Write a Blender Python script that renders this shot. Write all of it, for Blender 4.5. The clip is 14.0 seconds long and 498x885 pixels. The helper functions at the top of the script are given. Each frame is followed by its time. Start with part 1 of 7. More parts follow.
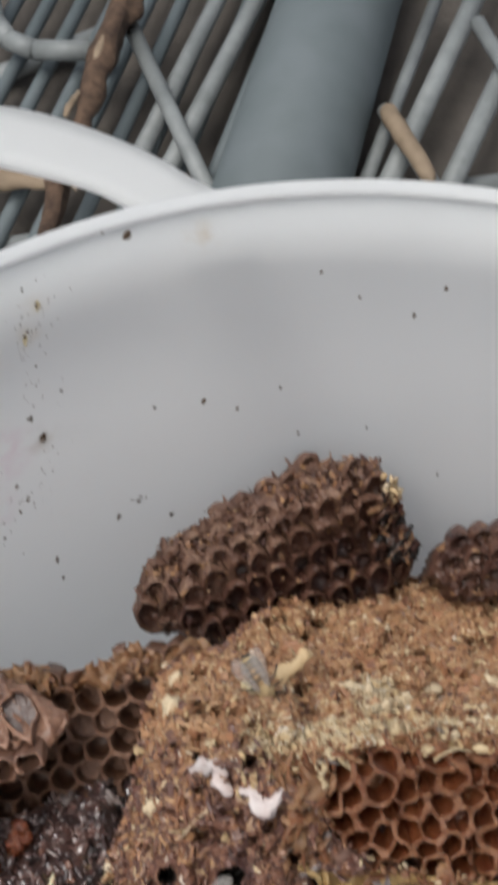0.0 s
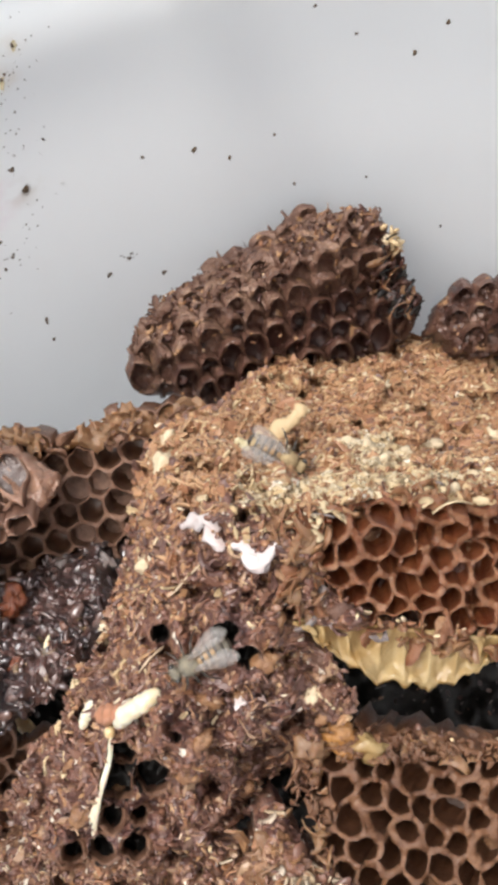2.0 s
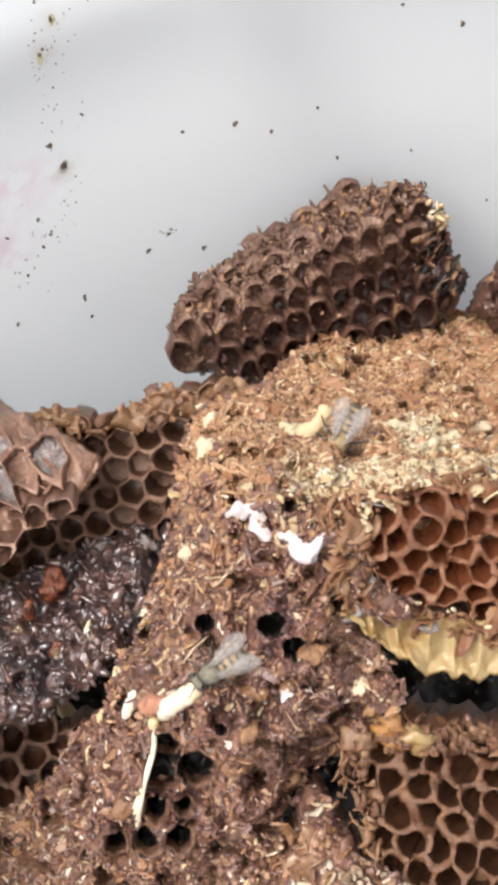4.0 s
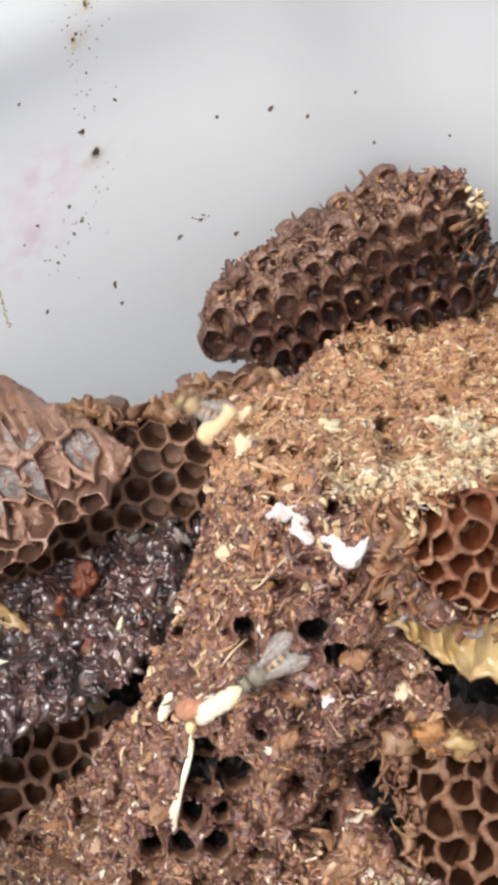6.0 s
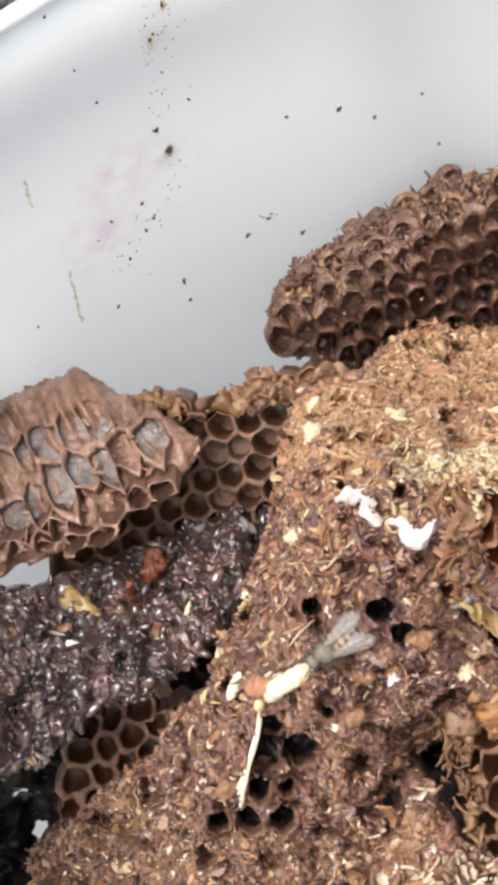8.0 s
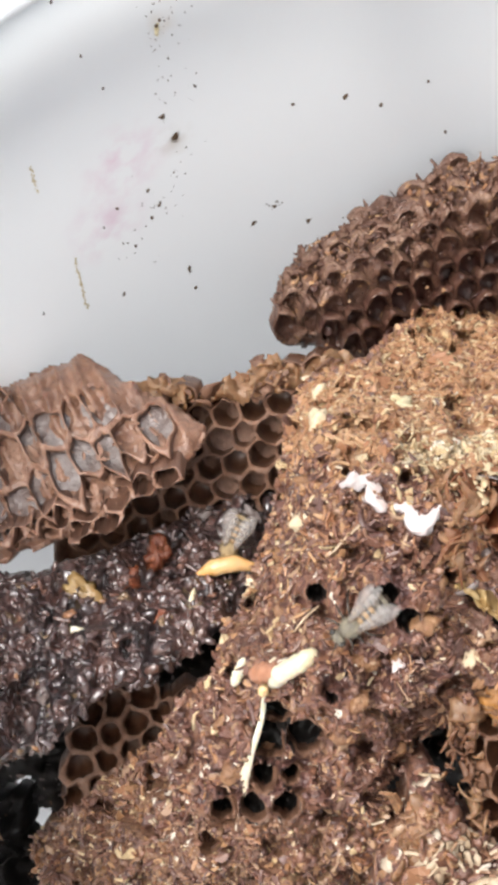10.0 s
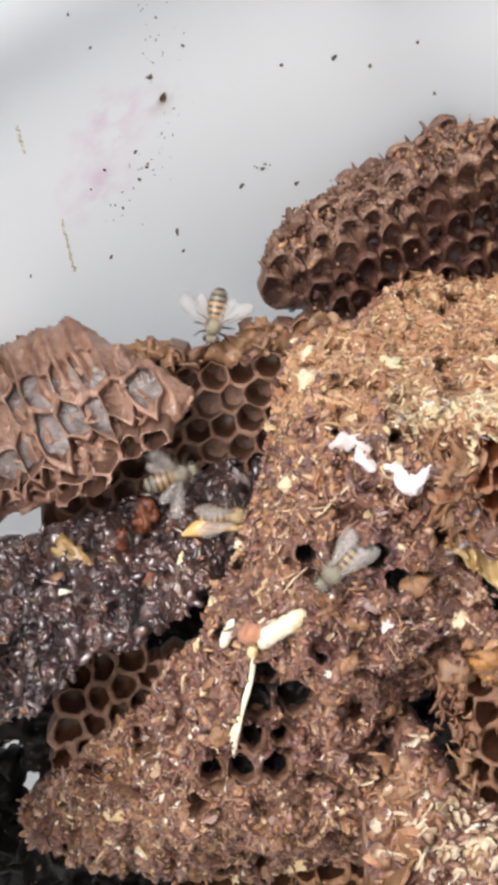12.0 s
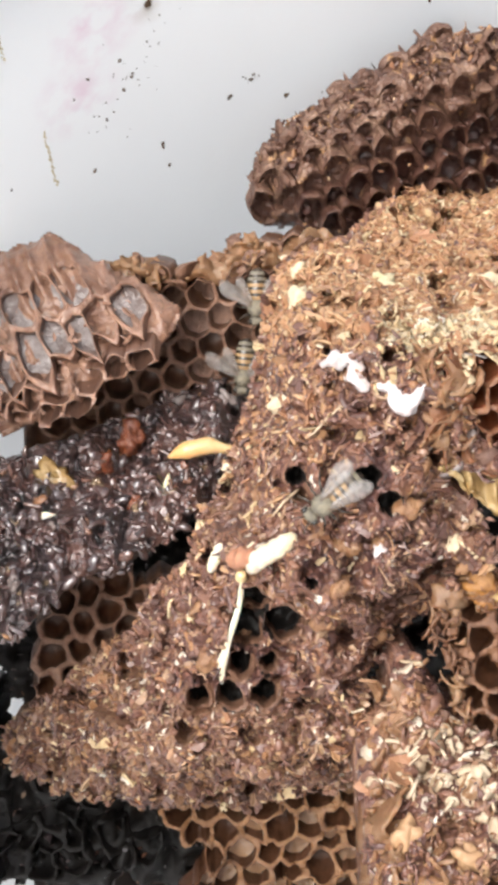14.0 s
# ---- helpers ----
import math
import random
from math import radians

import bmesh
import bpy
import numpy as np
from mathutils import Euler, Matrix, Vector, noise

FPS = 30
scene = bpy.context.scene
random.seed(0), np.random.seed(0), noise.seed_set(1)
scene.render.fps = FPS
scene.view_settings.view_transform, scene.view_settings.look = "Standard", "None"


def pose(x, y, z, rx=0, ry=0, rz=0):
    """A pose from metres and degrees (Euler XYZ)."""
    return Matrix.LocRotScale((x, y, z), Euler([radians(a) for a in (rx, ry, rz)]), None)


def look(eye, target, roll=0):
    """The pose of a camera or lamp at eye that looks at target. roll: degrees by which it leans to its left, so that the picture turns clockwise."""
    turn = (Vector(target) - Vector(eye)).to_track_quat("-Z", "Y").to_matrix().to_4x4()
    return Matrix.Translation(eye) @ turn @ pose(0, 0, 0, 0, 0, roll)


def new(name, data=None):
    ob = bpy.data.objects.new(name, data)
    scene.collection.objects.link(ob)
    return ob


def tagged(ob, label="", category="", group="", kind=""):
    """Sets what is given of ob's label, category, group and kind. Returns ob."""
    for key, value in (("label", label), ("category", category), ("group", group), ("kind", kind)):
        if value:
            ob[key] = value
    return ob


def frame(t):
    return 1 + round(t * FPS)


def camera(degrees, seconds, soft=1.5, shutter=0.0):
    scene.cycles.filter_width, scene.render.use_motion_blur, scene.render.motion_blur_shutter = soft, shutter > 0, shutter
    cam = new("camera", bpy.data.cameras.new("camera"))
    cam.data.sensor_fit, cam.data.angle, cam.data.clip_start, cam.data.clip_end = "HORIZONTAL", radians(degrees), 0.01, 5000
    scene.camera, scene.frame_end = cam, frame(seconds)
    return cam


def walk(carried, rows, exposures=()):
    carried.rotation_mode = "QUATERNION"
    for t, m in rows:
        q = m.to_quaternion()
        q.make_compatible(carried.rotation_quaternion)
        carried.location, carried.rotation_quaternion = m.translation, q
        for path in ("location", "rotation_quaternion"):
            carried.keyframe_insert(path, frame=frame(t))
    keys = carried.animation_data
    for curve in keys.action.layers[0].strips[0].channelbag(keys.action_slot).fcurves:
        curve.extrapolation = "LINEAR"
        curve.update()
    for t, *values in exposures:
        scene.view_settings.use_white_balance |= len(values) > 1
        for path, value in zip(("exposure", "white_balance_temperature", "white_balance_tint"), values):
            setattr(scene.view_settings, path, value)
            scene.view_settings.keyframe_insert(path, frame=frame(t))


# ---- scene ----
# camera
cam = camera(16.99, 14.0, soft=4.4, shutter=0.5)
PATH = [
    (0.0, pose(-0.00258, -0.12517, 0.62259, 37.761, 3.939, -2.855)),
    (0.5, pose(-0.00053, -0.13111, 0.61219, 35.057, 3.960, -3.736)),
    (1.0, pose(-0.00006, -0.13316, 0.61213, 31.527, 3.884, -3.799)),
    (1.5, pose(-0.00000, -0.12764, 0.61007, 30.774, 4.302, -3.480)),
    (2.0, pose(0.00051, -0.12277, 0.60641, 30.351, 4.727, -3.249)),
    (2.5, pose(-0.00183, -0.12105, 0.60486, 30.066, 5.464, -2.686)),
    (3.0, pose(-0.00236, -0.12111, 0.60633, 29.915, 5.696, -2.852)),
    (5.5, pose(-0.00566, -0.10231, 0.59788, 27.567, 5.424, -2.658)),
    (6.0, pose(-0.00813, -0.10502, 0.60090, 27.670, 5.785, -2.517)),
    (6.5, pose(-0.00816, -0.10868, 0.60297, 28.062, 5.774, -2.719)),
    (7.0, pose(-0.01062, -0.11061, 0.60478, 28.388, 6.164, -2.381)),
    (7.5, pose(-0.01087, -0.11310, 0.60529, 28.325, 6.566, -1.814)),
    (8.0, pose(-0.01193, -0.11463, 0.60648, 28.467, 6.972, -1.214)),
    (8.5, pose(-0.01225, -0.11517, 0.60535, 28.384, 7.183, -0.901)),
    (11.0, pose(-0.01290, -0.11666, 0.60564, 28.309, 6.695, -1.057)),
    (11.5, pose(-0.01332, -0.11699, 0.60443, 27.894, 6.564, -1.147)),
    (12.0, pose(-0.01361, -0.11779, 0.60345, 27.418, 6.501, -1.233)),
    (12.5, pose(-0.01330, -0.11792, 0.60180, 27.092, 6.486, -1.301)),
    (13.0, pose(-0.01410, -0.11710, 0.60183, 26.784, 6.516, -1.202)),
    (13.5, pose(-0.01479, -0.11634, 0.59743, 25.721, 6.382, -1.119)),
    (14.0, pose(-0.01492, -0.11433, 0.59440, 24.833, 6.059, -1.385)),
]
walk(cam, PATH, exposures=[(0.0, -0.36), (0.5, -0.28), (1.0, 0.14), (1.5, 0.23), (2.0, 0.3), (2.5, 0.26), (3.0, 0.52), (6.0, 0.48), (8.5, 0.50), (11.5, 0.48), (12.0, 0.46), (12.5, 0.60), (13.0, 0.64), (14.0, 0.67)])

# overcast daylight from above, a little brighter from behind the camera's left
world = bpy.data.worlds.new("overcast_sky")
scene.world = world
world.use_nodes = True
wn, wl = world.node_tree.nodes, world.node_tree.links
sky = wn.new("ShaderNodeTexSky")
sky.sky_type = "NISHITA"
sky.sun_disc = False
sky.sun_elevation, sky.sun_rotation = radians(62), radians(200)
sky.dust_density, sky.air_density = 4.0, 1.0
pale = wn.new("ShaderNodeHueSaturation")
pale.inputs["Saturation"].default_value = 0.45
wl.new(sky.outputs["Color"], pale.inputs["Color"])
wl.new(pale.outputs["Color"], wn["Background"].inputs["Color"])
wn["Background"].inputs["Strength"].default_value = 0.14
sun = new("sun", bpy.data.lights.new("sun", "SUN"))
sun.data.energy, sun.data.angle, sun.data.color = 2.9, radians(40), (1.0, 0.975, 0.94)
sun.matrix_world = look((-0.42, -0.12, 1.5), (0, 0.05, 0.3))


# ---- numeric helpers ----
def hash2(i, j, seed):
    n = (i.astype(np.int64) * 374761393 + j.astype(np.int64) * 668265263 + seed * 974711) & 0x7FFFFFFF
    n = (n ^ (n >> 13)) * 1274126177 & 0x7FFFFFFF
    return ((n ^ (n >> 16)) & 0xFFFF) / 65535.0


def vnoise(x, y, seed=0):
    """Smooth value noise in -1..1 on arrays."""
    x, y = np.asarray(x, float), np.asarray(y, float)
    i, j = np.floor(x), np.floor(y)
    a, b = x - i, y - j
    a, b = a * a * (3 - 2 * a), b * b * (3 - 2 * b)
    p, q = hash2(i, j, seed), hash2(i + 1, j, seed)
    r, s = hash2(i, j + 1, seed), hash2(i + 1, j + 1, seed)
    return 2 * ((p * (1 - a) + q * a) * (1 - b) + (r * (1 - a) + s * a) * b) - 1


def fbm(x, y, seed=0, octaves=3):
    x, y = np.asarray(x, float), np.asarray(y, float)
    return sum(vnoise(x * 2**k, y * 2**k, seed + 17 * k) / 2**k for k in range(octaves))


def inside(x, y, outline):
    x, y = np.asarray(x, float), np.asarray(y, float)
    res = np.zeros(x.shape, bool)
    n = len(outline)
    for k in range(n):
        (x0, y0), (x1, y1) = outline[k], outline[(k + 1) % n]
        if y0 != y1:
            res ^= ((y0 > y) != (y1 > y)) & (x < (x1 - x0) * (y - y0) / (y1 - y0) + x0)
    return res


def edge_distance(x, y, outline):
    """Distance to the nearest side of the outline."""
    x, y = np.asarray(x, float), np.asarray(y, float)
    best = np.full(x.shape, 1e9)
    n = len(outline)
    for k in range(n):
        (x0, y0), (x1, y1) = outline[k], outline[(k + 1) % n]
        dx, dy = x1 - x0, y1 - y0
        t = np.clip(((x - x0) * dx + (y - y0) * dy) / (dx * dx + dy * dy + 1e-9), 0, 1)
        best = np.minimum(best, np.hypot(x - x0 - t * dx, y - y0 - t * dy))
    return best


def smin(vals, k=6.0):
    return -k * np.log(sum(np.exp(-np.asarray(v, float) / k) for v in vals))


# ---- objects ----
def mesh_object(name, verts, faces, material, parent=None, label="", smooth=True, kind="", mm=True):
    me = bpy.data.meshes.new(name)
    verts = np.asarray(verts, float) * (0.001 if mm else 1.0)
    me.from_pydata(verts.tolist(), [], faces.tolist() if hasattr(faces, "tolist") else faces)
    me.materials.append(material)
    me.polygons.foreach_set("use_smooth", np.full(len(me.polygons), smooth))
    me.update()
    ob = new(name, me)
    ob.parent = parent
    return tagged(ob, label, kind=kind)


def bm_object(name, bm, material, parent=None, label="", smooth=True, kind=""):
    me = bpy.data.meshes.new(name)
    bm.to_mesh(me)
    bm.free()
    me.materials.append(material)
    me.polygons.foreach_set("use_smooth", np.full(len(me.polygons), smooth))
    ob = new(name, me)
    ob.parent = parent
    return tagged(ob, label, kind=kind)


# the heap's leaning frame: u across, v up the slope, w out of the heap, in millimetres
HEAP = Matrix(((0.99294, 0.08209, 0.08559, -0.03912), (-0.03144, 0.87811, -0.47743, 0.04445),
               (-0.11436, 0.47137, 0.87449, 0.31671), (0, 0, 0, 1)))


def heap_thing(name, u, v, w, label, category, group=""):
    """An Empty in the heap; its parts are given in heap millimetres and moved into its space."""
    ob = new(name)
    ob.empty_display_size = 0.01
    ob.matrix_world = HEAP @ Matrix.Translation((u / 1000, v / 1000, w / 1000))
    return tagged(ob, label, category, group)


def heap_part(name, verts, faces, material, thing, label="", smooth=True, kind=""):
    ob = mesh_object(name, verts, faces, material, thing, label, smooth, kind)
    shift = thing.matrix_world.inverted() @ HEAP
    ob.matrix_local = shift
    return ob


# ---- materials ----
def material(name, base, rough=0.6, second=None, scale=400.0, bump=0.3, bump_scale=1500.0, dist=0.0004,
             spread=None, metal=0.0, coat=0.0, sss=0.0, alpha=1.0, spec=0.5, trans=0.0, fine_bump=6.0):
    """A procedural surface: base and second colour mixed by noise at two scales, spread: colours for separate islands."""
    m = bpy.data.materials.new(name)
    m.use_nodes = True
    n, l = m.node_tree.nodes, m.node_tree.links
    b = n["Principled BSDF"]
    b.inputs["Roughness"].default_value, b.inputs["Metallic"].default_value = rough, metal
    b.inputs["Coat Weight"].default_value, b.inputs["Coat Roughness"].default_value = coat, 0.12
    b.inputs["Specular IOR Level"].default_value = spec
    b.inputs["Alpha"].default_value = alpha
    b.inputs["Transmission Weight"].default_value = trans
    if sss:
        b.inputs["Subsurface Weight"].default_value = sss
        b.inputs["Subsurface Radius"].default_value = (1.0, 0.5, 0.25)
        b.inputs["Subsurface Scale"].default_value = 0.002
    geo = n.new("ShaderNodeNewGeometry")
    tex = n.new("ShaderNodeTexNoise")
    tex.inputs["Scale"].default_value, tex.inputs["Detail"].default_value = scale, 5.0
    l.new(geo.outputs["Position"], tex.inputs["Vector"])
    wide = n.new("ShaderNodeTexNoise")
    wide.inputs["Scale"].default_value, wide.inputs["Detail"].default_value = scale * 0.18, 2.0
    l.new(geo.outputs["Position"], wide.inputs["Vector"])
    add = n.new("ShaderNodeMath")
    add.operation = "MULTIPLY_ADD"
    add.inputs[1].default_value = 0.6
    l.new(tex.outputs["Fac"], add.inputs[0])
    scaled = n.new("ShaderNodeMath")
    scaled.operation = "MULTIPLY"
    scaled.inputs[1].default_value = 0.4
    l.new(wide.outputs["Fac"], scaled.inputs[0])
    l.new(scaled.outputs[0], add.inputs[2])
    ramp = n.new("ShaderNodeMapRange")
    ramp.inputs["From Min"].default_value, ramp.inputs["From Max"].default_value = 0.38, 0.62
    l.new(add.outputs[0], ramp.inputs["Value"])
    mix = n.new("ShaderNodeMix")
    mix.data_type = "RGBA"
    second = second or tuple(c * 0.6 for c in base)
    l.new(ramp.outputs["Result"], mix.inputs["Factor"])
    mix.inputs["A"].default_value, mix.inputs["B"].default_value = (*base, 1), (*second, 1)
    colour = mix.outputs["Result"]
    if spread:
        isl = n.new("ShaderNodeValToRGB")
        isl.color_ramp.interpolation = "LINEAR"
        el = isl.color_ramp.elements
        while len(el) < len(spread):
            el.new(0.5)
        for k, c in enumerate(spread):
            el[k].position, el[k].color = k / (len(spread) - 1), (*c, 1)
        l.new(geo.outputs["Random Per Island"], isl.inputs["Fac"])
        mul = n.new("ShaderNodeMix")
        mul.data_type, mul.blend_type = "RGBA", "MIX"
        mul.inputs["Factor"].default_value = 0.75
        l.new(colour, mul.inputs["A"])
        l.new(isl.outputs["Color"], mul.inputs["B"])
        colour = mul.outputs["Result"]
    l.new(colour, b.inputs["Base Color"])
    if bump:
        fine = n.new("ShaderNodeTexNoise")
        fine.inputs["Scale"].default_value, fine.inputs["Detail"].default_value = bump_scale * 0.45, fine_bump
        fine.inputs["Roughness"].default_value = 0.62
        l.new(geo.outputs["Position"], fine.inputs["Vector"])
        bp = n.new("ShaderNodeBump")
        bp.inputs["Strength"].default_value, bp.inputs["Distance"].default_value = bump, dist
        l.new(fine.outputs["Fac"], bp.inputs["Height"])
        l.new(bp.outputs["Normal"], b.inputs["Normal"])
        l.new(bp.outputs["Normal"], b.inputs["Coat Normal"])
    return m


def matted(name, colours, grain=800.0, rough=0.5, coat=0.2, bump=0.9, dist=0.0007, wide=110.0, spec=0.5, share=0.55, speck=(0.8, 0.72, 0.6), speck_share=0.03):
    """Chopped, matted crumbs: grains of many colours in drifts, with a few bright specks; colours run from dark to light."""
    m = bpy.data.materials.new(name)
    m.use_nodes = True
    n, l = m.node_tree.nodes, m.node_tree.links
    b = n["Principled BSDF"]
    b.inputs["Roughness"].default_value, b.inputs["Specular IOR Level"].default_value = rough, spec
    b.inputs["Coat Weight"].default_value, b.inputs["Coat Roughness"].default_value = coat, 0.14
    geo = n.new("ShaderNodeNewGeometry")
    bend = n.new("ShaderNodeTexNoise")
    bend.inputs["Scale"].default_value, bend.inputs["Detail"].default_value = grain * 0.7, 2.0
    l.new(geo.outputs["Position"], bend.inputs["Vector"])
    shift = n.new("ShaderNodeVectorMath")
    shift.operation = "MULTIPLY_ADD"
    shift.inputs[1].default_value = (1.6 / grain,) * 3
    l.new(bend.outputs["Color"], shift.inputs[0])
    l.new(geo.outputs["Position"], shift.inputs[2])
    vor = n.new("ShaderNodeTexVoronoi")
    vor.inputs["Scale"].default_value = grain
    l.new(shift.outputs[0], vor.inputs["Vector"])
    sep = n.new("ShaderNodeSeparateColor")
    l.new(vor.outputs["Color"], sep.inputs["Color"])
    drift = n.new("ShaderNodeTexNoise")
    drift.inputs["Scale"].default_value, drift.inputs["Detail"].default_value = wide, 4.0
    l.new(geo.outputs["Position"], drift.inputs["Vector"])
    rng = n.new("ShaderNodeMapRange")
    rng.inputs["From Min"].default_value, rng.inputs["From Max"].default_value = 0.32, 0.68
    rng.inputs["To Max"].default_value = 1 - share
    l.new(drift.outputs["Fac"], rng.inputs["Value"])
    mad = n.new("ShaderNodeMath")
    mad.operation = "MULTIPLY_ADD"
    mad.inputs[1].default_value = share
    l.new(sep.outputs[0], mad.inputs[0])
    l.new(rng.outputs["Result"], mad.inputs[2])
    ramp = n.new("ShaderNodeValToRGB")
    el = ramp.color_ramp.elements
    while len(el) < len(colours):
        el.new(0.5)
    for k, c in enumerate(colours):
        el[k].position, el[k].color = 0.08 + 0.84 * k / (len(colours) - 1), (*c, 1)
    l.new(mad.outputs[0], ramp.inputs["Fac"])
    pick = n.new("ShaderNodeMath")
    pick.operation = "LESS_THAN"
    pick.inputs[1].default_value = speck_share
    l.new(sep.outputs[1], pick.inputs[0])
    mix = n.new("ShaderNodeMix")
    mix.data_type = "RGBA"
    l.new(pick.outputs[0], mix.inputs["Factor"])
    l.new(ramp.outputs["Color"], mix.inputs["A"])
    mix.inputs["B"].default_value = (*speck, 1)
    l.new(mix.outputs["Result"], b.inputs["Base Color"])
    fine = n.new("ShaderNodeTexNoise")
    fine.inputs["Scale"].default_value, fine.inputs["Detail"].default_value = grain * 1.1, 3.0
    l.new(geo.outputs["Position"], fine.inputs["Vector"])
    hgt = n.new("ShaderNodeMath")
    hgt.operation = "SUBTRACT"
    l.new(fine.outputs["Fac"], hgt.inputs[0])
    l.new(vor.outputs["Distance"], hgt.inputs[1])
    bp = n.new("ShaderNodeBump")
    bp.inputs["Strength"].default_value, bp.inputs["Distance"].default_value = bump, dist
    l.new(hgt.outputs[0], bp.inputs["Height"])
    l.new(bp.outputs["Normal"], b.inputs["Normal"])
    l.new(bp.outputs["Normal"], b.inputs["Coat Normal"])
    return m


M_PAIL = material("white_plastic", (0.855, 0.877, 0.878), 0.32, (0.825, 0.847, 0.848), 25, 0.08, 300, 0.0003, spec=0.4)


def let_light_through(m, share, colour):
    """Thin translucent plastic or wax: part of the light that falls on the back comes out in front."""
    n, l = m.node_tree.nodes, m.node_tree.links
    t = n.new("ShaderNodeBsdfTranslucent")
    t.inputs["Color"].default_value = (*colour, 1)
    mix = n.new("ShaderNodeMixShader")
    mix.inputs["Fac"].default_value = share
    out = n["Material Output"]
    l.new(n["Principled BSDF"].outputs["BSDF"], mix.inputs[1])
    l.new(t.outputs["BSDF"], mix.inputs[2])
    l.new(mix.outputs["Shader"], out.inputs["Surface"])


def stain(m, place, reach, colour):
    """A faint smear with a patchy edge round a place."""
    n, l = m.node_tree.nodes, m.node_tree.links
    b = n["Principled BSDF"]
    old = b.inputs["Base Color"].links[0].from_socket
    geo = n.new("ShaderNodeNewGeometry")
    far = n.new("ShaderNodeVectorMath")
    far.operation = "DISTANCE"
    far.inputs[1].default_value = place
    l.new(geo.outputs["Position"], far.inputs[0])
    tex = n.new("ShaderNodeTexNoise")
    tex.inputs["Scale"].default_value, tex.inputs["Detail"].default_value = 160.0, 4.0
    l.new(geo.outputs["Position"], tex.inputs["Vector"])
    fall = n.new("ShaderNodeMapRange")
    fall.inputs["From Min"].default_value, fall.inputs["From Max"].default_value = reach, reach * 0.2
    l.new(far.outputs["Value"], fall.inputs["Value"])
    patch = n.new("ShaderNodeMapRange")
    patch.inputs["From Min"].default_value, patch.inputs["From Max"].default_value = 0.42, 0.68
    l.new(tex.outputs["Fac"], patch.inputs["Value"])
    mul = n.new("ShaderNodeMath")
    mul.operation = "MULTIPLY"
    l.new(fall.outputs["Result"], mul.inputs[0])
    l.new(patch.outputs["Result"], mul.inputs[1])
    mix = n.new("ShaderNodeMix")
    mix.data_type = "RGBA"
    l.new(mul.outputs[0], mix.inputs["Factor"])
    l.new(old, mix.inputs["A"])
    mix.inputs["B"].default_value = (*colour, 1)
    l.new(mix.outputs["Result"], b.inputs["Base Color"])


stain(M_PAIL, (-0.0715, 0.1145, 0.316), 0.013, (0.72, 0.42, 0.56))
stain(M_PAIL, (-0.0785, 0.109, 0.300), 0.013, (0.70, 0.42, 0.56))
stain(M_PAIL, (-0.0605, 0.1205, 0.3144), 0.006, (0.42, 0.32, 0.22))
stain(M_PAIL, (-0.0587, 0.1228, 0.348), 0.005, (0.58, 0.46, 0.30))
stain(M_PAIL, (-0.0553, 0.1255, 0.3557), 0.004, (0.58, 0.46, 0.30))
stain(M_PAIL, (-0.0180, 0.1360, 0.362), 0.006, (0.62, 0.50, 0.34))
let_light_through(M_PAIL, 0.58, (0.96, 0.965, 0.97))
M_DIRT = material("dark_dirt", (0.06, 0.042, 0.028), 0.7, (0.14, 0.09, 0.05), 900)
M_STAIN = material("propolis_stain", (0.50, 0.42, 0.24), 0.6, (0.70, 0.62, 0.42), 700)
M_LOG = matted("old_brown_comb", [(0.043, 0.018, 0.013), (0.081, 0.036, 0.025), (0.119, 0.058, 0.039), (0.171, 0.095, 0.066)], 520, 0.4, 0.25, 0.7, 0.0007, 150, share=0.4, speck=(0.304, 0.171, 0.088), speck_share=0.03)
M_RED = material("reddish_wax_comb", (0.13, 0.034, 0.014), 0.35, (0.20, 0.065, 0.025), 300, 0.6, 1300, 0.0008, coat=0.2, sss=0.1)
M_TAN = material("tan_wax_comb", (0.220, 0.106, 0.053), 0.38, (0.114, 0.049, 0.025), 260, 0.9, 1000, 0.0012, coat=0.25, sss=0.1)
M_PINK = material("pinkish_brown_comb", (0.326, 0.186, 0.125), 0.3, (0.173, 0.086, 0.056), 420, 0.8, 1300, 0.0009, coat=0.45, sss=0.1, fine_bump=3.0)
M_BROWN = material("brown_open_comb", (0.230, 0.123, 0.077), 0.42, (0.120, 0.057, 0.034), 420, 0.9, 1300, 0.0009, coat=0.15)
M_AMBER = material("amber_wax_comb", (0.334, 0.176, 0.083), 0.42, (0.194, 0.092, 0.046), 420, 0.9, 1200, 0.0010, coat=0.2, sss=0.1)
# near black: the shade of deep cells and gaps put into the colour
M_BLACK = material("deep_black_comb", (0.006, 0.005, 0.0045), 0.6, (0.014, 0.010, 0.008), 300, 0.5, 1500, coat=0.05)
M_TAR = material("honey_soaked_crust", (0.06, 0.036, 0.036), 0.14, (0.11, 0.058, 0.048), 260, 0.7, 1300, 0.0012, coat=1.0, fine_bump=2.0)
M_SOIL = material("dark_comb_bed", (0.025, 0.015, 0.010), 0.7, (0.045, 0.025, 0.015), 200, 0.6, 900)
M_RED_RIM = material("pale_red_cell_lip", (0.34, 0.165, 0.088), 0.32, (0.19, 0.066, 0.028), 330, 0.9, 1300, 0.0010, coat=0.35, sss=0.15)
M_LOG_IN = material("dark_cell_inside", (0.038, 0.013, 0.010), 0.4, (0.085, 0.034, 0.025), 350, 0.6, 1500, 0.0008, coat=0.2)
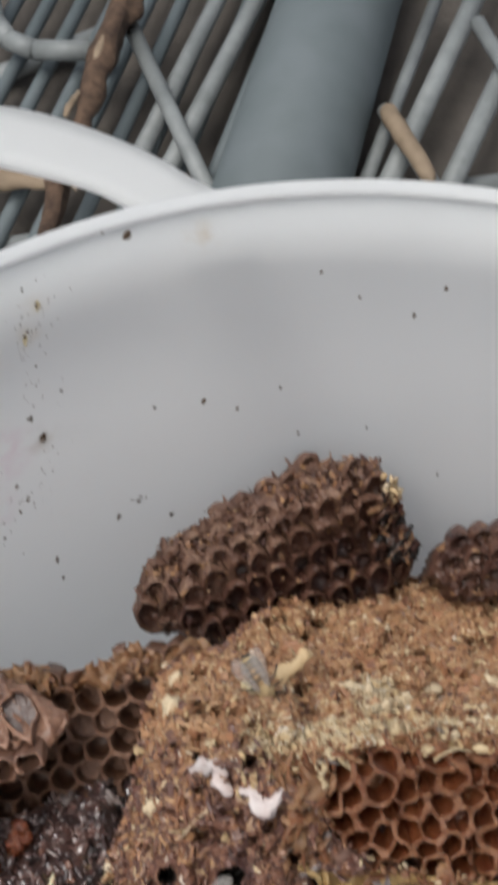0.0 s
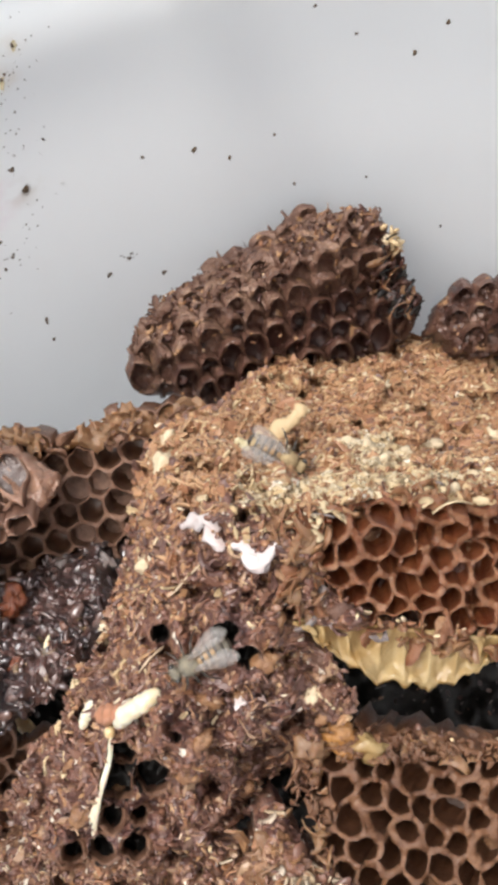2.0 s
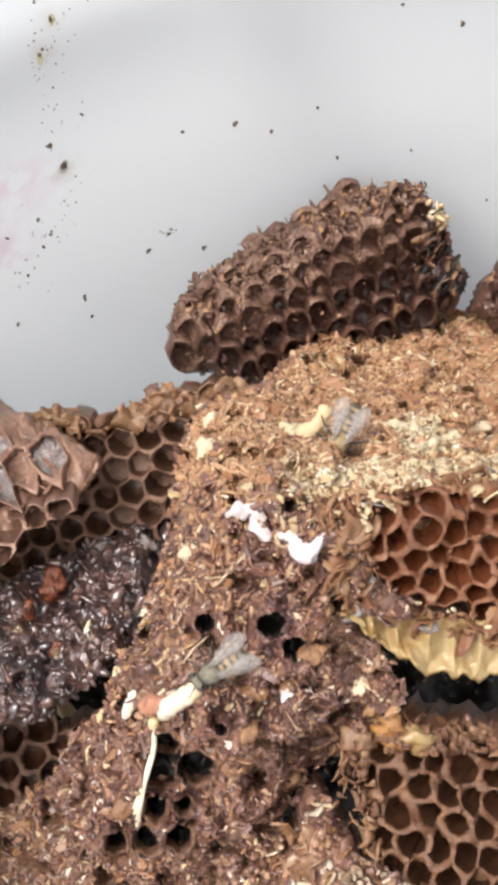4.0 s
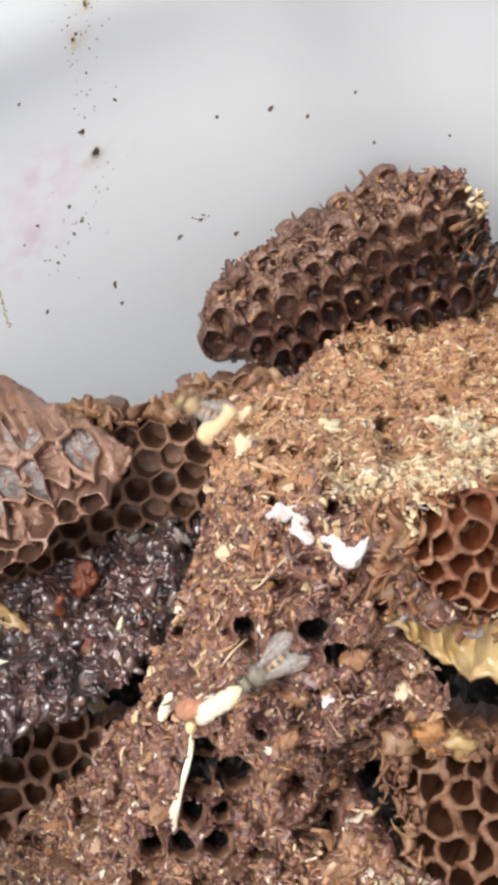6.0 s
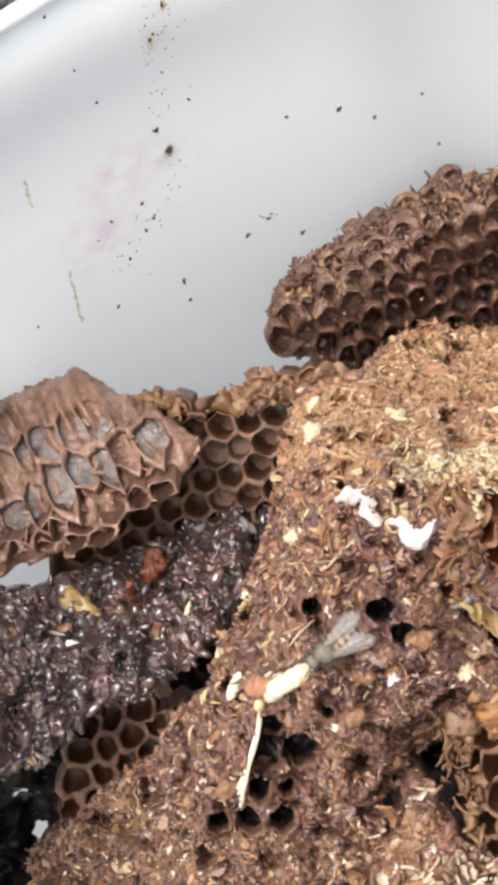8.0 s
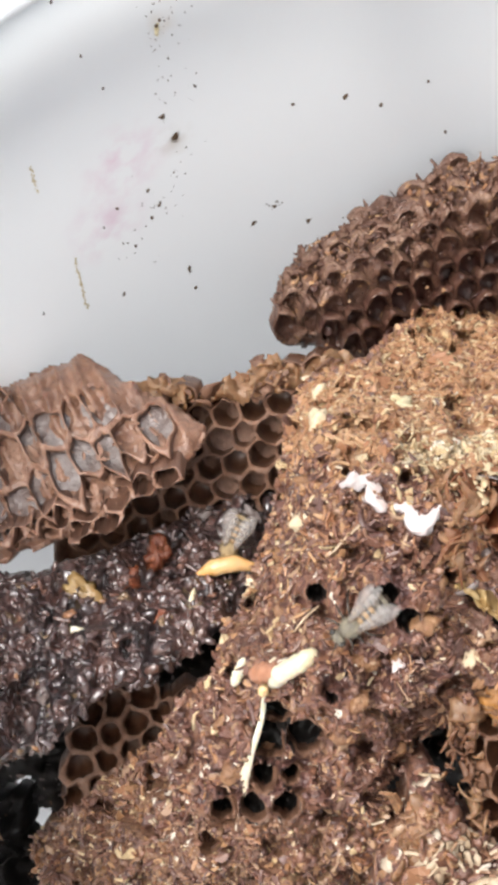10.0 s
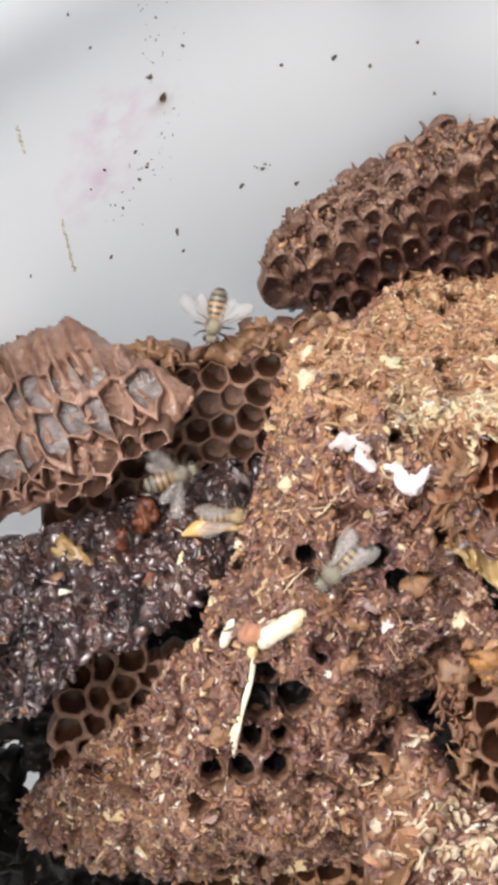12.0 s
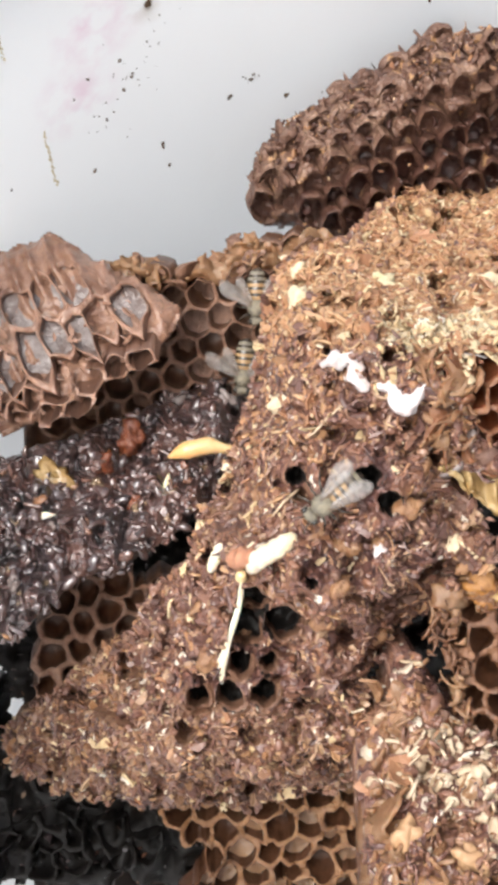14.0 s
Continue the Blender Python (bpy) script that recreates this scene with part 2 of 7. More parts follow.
# paler copy of the roll's comb with tan specks, for its lit top
M_LOG_LIT = matted("pale_lit_comb", [(0.067, 0.031, 0.020), (0.112, 0.053, 0.034), (0.156, 0.081, 0.053), (0.196, 0.113, 0.077), (0.268, 0.162, 0.105)], 600, 0.5, 0.15, 0.9, 0.0009, 140, share=0.45, speck=(0.375, 0.211, 0.100), speck_share=0.04)
# dark old wax, its colour lowered further for the shade in deep cells
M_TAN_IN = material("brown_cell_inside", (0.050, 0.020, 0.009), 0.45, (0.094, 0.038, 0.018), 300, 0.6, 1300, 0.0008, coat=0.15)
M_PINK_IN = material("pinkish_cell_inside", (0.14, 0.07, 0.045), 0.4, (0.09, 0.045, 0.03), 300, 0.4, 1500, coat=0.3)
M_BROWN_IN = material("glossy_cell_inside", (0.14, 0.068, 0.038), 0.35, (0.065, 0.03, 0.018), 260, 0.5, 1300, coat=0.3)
M_CRUST = material("brown_crust", (0.10, 0.05, 0.037), 0.6, (0.17, 0.09, 0.06), 200, 0.8, 1300, 0.0008)
M_MAT_TOP = matted("light_crumb_mat", [(0.136, 0.063, 0.038), (0.254, 0.128, 0.070), (0.372, 0.211, 0.117), (0.454, 0.286, 0.167), (0.544, 0.396, 0.253)], 650, 0.55, 0.1)
M_MAT_MID = matted("purplish_crumb_mat", [(0.044, 0.021, 0.023), (0.107, 0.049, 0.041), (0.166, 0.078, 0.059), (0.234, 0.113, 0.072), (0.312, 0.162, 0.097), (0.409, 0.246, 0.144)], 720, 0.36, 0.4, wide=70, share=0.45, speck_share=0.03)
M_MAT_LOW = matted("brown_crumb_mat", [(0.077, 0.038, 0.029), (0.146, 0.071, 0.045), (0.215, 0.112, 0.067), (0.284, 0.160, 0.095), (0.387, 0.247, 0.149)], 640, 0.42, 0.3, wide=75, share=0.45, speck_share=0.05)
M_MAT_CREAM = matted("cream_crumb_mat", [(0.276, 0.158, 0.081), (0.442, 0.316, 0.180), (0.570, 0.465, 0.304), (0.644, 0.577, 0.437)], 800, 0.5, 0.15)
M_MAT_WET = matted("honey_wet_mat", [(0.014, 0.009, 0.010), (0.036, 0.020, 0.021), (0.080, 0.038, 0.033), (0.14, 0.062, 0.046), (0.18, 0.11, 0.095)], 430, 0.3, 1.0, 1.0, 0.0016, 90, spec=0.9, share=0.4, speck=(0.35, 0.24, 0.14), speck_share=0.03)
M_WAX = material("pale_yellow_wax", (0.62, 0.47, 0.24), 0.26, (0.42, 0.26, 0.10), 230, 0.8, 900, 0.0010, coat=0.6, fine_bump=2.0)
M_MEMBRANE = material("silky_cocoon", (0.25, 0.215, 0.205), 0.35, (0.11, 0.072, 0.06), 260, 0.9, 700, 0.0012, coat=0.3, fine_bump=3.0)
M_CHIP_LIGHT = material("light_wax_chips", (0.370, 0.217, 0.117), 0.5, (0.268, 0.140, 0.074), 500, 0.4, 2500, coat=0.1,
                        spread=[(0.250, 0.109, 0.056), (0.370, 0.185, 0.088), (0.481, 0.290, 0.144), (0.315, 0.140, 0.073), (0.435, 0.240, 0.117), (0.554, 0.389, 0.228)])
M_CHIP_BROWN = material("brown_wax_chips", (0.188, 0.097, 0.066), 0.34, (0.132, 0.065, 0.050), 120, 0.4, 2500, coat=0.3,
                        spread=[(0.056, 0.030, 0.029), (0.179, 0.087, 0.063), (0.263, 0.122, 0.070), (0.137, 0.075, 0.066), (0.291, 0.157, 0.097), (0.451, 0.295, 0.178)])
M_CHIP_PALE = material("pale_wax_chips", (0.587, 0.467, 0.280), 0.55, (0.473, 0.336, 0.188), 500, 0.4, 2500,
                       spread=[(0.447, 0.318, 0.162), (0.622, 0.512, 0.333), (0.533, 0.371, 0.190), (0.676, 0.600, 0.458)])
M_CHIP_WET = material("honey_wet_chips", (0.075, 0.046, 0.044), 0.26, (0.04, 0.024, 0.024), 160, 0.3, 700, 0.0007, coat=1.0, spec=1.0, fine_bump=1.0,
                      spread=[(0.03, 0.019, 0.021), (0.11, 0.062, 0.054), (0.06, 0.042, 0.046), (0.15, 0.072, 0.05), (0.14, 0.12, 0.125)])
M_AMBERBIT = material("amber_propolis", (0.25, 0.07, 0.02), 0.35, (0.11, 0.026, 0.012), 500, 0.9, 1200, 0.0010, coat=0.5, sss=0.1)
M_WHITE = material("white_filler_wax", (0.66, 0.61, 0.59), 0.5, (0.55, 0.44, 0.41), 300, 0.7, 900, 0.0006)
M_LARVA = material("cream_larva", (0.73, 0.67, 0.53), 0.35, (0.64, 0.53, 0.34), 300, 0.3, 1500, coat=0.3, sss=0.3)
M_PEACH = material("peach_wax", (0.46, 0.22, 0.13), 0.4, (0.36, 0.16, 0.09), 300, 0.5, 900, 0.0006, coat=0.2, sss=0.1)
M_RUDDY = material("ruddy_wax", (0.170, 0.070, 0.045), 0.35, (0.095, 0.042, 0.033), 400, 0.9, 900, 0.0010, coat=0.3)
M_LEAF = material("amber_wax_leaf", (0.40, 0.24, 0.135), 0.35, (0.24, 0.125, 0.066), 260, 0.9, 1000, 0.0009, coat=0.35, sss=0.2, fine_bump=3.0)
M_GOLD = material("golden_propolis", (0.42, 0.19, 0.045), 0.4, (0.24, 0.11, 0.04), 420, 0.9, 1000, 0.0009, coat=0.25)
M_SHRED = material("white_fibrous_shreds", (0.56, 0.47, 0.36), 0.45, (0.34, 0.23, 0.14), 300, 0.6, 1500, coat=0.15,
                   spread=[(0.34, 0.22, 0.13), (0.60, 0.49, 0.35), (0.46, 0.33, 0.20), (0.72, 0.66, 0.58)])
M_HONEYBIT = material("orange_pupa", (0.64, 0.36, 0.13), 0.3, (0.68, 0.54, 0.31), 160, 0.3, 1200, coat=0.4, sss=0.25)
for m in (M_CHIP_WET, M_TAR, M_MAT_WET):
    m.node_tree.nodes["Principled BSDF"].inputs["Coat IOR"].default_value = 1.75
    m.node_tree.nodes["Principled BSDF"].inputs["Coat Roughness"].default_value = 0.3
let_light_through(M_RED_RIM, 0.2, (0.6, 0.22, 0.07))
let_light_through(M_WAX, 0.4, (0.8, 0.6, 0.28))
let_light_through(M_LEAF, 0.3, (0.75, 0.46, 0.24))
M_FUR = material("grey_brown_bee_fur", (0.25, 0.215, 0.15), 0.8, (0.14, 0.125, 0.10), 900, 0.6, 3000)
M_FUR_TAN = material("tan_bee_fur", (0.40, 0.30, 0.16), 0.8, (0.27, 0.19, 0.10), 900, 0.6, 3000)
M_CHITIN = material("dark_chitin", (0.03, 0.024, 0.02), 0.25, (0.06, 0.045, 0.03), 900, 0.2, 3000, coat=0.4)
M_BAND = material("amber_chitin", (0.36, 0.23, 0.11), 0.4, (0.26, 0.155, 0.07), 900, 0.3, 3000, coat=0.2)
M_EYE = material("compound_eye", (0.02, 0.018, 0.016), 0.2, (0.04, 0.035, 0.03), 900, 0.1, 3000, coat=0.6)
M_WING = material("wing_membrane", (0.50, 0.46, 0.43), 0.3, (0.42, 0.38, 0.35), 250, 0.2, 900, alpha=0.22, coat=0.4, fine_bump=1.0)
M_VEIN = material("wing_vein", (0.16, 0.10, 0.06), 0.5, (0.10, 0.07, 0.05), 900, 0)
M_STEEL = material("white_coated_wire", (0.27, 0.29, 0.29), 0.5, (0.17, 0.185, 0.185), 60, 0.3, 300)
M_PIPE = material("grey_pipe", (0.135, 0.16, 0.17), 0.7, (0.105, 0.13, 0.135), 30, 0.1, 200)
M_RUST = material("rotten_bark", (0.045, 0.026, 0.017), 0.85, (0.13, 0.08, 0.05), 160, 0.9, 400, 0.002)
M_WOOD = material("weathered_wood", (0.30, 0.23, 0.16), 0.8, (0.20, 0.15, 0.10), 90, 0.5, 400)
M_GROUND = material("damp_dark_ground", (0.07, 0.062, 0.055), 0.85, (0.12, 0.105, 0.09), 30, 0.8, 120, 0.004)


# ---- builders ----
def heap_field(outline, wfun, step, back, seed, rough=0.8, holes=(), hole_d=9.0, lump=0.0, pits=0.0):
    """A lumpy body: its front follows wfun with noise, its sides run back; returns its height function too."""
    hol = [(hx, hy, hr, hash2(np.array([int(hx * 10)]), np.array([int(hy * 10)]), 3)[0]) for hx, hy, hr in holes]

    def height(u, v):
        w = wfun(u, v) + rough * 1.6 * fbm(u / 6.0, v / 6.0, seed, 3) + rough * 0.5 * vnoise(u / 1.1, v / 1.1, seed + 5)
        if lump:
            w = w + lump * fbm(u / 9.0 + 3, v / 9.0, seed + 31, 2) + 0.5 * lump * (1 - 2 * np.abs(vnoise(u / 4.6, v / 4.6, seed + 33)))
        if pits:
            w = w - pits * np.clip((vnoise(u / 2.1 + 9, v / 2.1, seed + 41) - 0.35) / 0.3, 0, 1)
            w = w - 2.0 * pits * np.clip((vnoise(u / 4.4 + 5, v / 4.4, seed + 43) - 0.55) / 0.2, 0, 1)
        d = edge_distance(u, v, outline)
        w = w - 4.0 * np.exp(-d / 1.5)
        for hx, hy, hr, rnd in hol:
            ang = np.arctan2(v - hy, u - hx)
            hexr = hr * (1 - 0.06 * np.cos(6 * ang + 2 * rnd) + 0.10 * vnoise(2.2 * np.cos(ang) + hx, 2.2 * np.sin(ang) + hy, 5))
            away = np.hypot(u - hx, v - hy)
            # a thin lip stands round the hole, the crumbs sink towards it
            w = w - 1.0 * np.exp(-(((away - hexr - 1.2) / 1.0) ** 2)) + 0.7 * np.exp(-(((away - hexr - 0.35) / 0.35) ** 2))
            t = np.clip((hexr - away) / 0.5 + 0.5, 0, 1)
            w = w - hole_d * t * t * (3 - 2 * t)
        return w

    xs, ys = [p[0] for p in outline], [p[1] for p in outline]
    gu, gv = np.arange(min(xs) - step, max(xs) + 2 * step, step), np.arange(min(ys) - step, max(ys) + 2 * step, step)
    uu, vv = np.meshgrid(gu, gv, indexing="ij")
    cu, cv = uu[:-1, :-1] + step / 2, vv[:-1, :-1] + step / 2
    wob = 0.9 * vnoise(cu / 2.2, cv / 2.2, seed + 9)
    keep = inside(cu + wob, cv + 0.9 * vnoise(cu / 2.2, cv / 2.2, seed + 11), outline)
    ids = np.full(uu.shape, -1)
    quads = []
    ii, jj = np.nonzero(keep)
    for di, dj in ((0, 0), (1, 0), (1, 1), (0, 1)):
        ids[ii + di, jj + dj] = 0
    used = np.nonzero(ids.ravel() == 0)[0]
    ids.ravel()[used] = np.arange(len(used))
    u, v = uu.ravel()[used], vv.ravel()[used]
    front = np.stack([u, v, height(u, v)], 1)
    quads = np.stack([ids[ii, jj], ids[ii + 1, jj], ids[ii + 1, jj + 1], ids[ii, jj + 1]], 1)
    # sides: every border edge runs back
    pad = np.pad(keep, 1)
    n = len(front)
    rear = front.copy()
    rear[:, 2] -= back
    side = []
    for (di, dj), (a, b) in (((0, -1), (0, 1)), ((1, 0), (1, 2)), ((0, 1), (2, 3)), ((-1, 0), (3, 0))):
        lone = ~pad[ii + 1 + di, jj + 1 + dj]
        q = quads[lone]
        side.append(np.stack([q[:, b], q[:, a], q[:, a] + n, q[:, b] + n], 1))
    faces = np.concatenate([quads] + side)
    return np.concatenate([front, rear]), faces, height


def chips(outline, height, count, seed, groups, length=(0.9, 2.6), aspect=(0.3, 0.8), thick=(0.10, 0.28), tilt=0.7,
          avoid=(), avoid_r=2.6, lift=0.15, flow=None, keep_out=()):
    """Scatter small broken flakes over a surface; groups: list of weight functions (u, v) -> array; returns one mesh each."""
    g = np.random.default_rng(seed)
    xs, ys = [p[0] for p in outline], [p[1] for p in outline]
    pos = np.zeros((0, 2))
    while len(pos) < count:
        c = np.stack([g.uniform(min(xs), max(xs), count * 2), g.uniform(min(ys), max(ys), count * 2)], 1)
        c = c[inside(c[:, 0], c[:, 1], outline)]
        e = 0.6
        su = (height(c[:, 0] + e, c[:, 1]) - height(c[:, 0] - e, c[:, 1])) / (2 * e)
        sv = (height(c[:, 0], c[:, 1] + e) - height(c[:, 0], c[:, 1] - e)) / (2 * e)
        c = c[g.random(len(c)) < np.sqrt(1 + su**2 + sv**2).clip(1, 4) / 4]
        for zone in keep_out:
            c = c[~(inside(c[:, 0], c[:, 1], zone) & (edge_distance(c[:, 0], c[:, 1], zone) > 0.8))]
        for ax, ay in avoid:
            c = c[np.hypot(c[:, 0] - ax, c[:, 1] - ay) > avoid_r]
        pos = np.concatenate([pos, c])
    pos = pos[:count]
    u, v = pos.T
    e = 0.8
    nrm = np.stack([-(height(u + e, v) - height(u - e, v)) / (2 * e), -(height(u, v + e) - height(u, v - e)) / (2 * e), np.ones(count)], 1)
    nrm /= np.linalg.norm(nrm, axis=1)[:, None]
    nrm += g.normal(0, tilt * 0.6, (count, 3))
    nrm /= np.linalg.norm(nrm, axis=1)[:, None]
    if flow is None:
        t = g.normal(size=(count, 3))
    else:
        t = g.normal(size=(count, 3)) * 0.5 + np.array(flow)
    t -= (t * nrm).sum(1)[:, None] * nrm
    t /= np.linalg.norm(t, axis=1)[:, None]
    s = np.cross(nrm, t)
    ln = length[0] * (length[1] / length[0]) ** (g.random(count) ** 2.1)
    wd = ln * g.uniform(aspect[0], aspect[1], count)
    th = g.uniform(thick[0], thick[1], count)
    bend = g.normal(0, 0.28, count) / np.maximum(ln, 0.5)
    ang = np.arange(5) * 2 * np.pi / 5
    rad = g.uniform(0.6, 1.15, (count, 5))
    a, b = rad * np.cos(ang + g.uniform(-0.3, 0.3, (count, 5))) * ln[:, None] / 2, rad * np.sin(ang) * wd[:, None] / 2
    zz = bend[:, None] * a * a
    base = np.stack([u, v, height(u, v) + lift * g.uniform(0.2, 2.2, count)], 1)
    top = base[:, None] + a[..., None] * t[:, None] + b[..., None] * s[:, None] + (zz + th[:, None] / 2)[..., None] * nrm[:, None]
    low = top - th[:, None, None] * nrm[:, None] * 1.2
    verts = np.concatenate([top, low], 1)
    tri = np.array([(0, 1, 2), (0, 2, 3), (0, 3, 4), (5, 7, 6), (5, 8, 7), (5, 9, 8)] + [x for k in range(5) for x in ((k, k + 5, (k + 1) % 5), ((k + 1) % 5, k + 5, (k + 1) % 5 + 5))])
    wt = np.stack([np.broadcast_to(np.clip(f(u, v), 0, None), (count,)) for f in groups], 1)
    cum = np.cumsum(wt / wt.sum(1)[:, None], 1)
    pick = (g.random(count)[:, None] > cum).sum(1)
    out = []
    for k in range(len(groups)):
        sel = np.nonzero(pick == k)[0]
        vs = verts[sel].reshape(-1, 3)
        fs = (tri[None] + (np.arange(len(sel)) * 10)[:, None, None]).reshape(-1, 3)
        out.append((vs, fs))
    return out


def ribbons(outline, height, count, seed, groups, length=(2.0, 5.0), width=(0.4, 1.0), thick=0.16, curl=0.5, rise=0.4, lift=0.2, flow=None, loose=0.6, keep_out=(), avoid=(), avoid_r=2.6):
    """Scatter curled, twisted shavings and torn shreds over a surface; one mesh for each group."""
    g = np.random.default_rng(seed)
    xs, ys = [p[0] for p in outline], [p[1] for p in outline]
    pos = np.stack([g.uniform(min(xs), max(xs), count * 6), g.uniform(min(ys), max(ys), count * 6)], 1)
    pos = pos[inside(pos[:, 0], pos[:, 1], outline)]
    for zone in keep_out:
        pos = pos[~(inside(pos[:, 0], pos[:, 1], zone) & (edge_distance(pos[:, 0], pos[:, 1], zone) > 0.8))]
    for ax, ay in avoid:
        pos = pos[np.hypot(pos[:, 0] - ax, pos[:, 1] - ay) > avoid_r]
    pos = pos[:count]
    count = len(pos)
    u, v = pos.T
    e = 1.2
    nrm = np.stack([-(height(u + e, v) - height(u - e, v)) / (2 * e), -(height(u, v + e) - height(u, v - e)) / (2 * e), np.ones(count)], 1)
    nrm /= np.linalg.norm(nrm, axis=1)[:, None]
    nrm += g.normal(0, 0.3 * loose, (count, 3))
    nrm /= np.linalg.norm(nrm, axis=1)[:, None]
    t = g.normal(size=(count, 3)) * (1.0 if flow is None else loose) + (0 if flow is None else np.array(flow))
    t -= (t * nrm).sum(1)[:, None] * nrm * (1 - 0.4 * rise)
    t /= np.linalg.norm(t, axis=1)[:, None]
    sd = np.cross(nrm, t)
    sd /= np.linalg.norm(sd, axis=1)[:, None]
    up = np.cross(t, sd)
    ln = length[0] * (length[1] / length[0]) ** (g.random(count) ** 1.7)
    wd = g.uniform(*width, count)
    c1, c2 = g.normal(0, curl, count), g.normal(0.15, curl, count)
    roll, twist = g.normal(0, 0.6 + loose, count), g.normal(0, 1.6 * curl, count)
    base = np.stack([u, v, height(u, v) + lift * g.uniform(0.3, 1.8, count)], 1)
    rings, k = 7, 4
    verts = np.zeros((count, rings * k, 3))
    for i in range(rings):
        x = i / (rings - 1) - 0.5
        p = base + t * (x * ln)[:, None] + sd * (c1 * x * x * ln)[:, None] + up * (c2 * (x * x - 0.08) * ln)[:, None]
        ph = roll + twist * x
        a = np.cos(ph)[:, None] * sd + np.sin(ph)[:, None] * up
        b = -np.sin(ph)[:, None] * sd + np.cos(ph)[:, None] * up
        wide = (wd * (0.35 + 0.65 * np.cos(x * 2.6)) * g.uniform(0.7, 1.25, count) / 2)[:, None]
        for q, (ca, cb) in enumerate(((-1, -1), (1, -1), (1, 1), (-1, 1))):
            verts[:, i * k + q] = p + ca * a * wide + cb * b * thick / 2
    quads = [(i * k + q, i * k + (q + 1) % k, (i + 1) * k + (q + 1) % k, (i + 1) * k + q) for i in range(rings - 1) for q in range(k)] + [(3, 2, 1, 0), tuple((rings - 1) * k + q for q in range(k))]
    quads = np.array(quads)
    wt = np.stack([np.broadcast_to(np.clip(fn(u, v), 0, None), (count,)) for fn in groups], 1)
    pick = (g.random(count)[:, None] > np.cumsum(wt / wt.sum(1)[:, None], 1)).sum(1)
    out = []
    for m in range(len(groups)):
        sel = np.nonzero(pick == m)[0]
        out.append((verts[sel].reshape(-1, 3), (quads[None] + (np.arange(len(sel)) * rings * k)[:, None, None]).reshape(-1, 4)))
    return out


PEBBLE = []


def pebbles(outline, height, count, seed, groups, size=(0.8, 2.2), slim=(0.45, 0.8), lift=0.2, flow=None, keep_out=(), avoid=(), avoid_r=2.6, edge=0.0, knobby=(0.55, 1.4)):
    """Scatter small rounded lumps over a surface; one mesh for each group."""
    if not PEBBLE:
        bm = bmesh.new()
        bmesh.ops.create_icosphere(bm, subdivisions=2, radius=1.0)
        PEBBLE.append((np.array([v.co for v in bm.verts]), np.array([[v.index for v in fc.verts] for fc in bm.faces])))
        bm.free()
    base, tri = PEBBLE[0]
    g = np.random.default_rng(seed)
    xs, ys = [p[0] for p in outline], [p[1] for p in outline]
    pos = np.stack([g.uniform(min(xs), max(xs), count * 5), g.uniform(min(ys), max(ys), count * 5)], 1)
    pos = pos[inside(pos[:, 0], pos[:, 1], outline)]
    if edge:
        # along the outline instead, hanging down its side
        pts = np.array(outline + outline[:1], float)
        seg = np.linalg.norm(np.diff(pts, axis=0), axis=1)
        k = g.choice(len(seg), count * 3, p=seg / seg.sum())
        pos = pts[k] + (pts[k + 1] - pts[k]) * g.random((count * 3, 1)) + g.normal(0, 0.45, (count * 3, 2))
    for zone in keep_out:
        pos = pos[~inside(pos[:, 0], pos[:, 1], zone)]
    for ax, ay in avoid:
        pos = pos[np.hypot(pos[:, 0] - ax, pos[:, 1] - ay) > avoid_r]
    pos = pos[:count]
    count = len(pos)
    u, v = pos.T
    t = g.normal(size=(count, 3)) + (0 if flow is None else 1.6 * np.array(flow))
    t /= np.linalg.norm(t, axis=1)[:, None]
    s = np.cross(t, g.normal(size=(count, 3)))
    s /= np.linalg.norm(s, axis=1)[:, None]
    r = np.cross(t, s)
    ln = size[0] / 2 * (size[1] / size[0]) ** (g.random(count) ** 1.6)
    b1, b2 = ln * g.uniform(*slim, count), ln * g.uniform(*slim, count)
    bump = g.uniform(*knobby, (count, len(base)))
    verts = np.stack([u, v, height(u, v) + lift - edge * g.random(count) ** 1.5], 1)[:, None] + bump[..., None] * (base[None, :, :1] * (ln[:, None] * t)[:, None] + base[None, :, 1:2] * (b1[:, None] * s)[:, None] + base[None, :, 2:] * (b2[:, None] * r)[:, None])
    wt = np.stack([np.broadcast_to(np.clip(fn(u, v), 0, None), (count,)) for fn in groups], 1)
    pick = (g.random(count)[:, None] > np.cumsum(wt / wt.sum(1)[:, None], 1)).sum(1)
    out = []
    for k in range(len(groups)):
        sel = np.nonzero(pick == k)[0]
        out.append((verts[sel].reshape(-1, 3), (tri[None] + (np.arange(len(sel)) * len(base))[:, None, None]).reshape(-1, 3)))
    return out


